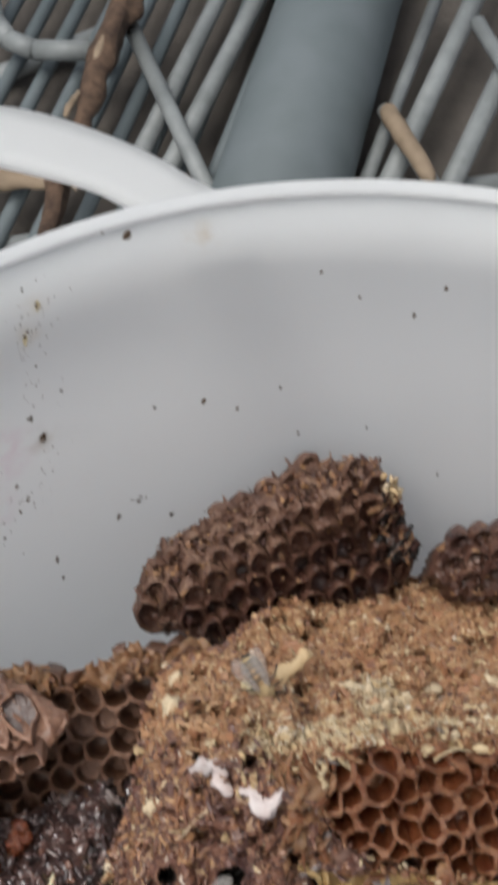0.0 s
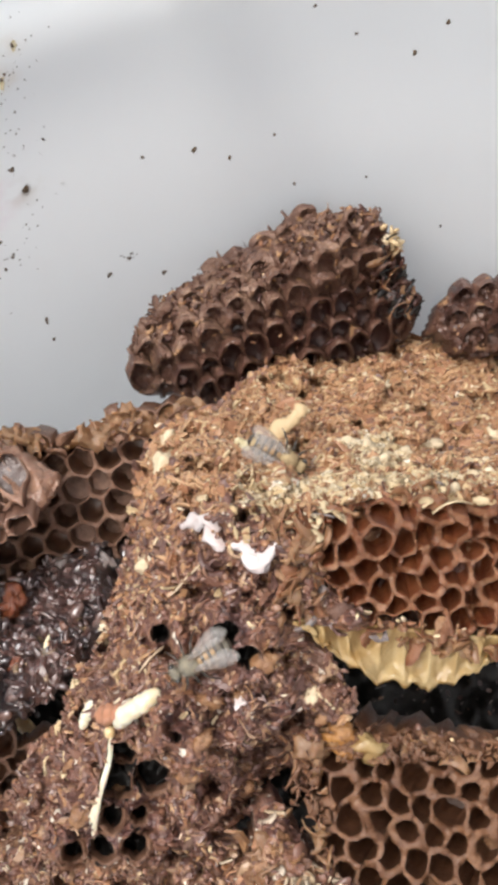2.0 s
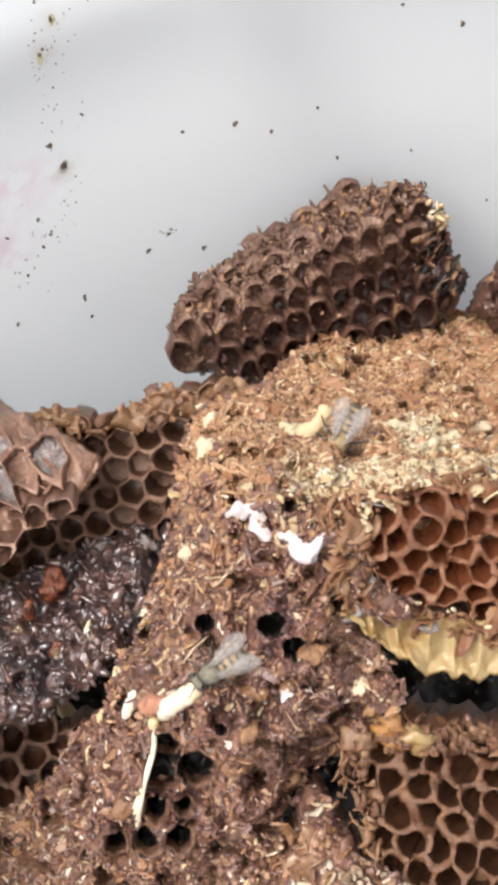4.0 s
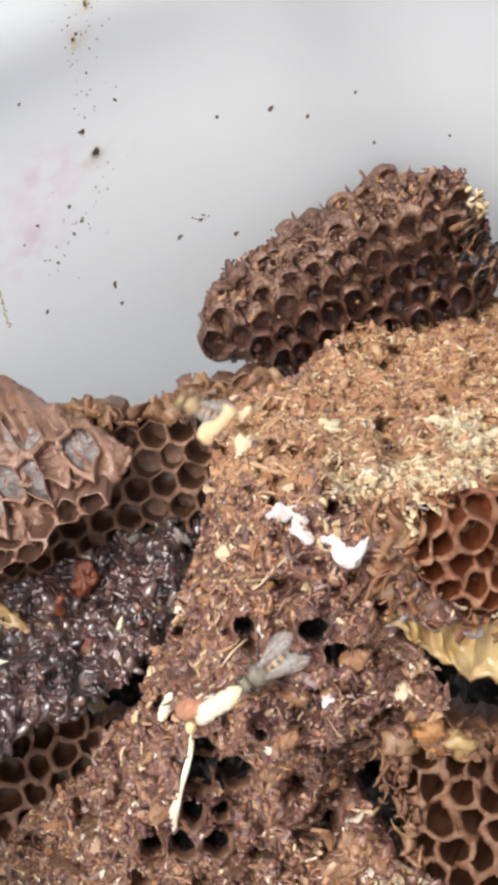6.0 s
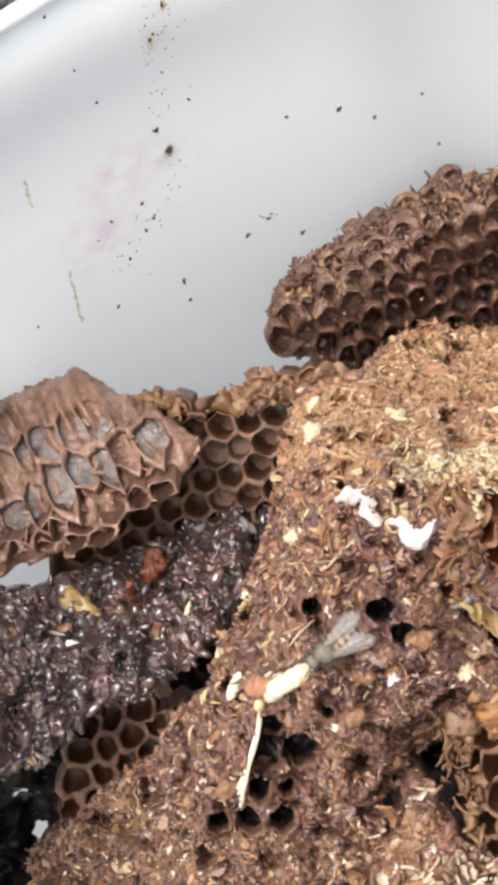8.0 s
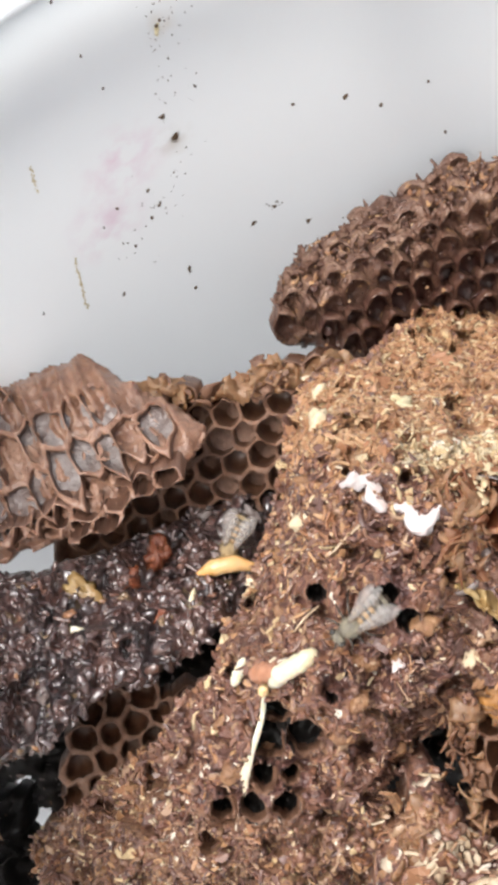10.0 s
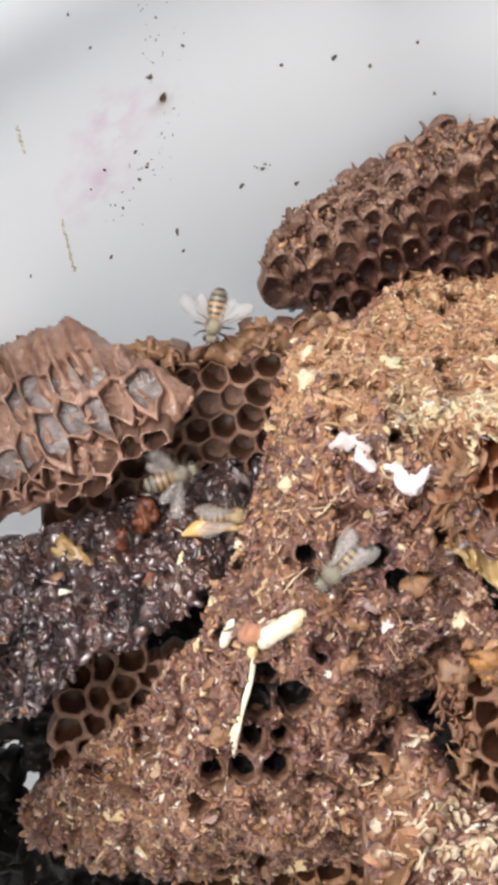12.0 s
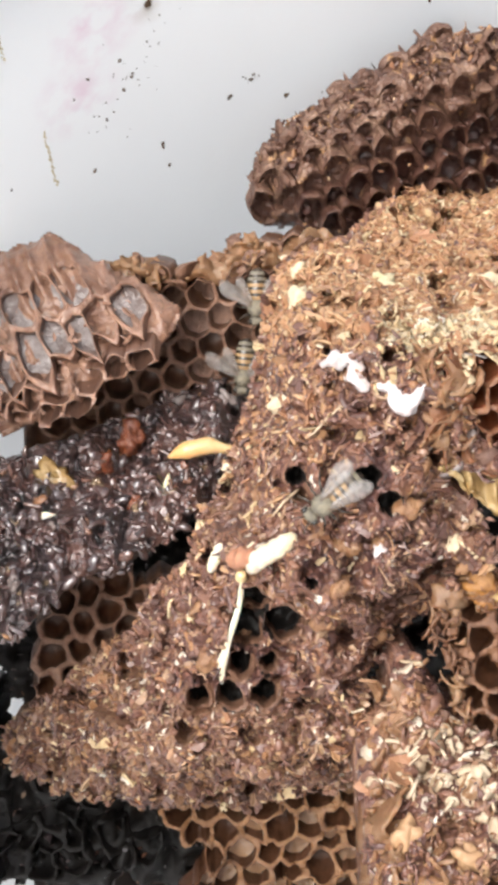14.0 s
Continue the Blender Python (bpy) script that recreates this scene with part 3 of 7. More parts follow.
def honeycomb(outline, pitch, wfun, depth, seed, wall=0.17, turn=0.0, stretch=1.0, lean=(0.0, 0.0), ragged=0.5, jitter=0.10,
              shallow=0.0, round_in=0.45, flare=0.0, skip=0.0, shingle=0.0, grow=0.0, shrink=0.0, torn=1.2, slope=0.0):
    """Open hexagonal cells with real walls; returns for each cell its verts, faces and, where it is filled, its floor faces."""
    g = np.random.default_rng(seed)
    ct, st = math.cos(radians(turn)), math.sin(radians(turn))

    def warp(x, y):
        y = y * stretch
        return x * ct - y * st, x * st + y * ct

    xs, ys = [p[0] for p in outline], [p[1] for p in outline]
    mu, mv = (min(xs) + max(xs)) / 2, (min(ys) + max(ys)) / 2
    reach = int(math.hypot(max(xs) - min(xs), max(ys) - min(ys)) / pitch / min(1.0, stretch)) + 2
    cells = {}
    for j in range(-reach, reach + 1):
        for i in range(-reach, reach + 1):
            x, y = (i + 0.5 * (j % 2)) * pitch, j * pitch * 0.866
            a, b = warp(x, y)
            a, b = np.array([a + mu]), np.array([b + mv])
            near = (inside(a, b, outline)[0] and edge_distance(a, b, outline)[0] >= shrink) or (grow and edge_distance(a, b, outline)[0] < grow)
            if near and g.random() >= skip:
                cells[i, j] = (x, y)
    rad = pitch / math.sqrt(3)
    out = []

    def corner(x, y):
        a1, b1 = x / pitch, y / pitch
        a, b = warp(x + jitter * pitch * vnoise(a1 * 1.55, b1 * 1.55, seed), y + jitter * pitch * vnoise(a1 * 1.5 + 40, b1 * 1.5, seed + 1))
        a = a + 0.045 * pitch * vnoise(a1 * 6.5, b1 * 6.5, seed + 6)
        b = b + 0.045 * pitch * vnoise(a1 * 6.5 + 9, b1 * 6.5, seed + 7)
        lip = ragged * vnoise(a1 * 1.9, b1 * 1.9, seed + 2) + 0.6 * ragged * vnoise(a1 * 5, b1 * 5, seed + 4)
        # here and there the lip has broken away
        lip = lip - torn * np.clip((vnoise(a1 * 1.25 + 3, b1 * 1.25, seed + 8) - 0.28) / 0.3, 0, 1)
        return np.stack([a + mu, b + mv, lip], 1)

    turns = radians(30) + np.arange(7) * math.pi / 3
    hexa = np.stack([rad * np.cos(turns), rad * np.sin(turns)], 1)
    hexa = np.concatenate([hexa[k] * (1 - s) + hexa[k + 1] * s for k in range(6) for s in (0.0, 0.25, 0.5, 0.75)]).reshape(24, 2)
    for (i, j), (x, y) in cells.items():
        verts, faces, floors = [], [], []
        ring = corner(x + hexa[:, 0], y + hexa[:, 1])
        cen = ring[:, :2].mean(0)
        off = ring[:, :2] - cen
        ln = np.linalg.norm(off, axis=1)
        if shingle:
            off = off * (0.45 + 0.55 * ln.mean() * 1.02 / ln)[:, None]
        rnd = off * (1 - round_in + round_in * (ln.mean() * 0.97 / ln))[:, None]
        filled = g.random() < shallow
        dep = depth * (g.uniform(0.5, 0.75) if filled else g.uniform(0.85, 1.1))
        wl_ = (wall * g.uniform(0.75, 1.35) * (1 + 0.5 * np.sin(np.arange(24) * math.pi / 12 + g.uniform(0, 6)) + g.normal(0, 0.12, 24)))[:, None]
        levels = [(off, 0.0), (off * (1 - wl_ * 0.45), -0.08), (rnd * (1 - wl_), 0.35), (rnd * (1 - wl_ * 0.9), min(1.6, dep * 0.4)), (rnd * (1 - wl_ * 1.1 - flare), dep)]
        across = (-st * off[:, 0] + ct * off[:, 1]) / (rad * stretch)
        top_w = wfun(ring[:, 0], ring[:, 1]) + ring[:, 2] + shingle * across
        mid_w = wfun(cen[:1], cen[1:])[0]
        for lv, (o, d) in enumerate(levels):
            fade = max(0.0, 1 - d / max(dep, 0.1))
            w = (top_w - mid_w) * (0.35 + 0.65 * fade) + mid_w - d
            if lv == 4 and slope:
                w = w - slope * np.clip(across + 0.3, 0, 2)
            for q in range(24):
                verts.append((cen[0] + o[q, 0] + lean[0] * d, cen[1] + o[q, 1] + lean[1] * d, w[q]))
        cap = len(verts)
        verts.append((cen[0] + lean[0] * dep, cen[1] + lean[1] * dep, mid_w - dep - (0.8 if filled else 0.7)))
        for lv in range(4):
            for q in range(24):
                a, b = lv * 24 + q, lv * 24 + (q + 1) % 24
                faces.append((a, b, b + 24, a + 24))
        fl = [(96 + q, 96 + (q + 1) % 24, cap) for q in range(24)]
        (floors if filled else faces).extend(fl)
        # outer wall where no cell stands beside, or all round where the cells overlap like shingles
        odd = j % 2
        beside = {0: (i + odd, j + 1), 1: (i - 1 + odd, j + 1), 2: (i - 1, j), 3: (i - 1 + odd, j - 1), 4: (i + odd, j - 1), 5: (i + 1, j)}
        for k in range(6):
            lone = beside[k] not in cells
            if lone or shingle:
                drop = depth + 1 if lone else 2.5 + abs(shingle)
                for q in range(4 * k, 4 * k + 4):
                    a, b = q, (q + 1) % 24
                    n = len(verts)
                    for p in (a, b):
                        x0, y0, z0 = verts[p]
                        verts.append((x0 + lean[0] * drop, y0 + lean[1] * drop, z0 - drop))
                    faces.append((b, a, n, n + 1))
        out.append((np.array(verts), faces, floors))
    return out


def add_cells(cells, mat, thing, fill_mat=None, fill_label="", rim=None, shingled=False):
    """Each cell becomes a part; a filled one carries its filling."""
    for verts, faces, floors in cells:
        ob = heap_part("cell", verts, faces, mat, thing)
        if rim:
            # the first two rings of faces and a shingled outer wall are pale wax, the rest the dark inside, deepened
            # for shade
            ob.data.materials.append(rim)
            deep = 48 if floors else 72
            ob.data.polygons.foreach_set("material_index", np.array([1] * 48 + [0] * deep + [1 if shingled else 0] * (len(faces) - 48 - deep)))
        if floors:
            pick = sorted({i for f in floors for i in f})
            num = {i: k for k, i in enumerate(pick)}
            fv = verts[pick] + np.array((0, 0, 0.06))
            fill = mesh_object("filling", fv, [tuple(num[i] for i in f) for f in floors], fill_mat or mat, ob, fill_label)
            fill.matrix_local = Matrix.Identity(4)


FLAKES = []


def flake_mesh(k):
    """One of twelve curled wax flakes with thickness, about 1 across."""
    while len(FLAKES) < 12:
        g = np.random.default_rng(500 + len(FLAKES))
        nx, ny = 5, 3
        x, y = np.meshgrid(np.linspace(-0.5, 0.5, nx), np.linspace(-0.5, 0.5, ny) * g.uniform(0.35, 0.8), indexing="ij")
        x = x + g.normal(0, 0.06, x.shape)
        y = y + g.normal(0, 0.06, x.shape)
        z = g.normal(0, 0.7) * 0.5 * x * x + g.normal(0, 1.0) * 0.6 * y * y + g.normal(0, 0.5) * x * y + g.normal(0, 0.025, x.shape)
        th = g.uniform(0.06, 0.15)
        a = np.stack([x, y, z + th / 2], -1).reshape(-1, 3)
        verts = np.concatenate([a, a - np.array((0, 0, th))])
        n = nx * ny
        faces = []
        for i in range(nx - 1):
            for j in range(ny - 1):
                p = i * ny + j
                faces += [(p, p + ny, p + ny + 1, p + 1), (p + n, p + 1 + n, p + ny + 1 + n, p + ny + n)]
        loop = [i * ny for i in range(nx)] + [(nx - 1) * ny + j for j in range(1, ny)] + [i * ny + ny - 1 for i in range(nx - 2, -1, -1)] + [j for j in range(ny - 2, 0, -1)]
        for p, q in zip(loop, loop[1:] + loop[:1]):
            faces.append((q, p, p + n, q + n))
        me = bpy.data.meshes.new("flake")
        me.from_pydata((verts * 0.001).tolist(), [], faces)
        FLAKES.append(me)
    return FLAKES[k % 12]


def add_flakes(outline, height, count, seed, mats, thing, size=(2.2, 4.8), avoid=()):
    """Larger flakes, each an object of its own; mats: (material, weight function) pairs."""
    g = np.random.default_rng(seed)
    xs, ys = [p[0] for p in outline], [p[1] for p in outline]
    shift = thing.matrix_world.inverted() @ HEAP
    meshes, made = {}, 0
    while made < count:
        u, v = np.array([g.uniform(min(xs), max(xs))]), np.array([g.uniform(min(ys), max(ys))])
        if not inside(u, v, outline)[0] or any(math.hypot(u[0] - a, v[0] - b) < 3.4 for a, b in avoid):
            continue
        wts = np.array([float(np.clip(f(u, v), 0, None)[0]) for _, f in mats])
        m = int(g.choice(len(mats), p=wts / wts.sum()))
        k = int(g.integers(12))
        if (m, k) not in meshes:
            meshes[m, k] = flake_mesh(k).copy()
            meshes[m, k].materials.append(mats[m][0])
        e = 1.0
        nrm = Vector((-(height(u + e, v) - height(u - e, v))[0] / 2, -(height(u, v + e) - height(u, v - e))[0] / 2, 1)).normalized()
        nrm = (nrm + Vector(g.normal(0, 0.3, 3))).normalized()
        rot = nrm.to_track_quat("Z", "Y").to_matrix().to_4x4() @ Matrix.Rotation(g.uniform(0, 6.28), 4, "Z")
        sc = size[0] * (size[1] / size[0]) ** (g.random() ** 1.5)
        ob = new("flake", meshes[m, k])
        ob.parent = thing
        at = Vector((u[0], v[0], float(height(u, v)[0]) + 0.35)) * 0.001
        ob.matrix_local = shift @ Matrix.Translation(at) @ rot @ Matrix.Diagonal((sc, sc, sc, 1))
        made += 1


def worm(path, radii, seed=0, sides=12, lumps=0.08, flat=1.0, rings=22, grooves=0):
    """A soft rounded body along a path in heap millimetres."""
    path, radii = np.array(path, float), np.array(radii, float)
    s = np.linspace(0, 1, len(path))
    t = np.linspace(0, 1, rings)
    sm = np.stack([np.interp(t, s, path[:, k]) for k in range(3)], 1)
    for _ in range(2):
        sm[1:-1] = (sm[:-2] + 2 * sm[1:-1] + sm[2:]) / 4
    r = np.interp(t, s, radii) * np.sqrt(np.clip(1 - (2 * t - 1) ** 8, 0.02, 1))
    if grooves:
        r = r * (1 - 0.09 * np.abs(np.sin(t * np.pi * grooves)) ** 6 * 1.5)
    verts, faces = [], []
    for k in range(rings):
        d = sm[min(k + 1, rings - 1)] - sm[max(k - 1, 0)]
        d = d / np.linalg.norm(d)
        a = np.cross(d, (0, 0, 1.0))
        a = a / np.linalg.norm(a)
        b = np.cross(a, d)
        for q in range(sides):
            an = 2 * np.pi * q / sides
            rr = r[k] * (1 + lumps * (vnoise(np.array([k * 8.0 / rings + 1.1 * math.cos(an)]), np.array([1.1 * math.sin(an) + 7]), seed)[0] + 0.5 * vnoise(np.array([k * 18.0 / rings + 2.3 * math.cos(an)]), np.array([2.3 * math.sin(an) + 3]), seed + 1)[0]))
            verts.append(sm[k] + rr * (math.cos(an) * a + flat * math.sin(an) * b))
    for k in range(rings - 1):
        for q in range(sides):
            n = (q + 1) % sides
            faces.append((k * sides + q, k * sides + n, (k + 1) * sides + n, (k + 1) * sides + q))
    faces.append(tuple(range(sides))[::-1])
    faces.append(tuple((rings - 1) * sides + q for q in range(sides)))
    return np.array(verts), faces


def blob(c, r, turn, seed, rough=0.35):
    """A lumpy rounded body of half sizes r at c, turned in the heap's plane."""
    bm = bmesh.new()
    bmesh.ops.create_icosphere(bm, subdivisions=3, radius=1.0)
    ct, st = math.cos(radians(turn)), math.sin(radians(turn))
    verts = []
    for v in bm.verts:
        p = v.co.normalized()
        k = 1 + rough * noise.noise(p * 1.3 + Vector((seed * 3.7, 1.1, 0))) + 0.6 * rough * noise.noise(p * 3.1 + Vector((0, seed * 2.3, 5)))
        x, y, z = p.x * r[0] * k, p.y * r[1] * k, p.z * r[2] * k
        verts.append((c[0] + x * ct - y * st, c[1] + x * st + y * ct, c[2] + z))
    faces = [tuple(v.index for v in f.verts) for f in bm.faces]
    bm.free()
    return np.array(verts), faces


def lathe(profile, segments=160):
    """A turned body from (radius, z) pairs, closed along the profile."""
    n = len(profile)
    ang = np.arange(segments) * 2 * np.pi / segments
    pr = np.array(profile)
    verts = np.stack([pr[None, :, 0] * np.sin(ang)[:, None], pr[None, :, 0] * np.cos(ang)[:, None], np.broadcast_to(pr[:, 1], (segments, n))], -1).reshape(-1, 3)
    faces = [(s * n + k, s * n + k + 1, ((s + 1) % segments) * n + k + 1, ((s + 1) % segments) * n + k) for s in range(segments) for k in range(n - 1)]
    return verts, faces


def bar(p, q, r, sides=10):
    """A round bar between two points, as verts and faces."""
    p, q = np.array(p, float), np.array(q, float)
    d = (q - p) / np.linalg.norm(q - p)
    a = np.cross(d, (0, 0, 1.0) if abs(d[2]) < 0.9 else (1.0, 0, 0))
    a /= np.linalg.norm(a)
    b = np.cross(d, a)
    an = np.arange(sides) * 2 * np.pi / sides
    ring = r * (np.cos(an)[:, None] * a + np.sin(an)[:, None] * b)
    verts = np.concatenate([p + ring, q + ring])
    faces = [(k, (k + 1) % sides, sides + (k + 1) % sides, sides + k) for k in range(sides)] + [tuple(range(sides))[::-1], tuple(range(sides, 2 * sides))]
    return verts, faces


# ---- the ground and what lies behind the bucket ----
def build_ground():
    n = 60
    e = np.sign(np.linspace(-1, 1, n)) * np.abs(np.linspace(-1, 1, n)) ** 3 * 60
    x, y = np.meshgrid(e, e, indexing="ij")
    z = np.where(np.hypot(x, y) > 0.3, 0.003 * fbm(x * 6, y * 6, 4), 0) - 0.004
    idx = np.arange(n * n).reshape(n, n)
    f = np.stack([idx[:-1, :-1], idx[1:, :-1], idx[1:, 1:], idx[:-1, 1:]], -1).reshape(-1, 4)
    tagged(mesh_object("ground", np.stack([x, y, z], -1).reshape(-1, 3), f, M_GROUND, mm=False), "dark damp bare ground under the bucket", "ground", kind="structure")


EYE0 = np.array((-0.0026, -0.1252))


def spread_out(x, y, z):
    """A place on the level z = 0.06 moved along the slope of sight down to z."""
    k = (0.6226 - z) / (0.6226 - 0.06)
    return (EYE0[0] + k * (x - EYE0[0]), EYE0[1] + k * (y - EYE0[1]), z)


def build_rack():
    rack = tagged(new("wire_rack"), "grey coated wire rack lying on the ground behind the bucket", "rack")
    rack.location = (0, 0.6, 0)
    back = Matrix.Translation((0, -0.6, 0))

    def wire(p, q, r, mat=M_STEEL, label="", name="wire"):
        v, f = bar(p, q, r)
        ob = mesh_object(name, v, f, mat, rack, label, mm=False)
        ob.matrix_local = back

    for x0, y0, x1, y1, r in ((-0.041, 0.511, 0.0, 0.614, 0.0055), (-0.049, 0.542, -0.021, 0.617, 0.005), (0.071, 0.499, 0.115, 0.598, 0.006),
                              (0.09, 0.47, 0.125, 0.545, 0.006), (0.048, 0.475, 0.079, 0.558, 0.004), (0.133, 0.47, 0.175, 0.57, 0.006)):
        dx, dy = x1 - x0, y1 - y0
        wire(spread_out(x0 - 0.6 * dx, y0 - 0.6 * dy, 0.022), spread_out(x1 + 0.5 * dx, y1 + 0.5 * dy, 0.022), r)
    for k in range(9):
        x0 = -0.20 + 0.019 * k
        wire(spread_out(x0, 0.42, 0.014), spread_out(x0 + 0.085, 0.68, 0.014), 0.0042, M_PIPE)
    for x0, y0, x1, y1, r in ((-0.0685, 0.600, -0.036, 0.485, 0.0048), (0.059, 0.517, 0.073, 0.472, 0.0045), (0.114, 0.579, 0.135, 0.49, 0.0045)):
        dx, dy = x1 - x0, y1 - y0
        wire(spread_out(x0, y0, 0.034), spread_out(x1 + 0.3 * dx, y1 + 0.3 * dy, 0.034), r, name="cross_wire")
    pts = [(-0.152, 0.66), (-0.142, 0.615), (-0.134, 0.598), (-0.12, 0.588), (-0.083, 0.582)]
    for a, b in zip(pts, pts[1:]):
        wire(spread_out(*a, 0.034), spread_out(*b, 0.034), 0.006, name="bent_wire")
    for x0, y0, x1, y1 in ((-0.158, 0.56, -0.075, 0.60), (-0.17, 0.44, 0.16, 0.46), (-0.17, 0.67, 0.2, 0.665)):
        wire(spread_out(x0, y0, 0.006), spread_out(x1, y1, 0.006), 0.006, name="cross_wire")

    v, f = bar((-0.0208, 0.4055, 0.034), (0.0900, 0.7960, 0.034), 0.034, 40)
    tagged(mesh_object("pipe", v, f, M_PIPE, mm=False), "smooth grey plastic pipe lying on the ground", "pipe")
    branch = tagged(new("branch"), "dark brown rotten branch lying across the rack", "branch")
    branch.location = (-0.0922, 0.565, 0.045)
    stem = [(-66, 664, 46), (-72, 640, 43), (-79, 618, 47), (-84, 600, 44), (-89, 580, 47), (-93, 560, 43), (-96, 545, 47), (-102, 520, 44), (-108, 500, 46), (-111, 474, 44), (-116, 452, 46)]
    v, f = worm(stem, [6, 8, 5.5, 7.5, 5, 6, 4.5, 6.5, 8, 6, 7], 5, 14, 0.45, 1.0, 70)
    mesh_object("stem", v, f, M_RUST, branch, "dark rotten wood").matrix_local = Matrix.Translation((0.0922, -0.565, -0.045))
    for k, (pts, r) in enumerate((([(-97, 566, 49), (-102, 552, 51), (-105, 545, 49)], 2.4), ([(-82, 612, 52), (-87, 592, 53), (-91, 578, 51)], 2.0), ([(-103, 512, 51), (-99, 498, 53), (-98, 488, 50)], 2.6))):
        v, f = worm(pts, [0.6 * r, r, 0.5 * r], 14 + k, 8, 0.3, 0.5, 14)
        mesh_object("bark_strip", v, f, M_WOOD, branch, "tan strip of loose bark").matrix_local = Matrix.Translation((0.0922, -0.565, -0.045))
    v, f = worm([np.array(spread_out(*p, 0.030)) * 1000 for p in ((-0.16, 0.495), (-0.13, 0.491), (-0.106, 0.486))], [7, 9, 7], 8, 8, 0.2, 0.5)
    tagged(mesh_object("bark_piece", v, f, M_WOOD), "weathered tan piece of bark beside the branch", "bark")
    v, f = worm([np.array(spread_out(*p, 0.042)) * 1000 for p in ((0.0595, 0.520), (0.066, 0.496), (0.077, 0.462))], [5.5, 5, 5], 8, 8, 0.12)
    tagged(mesh_object("stick", v, f, M_WOOD), "pale weathered stick leaning on the pipe", "stick")


# ---- the bucket ----
def inner_radius(z):
    return 0.137 + 0.0314 * (z - 0.37)


def build_bucket():
    pail = tagged(new("bucket"), "white plastic bucket with a stained inner wall, half full of comb", "bucket")
    prof = [(0.0, 0.004), (inner_radius(0.004) - 0.004, 0.004), (inner_radius(0.008), 0.008)]
    for z in np.linspace(0.02, 0.30, 15):
        prof.append((inner_radius(z), z))
    prof += [(inner_radius(0.307), 0.307), (inner_radius(0.3115) + 0.0005, 0.3135), (inner_radius(0.33) + 0.0006, 0.33), (inner_radius(0.35) + 0.0006, 0.35), (inner_radius(0.3712) + 0.0006, 0.3712)]
    v, f = lathe(prof + [(0.1386, 0.3712), (inner_radius(0.02) + 0.0022, 0.02), (inner_radius(0) + 0.001, 0.0), (0.0, 0.0)])
    mesh_object("wall", v, f, M_PAIL, pail, "white plastic wall with brown flecks", mm=False)
    rim = [(0.1375, 0.3700), (0.1369, 0.3706), (0.1368, 0.3714), (0.1371, 0.3719), (0.1386, 0.3728), (0.1394, 0.3731), (0.1399, 0.3726), (0.1402, 0.3700), (0.1404, 0.3630), (0.1446, 0.3615), (0.1446, 0.3580), (0.1390, 0.3572), (0.1375, 0.3700)]
    v, f = lathe(rim)
    mesh_object("rim", v, f, M_PAIL, pail, mm=False)
    # the handle, folded down beside the rim
    out = [(0.004, 0.1400), (-0.0164, 0.1510), (-0.0246, 0.1616), (-0.0376, 0.1719), (-0.051, 0.1806), (-0.0647, 0.187), (-0.09, 0.1925), (-0.12, 0.189), (-0.15, 0.173), (-0.175, 0.14), (-0.19, 0.09), (-0.196, 0.0), (-0.18, -0.08), (-0.13, -0.14), (-0.06, -0.158), (-0.005, -0.150)]
    inn = [(-0.016, 0.1392), (-0.0324, 0.1475), (-0.0402, 0.1562), (-0.0506, 0.1616), (-0.0639, 0.1681), (-0.085, 0.176), (-0.10, 0.1775), (-0.118, 0.172), (-0.143, 0.158), (-0.164, 0.131), (-0.177, 0.086), (-0.182, 0.0), (-0.168, -0.074), (-0.122, -0.13), (-0.06, -0.148), (-0.012, -0.146)]
    bm = bmesh.new()
    a = [bm.verts.new((x, y, 0.3615)) for x, y in out]
    b = [bm.verts.new((x, y, 0.3605)) for x, y in inn]
    for k in range(len(a) - 1):
        bm.faces.new((a[k], a[k + 1], b[k + 1], b[k]))
    ob = bm_object("handle", bm, M_PAIL, pail, "flat white plastic carrying handle")
    sub = ob.modifiers.new("round", "SUBSURF")
    sub.levels = sub.render_levels = 2
    sol = ob.modifiers.new("thick", "SOLIDIFY")
    sol.thickness, sol.offset = 0.0028, -1
    # dirt stuck on the wall: angle from +y, height, half size in mm
    spots = [(-14.3, 0.3671), (-3.2, 0.371), (-16.4, 0.3698), (3.3, 0.347), (6.9, 0.3386), (15.2, 0.343), (12.2, 0.3333), (-1.5, 0.3094), (-6.2, 0.3038), (1.6, 0.3118), (7.4, 0.2928), (15.1, 0.2761), (-24.7, 0.3617), (-25.6, 0.348), (-23.8, 0.3557), (-27.5, 0.3227), (-15.1, 0.2684), (-20.9, 0.2747), (-18.4, 0.278), (-30.0, 0.2966), (-28.8, 0.2611), (-28.8, 0.2694), (-23.0, 0.3117), (-31.8, 0.3389), (-26.5, 0.3144), (-27.2, 0.3223), (-29.8, 0.2974), (-31.1, 0.2939), (-36.1, 0.3003), (-18.2, 0.2782), (-20.7, 0.275), (-28.7, 0.2609), (-28.8, 0.2681), (-14.9, 0.2685), (-11.3, 0.2658), (-30.7, 0.3033), (-36.5, 0.2745), (-33.6, 0.2879), (-22.9, 0.3114), (-23.5, 0.3268), (-25.3, 0.3379), (-23.5, 0.3553), (-25.2, 0.3491), (-32.8, 0.3504), (-33.8, 0.3673), (-34.2, 0.3034), (-45.3, 0.2887), (-14.7, 0.311), (-9.6, 0.3089), (0.0, 0.2916)]
    g = random.Random(7)
    verts, faces = [], []

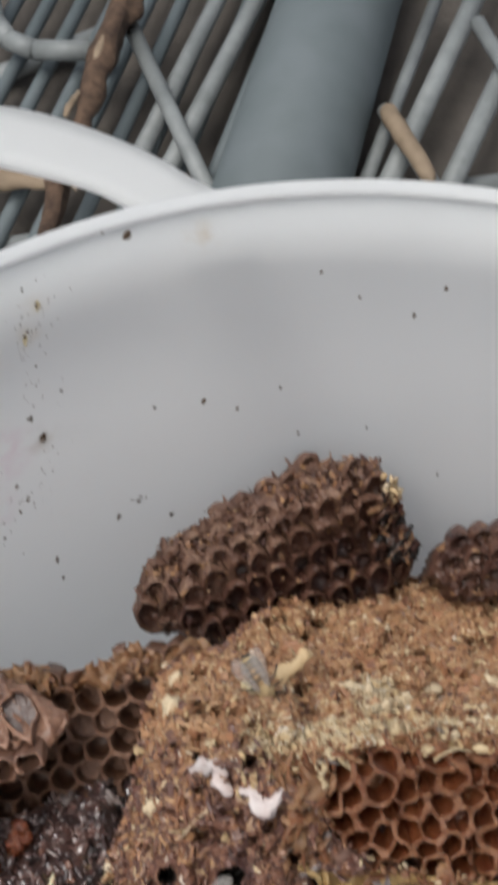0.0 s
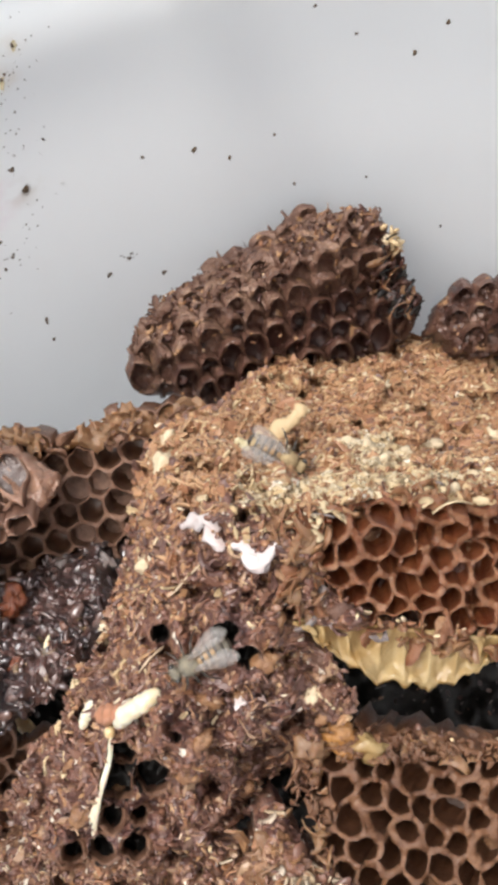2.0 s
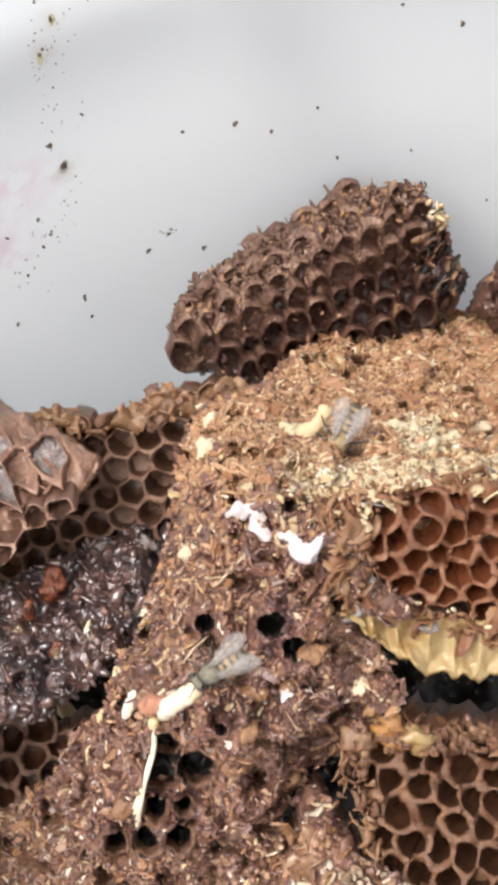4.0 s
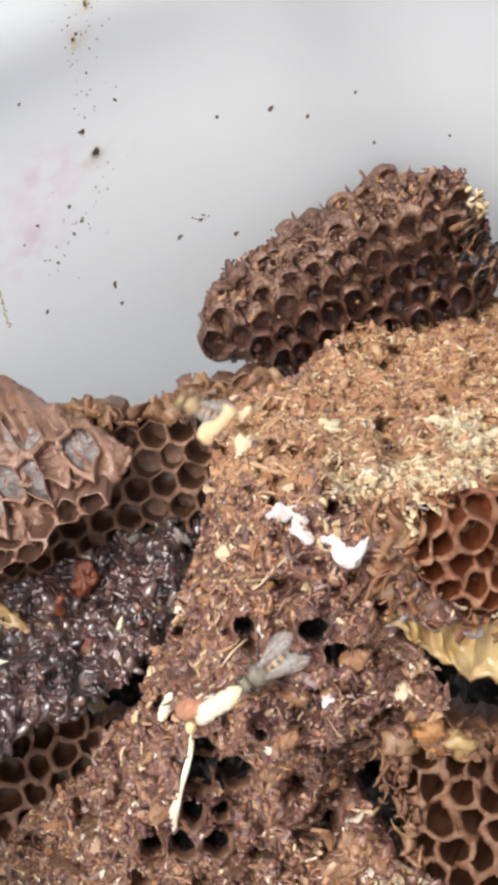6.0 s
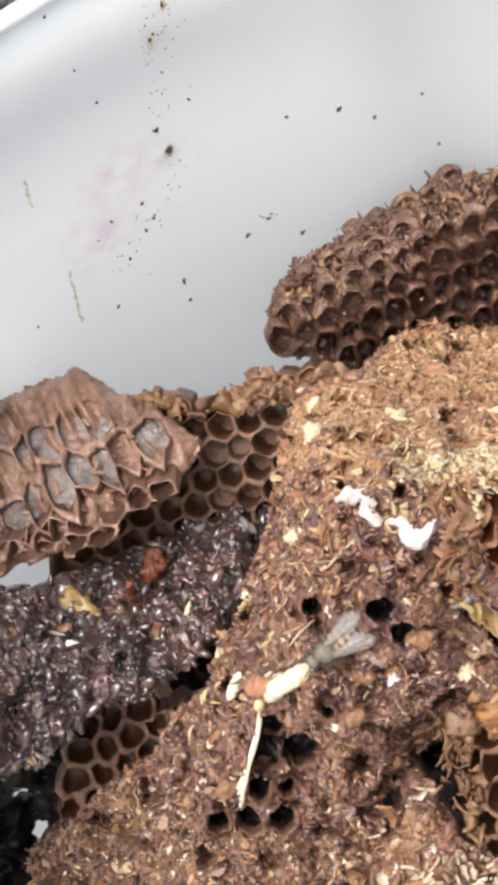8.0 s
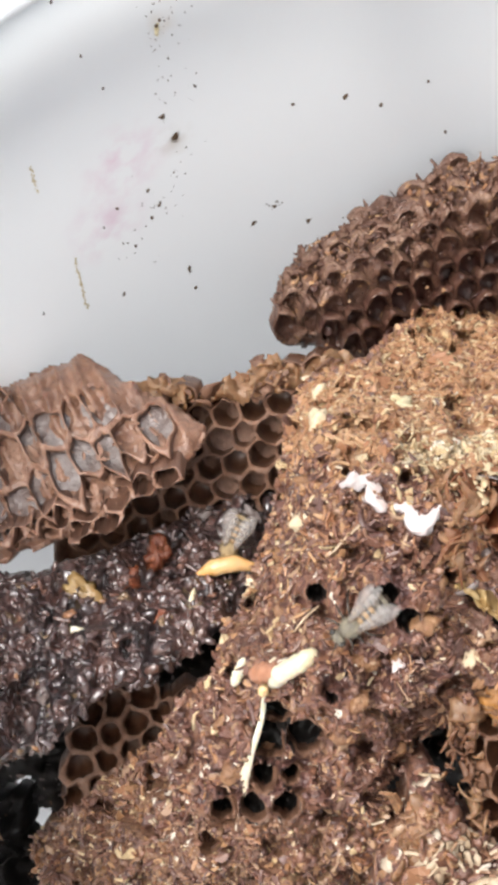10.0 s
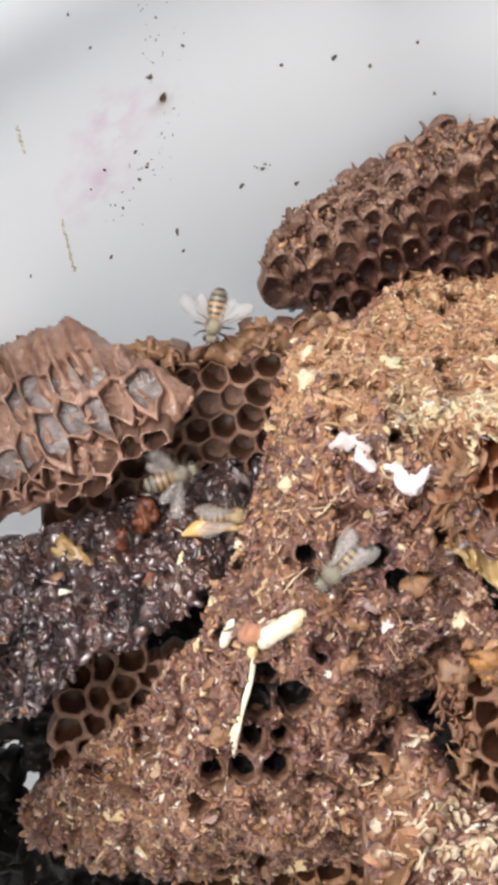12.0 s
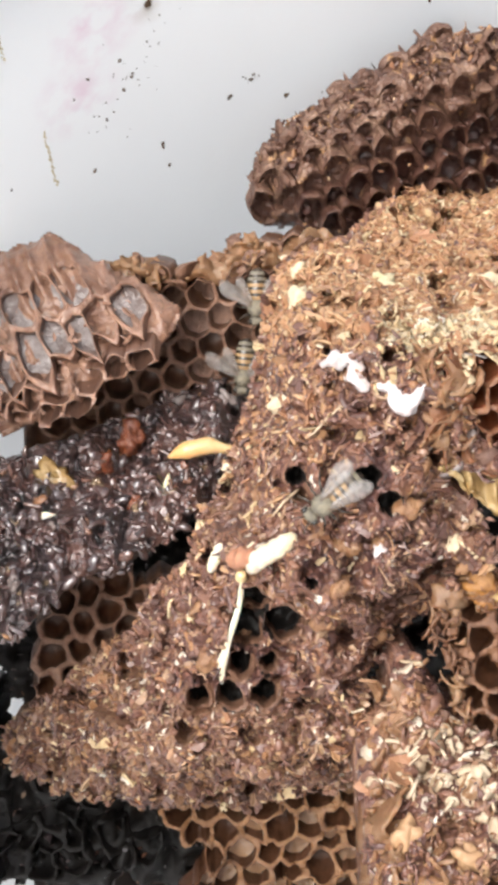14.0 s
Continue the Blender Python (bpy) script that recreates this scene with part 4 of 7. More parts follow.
    def fleck(az, z, r, tall):
        c = np.array((math.sin(radians(az)), math.cos(radians(az)), 0.0))
        t = np.array((c[1], -c[0], 0.0))
        o = c * (inner_radius(z) - 0.0002 + (0.0008 if z > 0.311 else 0)) + np.array((0, 0, z))
        n = len(verts)
        turn = g.uniform(-0.6, 0.6)
        for ring, hgt in ((1.0, 0.0), (0.6, 0.45)):
            for k in range(8):
                an = k * math.pi / 4
                x, y = r * ring * g.uniform(0.6, 1.2) * math.cos(an), r * tall * ring * g.uniform(0.6, 1.2) * math.sin(an)
                x, y = x * math.cos(turn) - y * math.sin(turn), x * math.sin(turn) + y * math.cos(turn)
                verts.append(o + t * x + np.array((0, 0, y)) - c * hgt * min(r, 0.0005))
        for k in range(8):
            faces.append((n + k, n + (k + 1) % 8, n + 8 + (k + 1) % 8, n + 8 + k))
        faces.append(tuple(n + 8 + k for k in range(8)))

    for k, (az, z) in enumerate(spots):
        big = {0: 1.25, 24: 1.35, 25: 0.9, 8: 0.45}.get(k, 0.0)
        fleck(az, z, (big or g.uniform(0.28, 0.6)) / 1000, g.uniform(1.0, 2.2))
    streak = [(-23.7, 0.355), (-25.4, 0.348), (-25.2, 0.337), (-26.3, 0.322), (-26.6, 0.315), (-28.8, 0.298), (-30.5, 0.301), (-33.5, 0.288)]
    for _ in range(110):
        az, z = streak[g.randrange(len(streak))]
        fleck(az + g.gauss(0, 1.5), z + g.gauss(0, 0.006), g.uniform(0.07, 0.24) / 1000, g.uniform(0.8, 2.2))
    for _ in range(9):
        fleck(-18.3 + g.gauss(0, 0.5), 0.2785 + g.gauss(0, 0.0012), g.uniform(0.14, 0.3) / 1000, g.uniform(0.8, 1.4))
    mesh_object("dirt_layer", verts, faces, M_DIRT, pail, "dark dirt flecks stuck to the wall", mm=False, kind="stuff")
    verts, faces = [], []
    for az, z, dz, r in ((-40.4, 0.288, 0.009, 0.4), (-40.8, 0.327, 0.004, 0.3), (-25.6, 0.347, 0.0014, 0.4), (-23.7, 0.3555, 0.001, 0.4)):
        for k in range(25):
            fleck(az + g.uniform(-0.15, 0.15) - 0.8 * (k / 24 - 0.5) * dz / 0.011, z + dz * (1 - k / 12), g.uniform(0.4, 0.9) * r / 1000, g.uniform(2.0, 3.0))
    mesh_object("smear_layer", verts, faces, M_STAIN, pail, "yellow brown wax smears", mm=False, kind="stuff")


build_ground()
build_rack()
build_bucket()


# ---- the comb heap ----
def build_bed():
    """Dark broken comb added deep in the bucket, a backing for the black gaps."""
    n, m = 40, 96
    r = np.linspace(0, 1, n) * 0.1265
    a = np.arange(m) * 2 * np.pi / m
    rr, aa = np.meshgrid(r, a, indexing="ij")
    x, y = rr * np.sin(aa), rr * np.cos(aa)
    z = 0.115 + 0.012 * fbm(x * 25, y * 25, 3, 4) + 0.05 * np.clip((x + 0.03) / 0.1, 0, 1)
    idx = np.arange(n * m).reshape(n, m)
    f = np.stack([idx[:-1], idx[1:], np.roll(idx, -1, 1)[1:], np.roll(idx, -1, 1)[:-1]], -1).reshape(-1, 4)
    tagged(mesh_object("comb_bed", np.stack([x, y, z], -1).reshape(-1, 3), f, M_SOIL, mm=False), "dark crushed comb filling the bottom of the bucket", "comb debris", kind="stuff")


build_bed()


# main chunk: crumbs slope away behind the ridge, red cells face out below it
def main_w(u, v):
    return smin([42 - 3.0 * (v + 9) - 0.12 * (u - 20), 42 + 0.45 * (v + 12) - 0.15 * (u - 25), 13 + 1.5 * u - 0.2 * (v + 20), 16 + 1.5 * (v + 78)])


MAIN = [(6.9, 10.8), (19.2, 14.0), (27.0, 21.8), (39.1, 32.1), (49.9, 34.6), (65.6, 37.6), (82.0, 37.5), (104.0, 33.0), (104.0, -34.0),
        (73.6, -35.0), (66.6, -33.7), (57.5, -37.9), (47.0, -36.6), (41.4, -33.2), (36.0, -30.3), (40.0, -38.6), (42.9, -44.2), (37.7, -50.8),
        (33.5, -57.6), (25.0, -63.0), (21.0, -72.1), (22.5, -92.6), (13.6, -100.3), (0.9, -104.0), (-13.3, -103.8), (-26.9, -106.0), (-37.7, -104.0), (-52.1, -104.8),
        (-56.5, -98.5), (-48.4, -91.0), (-36.7, -78.3), (-24.6, -68.3), (-19.6, -58.1), (-12.4, -50.9), (-9.9, -42.8), (-5.8, -37.2), (-3.9, -28.9),
        (-0.1, -18.9), (1.5, -8.2), (3.2, 2.6)]
RED = [(29.5, -11.0), (36.0, -6.6), (46.9, -5.2), (59.5, -5.6), (73.6, -5.0), (104.0, -6.0), (104.0, -33.9), (73.6, -33.9), (59.8, -30.8), (46.6, -28.4), (39.5, -23.5)]
FRINGE = [(31.0, -27.5), (38.2, -28.5), (47.7, -28.0), (59.8, -30.0), (67.7, -32.0), (104, -33), (104, -37), (68.5, -37), (64.8, -40), (57.7, -42), (47.1, -40), (41.0, -36), (33, -31)]
HOLES = [(-0.2, -54.7, 2.9), (5.5, -58.4, 3.5), (-1.4, -60.6, 3.2), (2.9, -66.5, 1.8), (-2.4, -67.0, 2.4), (-4.1, -73.0, 2.6), (2.1, -71.9, 2.6), (-10.2, -75.2, 2.4), (19.2, -30.2, 2.3), (7.2, -31.2, 1.6), (23.3, -34.4, 2.0), (10.2, -49.4, 0.9)]


def build_main():
    chunk = heap_thing("comb_chunk", 20, -40, -10, "large broken honeycomb chunk covered in tan wax crumbs", "honeycomb")

    def sunk(u, v):
        """The body stands back where the red cells open."""
        d = np.where(inside(u, v, RED), edge_distance(u, v, RED), 0)
        w = main_w(u, v) - 11 * np.clip(d / 2.0, 0, 1)
        w = w - 5 * np.clip(np.where(inside(u, v, FRINGE), edge_distance(u, v, FRINGE), 0) / 1.5, 0, 1)
        # the left flank rolls off steeply towards the wet debris
        flank = [(6.9, 12.8), (3.2, 2.6), (1.5, -8.2), (-0.1, -18.9), (-3.9, -28.9), (-5.8, -37.2), (-9.9, -42.8)]
        w = w - 30 * np.exp(-edge_distance(u, v, flank + flank[::-1]) / 3.2) * np.clip((v + 46) / 6, 0, 1)
        for hu, hv, hr, hd in ((28.5, -57.5, 7.0, 13.0), (25.0, -66.0, 5.0, 7.0), (17.0, -62.0, 3.0, 4.0), (13.5, -29.5, 2.6, 4.0), (26.5, -40.5, 2.2, 5.0), (9.0, -26.0, 2.0, 4.0), (33.0, -36.0, 3.0, 5.0), (-3.5, -40.0, 2.5, 4.0), (15.0, -88.0, 2.5, 4.0)):
            w = w - hd * np.exp(-(((u - hu) ** 2 + (v - hv) ** 2) / hr**2) ** 2)
        return w

    v, f, height = heap_field(MAIN, sunk, 0.42, 26, 21, 1.0, HOLES, hole_d=14.0, lump=5.0, pits=4.6)
    body = heap_part("body", v, f, M_MAT_MID, chunk, "matted brown crushed comb body")
    ridge = lambda u, v: np.exp(-((v + 5 - 0.02 * u) / 4.5) ** 2) * (u > 22)
    top = lambda u, v: 1 / (1 + np.exp(-(v + 9 + 0.25 * (u - 25)) / 2.5))
    low = lambda u, v: 1 / (1 + np.exp((v + 74) / 3.0))
    shoulder = lambda u, v: np.exp(-(((u - 5 - 0.1 * (v + 20)) / 7) ** 2)) * np.clip((v + 40) / 14, 0, 1)
    light = lambda u, v: 0.05 + 0.95 * top(u, v) + 0.7 * shoulder(u, v) + 0.12 * low(u, v) + 0.12 * (vnoise(u / 5, v / 5, 8) > 0.3)
    brown = lambda u, v: 0.10 + 0.85 * (1 - top(u, v)) * (1 - 0.45 * low(u, v)) + 0.22 * top(u, v) * (vnoise(u / 7, v / 3, 9) > 0.25)
    pale = lambda u, v: 0.035 + 0.16 * shoulder(u, v) + 1.1 * ridge(u, v) + 0.05 * low(u, v) + 0.05 * top(u, v)
    keep = [(x, y) for x, y, _ in HOLES]
    # crumb mats of different colour: purplish slope, light top, cream ridge, tan lower bulge, painted shade in the
    # cells
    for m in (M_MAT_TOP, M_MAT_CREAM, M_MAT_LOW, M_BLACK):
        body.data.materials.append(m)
    mu, mv = v[f][:, :, 0].mean(1), v[f][:, :, 1].mean(1)
    fray = 0.5 + 0.35 * vnoise(mu / 1.3, mv / 1.3, 71) + 0.25 * vnoise(mu / 4, mv / 4, 72)
    zone = np.zeros(len(f), int)
    zone[low(mu, mv) > fray] = 3
    zone[top(mu, mv) > fray] = 1
    zone[ridge(mu, mv) > 0.2 + fray] = 2
    # open cells are black all round: their deep shade put into the colour
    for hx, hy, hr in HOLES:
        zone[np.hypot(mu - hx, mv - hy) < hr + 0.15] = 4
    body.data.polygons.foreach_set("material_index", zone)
    lumps = pebbles(MAIN, height, 2600, 37, [lambda u, v: 0.3 * light(u, v), lambda u, v: 2.0 * brown(u, v) * (1 - top(u, v)), lambda u, v: 0.3 * pale(u, v), lambda u, v: 1.5 * top(u, v)], (0.9, 2.8), (0.4, 0.8), 0.1, keep_out=(RED, FRINGE), avoid=keep, avoid_r=4.0)
    for (vs, fs), mat, nm in zip(lumps, (M_CHIP_LIGHT, M_CHIP_BROWN, M_CHIP_PALE), ("light_grain_layer", "brown_grain_layer", "pale_grain_layer")):
        heap_part(nm, vs, fs, mat, chunk, "small rounded wax grains", True, "stuff")
    sides = pebbles(MAIN, height, 2600, 39, [lambda u, v: 0.25 * light(u, v) + 0.1, lambda u, v: 1 + 0 * u, lambda u, v: 0.06 + 0 * u], (1.0, 3.6), (0.3, 0.7), 1.5, keep_out=(RED, FRINGE), edge=14.0)
    for (vs, fs), mat, nm in zip(sides, (M_CHIP_LIGHT, M_CHIP_BROWN, M_CHIP_PALE), ("light_grain_layer", "brown_grain_layer", "pale_grain_layer")):
        heap_part(nm, vs, fs, mat, chunk, "wax grains clinging to the broken sides", False, "stuff")
    slope = lambda u, v: (1 - top(u, v))
    buried = pebbles(MAIN, height, 340, 38, [slope, slope, lambda u, v: 0.8 * slope(u, v), lambda u, v: 0.9 * top(u, v) + 0.02], (2.2, 5.2), (0.4, 0.7), -0.5, keep_out=(RED, FRINGE), avoid=keep, avoid_r=5.0)
    for (vs, fs), mat, nm in zip(buried, (M_AMBER, M_RUDDY, M_CRUST), ("amber_lump_layer", "ruddy_lump_layer", "brown_lump_layer")):
        heap_part(nm, vs, fs, mat, chunk, "half buried lumps of old wax", True, "stuff")
    bare = lambda u, v: 1.9 * (1 - top(u, v)) * (1 - 0.35 * low(u, v)) * (1 - 0.6 * shoulder(u, v))
    sets = chips(MAIN, height, 17000, 31, [light, brown, pale, bare], (0.9, 4.2), (0.3, 0.75), (0.14, 0.45), tilt=0.9, avoid=keep, avoid_r=4.2, lift=0.3, keep_out=(RED, FRINGE))
    for (vs, fs), mat, nm, lab in zip(sets, (M_CHIP_LIGHT, M_CHIP_BROWN, M_CHIP_PALE), ("light_crumb_layer", "brown_crumb_layer", "pale_crumb_layer"),
                                      ("light tan wax crumbs", "dark brown wax crumbs", "pale yellow wax crumbs")):
        heap_part(nm, vs, fs, mat, chunk, lab, False, "stuff")
    shavings = ribbons(MAIN, height, 8000, 34, [lambda u, v: 1.1 * top(u, v) + 0.06 + 0.5 * shoulder(u, v), lambda u, v: 0.55 * (1 - top(u, v)) + 0.1, lambda u, v: 0.12 * top(u, v) + 0.5 * ridge(u, v) + 0.02, lambda u, v: 0.10 * (1 - top(u, v)) + 0.01, lambda u, v: 0.9 * (1 - top(u, v))],
                       (1.4, 5.0), (0.5, 1.3), 0.25, 0.6, 0.5, 0.35, keep_out=(RED, FRINGE), avoid=keep, avoid_r=4.3)
    for (vs, fs), mat, nm, lab in zip(shavings, (M_CHIP_LIGHT, M_CHIP_BROWN, M_CHIP_PALE, M_RUDDY), ("light_shaving_layer", "brown_shaving_layer", "pale_shaving_layer", "ruddy_shaving_layer"),
                                      ("curled tan wax shavings", "matted brown wax shreds", "pale wax shavings", "ruddy wax shreds")):
        heap_part(nm, vs, fs, mat, chunk, lab, True, "stuff")
    add_flakes(MAIN, height, 220, 33, [(M_CHIP_LIGHT, light), (M_CHIP_BROWN, lambda u, v: 0.6 * brown(u, v)), (M_CHIP_PALE, pale)], chunk, (2.4, 5.2), keep)
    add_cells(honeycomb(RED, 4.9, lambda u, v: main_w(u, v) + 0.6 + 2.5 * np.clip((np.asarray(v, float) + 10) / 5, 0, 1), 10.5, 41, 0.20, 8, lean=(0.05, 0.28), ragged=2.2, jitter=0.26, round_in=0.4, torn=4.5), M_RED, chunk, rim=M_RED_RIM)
    lips = [(27, -8), (36.0, -4.5), (60, -3.0), (104, -3.0), (104, -6.0), (60, -6.0), (47, -6.0), (38, -9), (36.5, -18), (40.5, -24), (47, -27), (60, -29), (75, -32), (75, -35), (58, -33), (45, -31), (36, -24)]
    sets = chips(lips, lambda u, v: main_w(u, v) + 0.5, 260, 35, [lambda u, v: 0.5 + 0 * u, lambda u, v: 0.5 + 0 * u, lambda u, v: 0.15 + pale(u, v)], (1.4, 5.0), (0.25, 0.6), (0.15, 0.4), tilt=1.6, lift=0.7)
    for (vs, fs), mat, nm in zip(sets, (M_RED_RIM, M_AMBER, M_CHIP_PALE), ("red_shred_layer", "amber_shred_layer", "pale_shred_layer")):
        heap_part(nm, vs, fs, mat, chunk, "torn shreds of cell wall", True, "stuff")
    cake = [(44.0, 2.5), (46.0, 6.5), (50.0, 8.5), (55.0, 7.5), (58.0, 4.5), (57.0, 1.0), (52.0, -0.5), (47.0, 0.0)]
    band = [(22, -5.5), (30, -2.5), (45, -1.5), (60, -1.0), (104, -1.0), (104, -3.5), (60, -4.0), (45, -4.5), (34, -6.0), (25, -8.5)]
    for zone_, n_, seed_, sz in ((cake, 420, 48, (0.9, 2.6)), (band, 700, 49, (0.8, 2.4))):
        rise = lambda u, v: height(u, v) + (1.6 * np.clip(edge_distance(u, v, cake) / 2.0, 0, 1) if zone_ is cake else 0.2)
        lump = pebbles(zone_, rise, n_, seed_, [lambda u, v: 1 + 0 * u, lambda u, v: 0.6 + 0 * u], sz, (0.5, 0.9), 0.1)
        heap_part("cream_grain_layer", *lump[0], M_MAT_CREAM, chunk, "crumbly cream coloured wax", True, "stuff")
        heap_part("pale_grain_layer", *lump[1], M_CHIP_PALE, chunk, "crumbly pale wax", True, "stuff")
    sheets = ribbons([(26, -9), (36, -4), (60, -3), (104, -3.5), (104, -6.5), (60, -7), (46, -8), (36, -11), (37, -24), (48, -29), (66, -31.5), (104, -33.5), (104, -36), (62, -35), (44, -32), (31, -29), (29, -18)],
                     lambda u, v: main_w(u, v) + 0.7, 170, 47, [lambda u, v: 0.8 + 0 * u, lambda u, v: 0.7 + 0 * u, lambda u, v: 0.5 + 0 * u, lambda u, v: 1.4 * ridge(u, v), lambda u, v: 0.05 + 0 * u], (3.0, 8.0), (1.0, 3.2), 0.22, 0.75, 0.9, 0.8, loose=0.9)
    for (vs, fs), mat, nm in zip(sheets, (M_RED_RIM, M_AMBER, M_LEAF, M_CHIP_PALE, M_MEMBRANE), ("red_shred_layer", "amber_shred_layer", "waxy_shred_layer", "cream_shred_layer", "grey_shred_layer")):
        heap_part(nm, vs, fs, mat, chunk, "torn curled sheets of cell wall", True, "stuff")
    torn = [(27, -13), (36, -5), (60, -4.5), (104, -4), (104, -7), (60, -7), (47, -7), (38, -11), (38, -24), (33, -24)]
    add_flakes(torn, lambda u, v: main_w(u, v) + 0.8, 34, 36, [(M_AMBER, lambda u, v: 1 + 0 * u), (M_RED_RIM, lambda u, v: 1.0 + 0 * u), (M_LEAF, lambda u, v: 0.7 + 0 * u), (M_CHIP_PALE, lambda u, v: 0.1 + ridge(u, v))], chunk, (2.4, 6.0))
    # the pale fringe hanging under the red cells
    tops = [(31.5, -28.0), (38.2, -28.3), (47.7, -29.2), (59.8, -30.6), (67.7, -31.6), (73.5, -32.2), (104, -32.5)]
    bots = [(33.2, -28.6), (41.0, -36.0), (47.1, -39.8), (57.7, -41.6), (64.8, -39.7), (68.5, -36.5), (104, -37.0)]
    ns, nt = 240, 16
    tt, bb = np.array(tops), np.array(bots)
    s = np.linspace(0, 1, ns)
    k = np.linspace(0, 1, len(tops))
    pt = np.stack([np.interp(s, k, tt[:, 0]), np.interp(s, k, tt[:, 1])], 1)
    pb = np.stack([np.interp(s, k, bb[:, 0]), np.interp(s, k, bb[:, 1])], 1)
    verts = []
    for q in range(nt):
        t = q / (nt - 1)
        p = pt * (1 - t) + pb * t
        scal = np.abs(np.sin(p[:, 0] * math.pi / 5.2 + 0.6 * vnoise(p[:, 0] / 4, 0 * s, 3)))
        p[:, 1] += t * t * 1.1 * (scal - 0.6) + 0.5 * t * vnoise(p[:, 0] / 0.9, 0 * s, 12)
        rib = np.abs(vnoise(p[:, 0] / 1.3 + 0.25 * p[:, 1], 0.12 * p[:, 1], 18))
        dimple = np.abs(np.sin(p[:, 0] * math.pi / 5.2 + 0.6 * vnoise(p[:, 0] / 4, 0 * s, 3))) * math.sin(math.pi * min(1.0, t * 1.1))
        edge = 1.5 * math.exp(-(((t - 0.93) / 0.09) ** 2))
        w = main_w(p[:, 0], p[:, 1]) + 2.6 * math.sin(t * 2.4) - 2.2 * dimple + edge + 0.7 * vnoise(p[:, 0] / 1.6, p[:, 1] / 1.6, 6) + 1.4 * vnoise(p[:, 0] / 4, p[:, 1] / 4, 16) + 0.7 * rib - 2.0 * t * t
        verts.append(np.stack([p[:, 0], p[:, 1], w], 1))
    verts = np.concatenate(verts)
    idx = np.arange(ns * nt).reshape(nt, ns)
    f = np.stack([idx[:-1, :-1], idx[1:, :-1], idx[1:, 1:], idx[:-1, 1:]], -1).reshape(-1, 4)
    ob = heap_part("wax_fringe", verts, f, M_WAX, chunk, "pale yellow scalloped wax fringe")
    sol = ob.modifiers.new("thick", "SOLIDIFY")
    sol.thickness = 0.0007
    ang = np.linspace(0, 2 * np.pi, 33)[:-1]
    for hx, hy, hr in HOLES[:8]:
        rnd = hash2(np.array([int(hx * 10)]), np.array([int(hy * 10)]), 3)[0]
        rr = hr * (1 - 0.06 * np.cos(6 * ang + 2 * rnd) + 0.10 * vnoise(2.2 * np.cos(ang) + hx, 2.2 * np.sin(ang) + hy, 5))
        at = lambda k: (hx + (rr + k) * np.cos(ang), hy + (rr + k) * np.sin(ang))
        crest = height(*at(0.9))
        for _ in range(6):
            crest = (np.roll(crest, 1) + 2 * crest + np.roll(crest, -1)) / 4
        crest = crest + 0.5 * vnoise(3 * np.cos(ang) + hy, 3 * np.sin(ang) + hx, 9)
        rows_ = [(-0.35, -6.0), (-0.25, -1.2), (-0.05, 0.1), (0.3, 0.3), (0.65, -0.1), (0.95, -2.5)]
        verts = np.concatenate([np.stack([*at(k), crest + d], 1) for k, d in rows_])
        faces = [(k * 32 + q, k * 32 + (q + 1) % 32, (k + 1) * 32 + (q + 1) % 32, (k + 1) * 32 + q) for k in range(5) for q in range(32)]
        heap_part("cell_rim", verts, faces, M_BROWN, chunk, "thin torn rim of a dark open cell")
    return height


MAIN_HEIGHT = build_main()


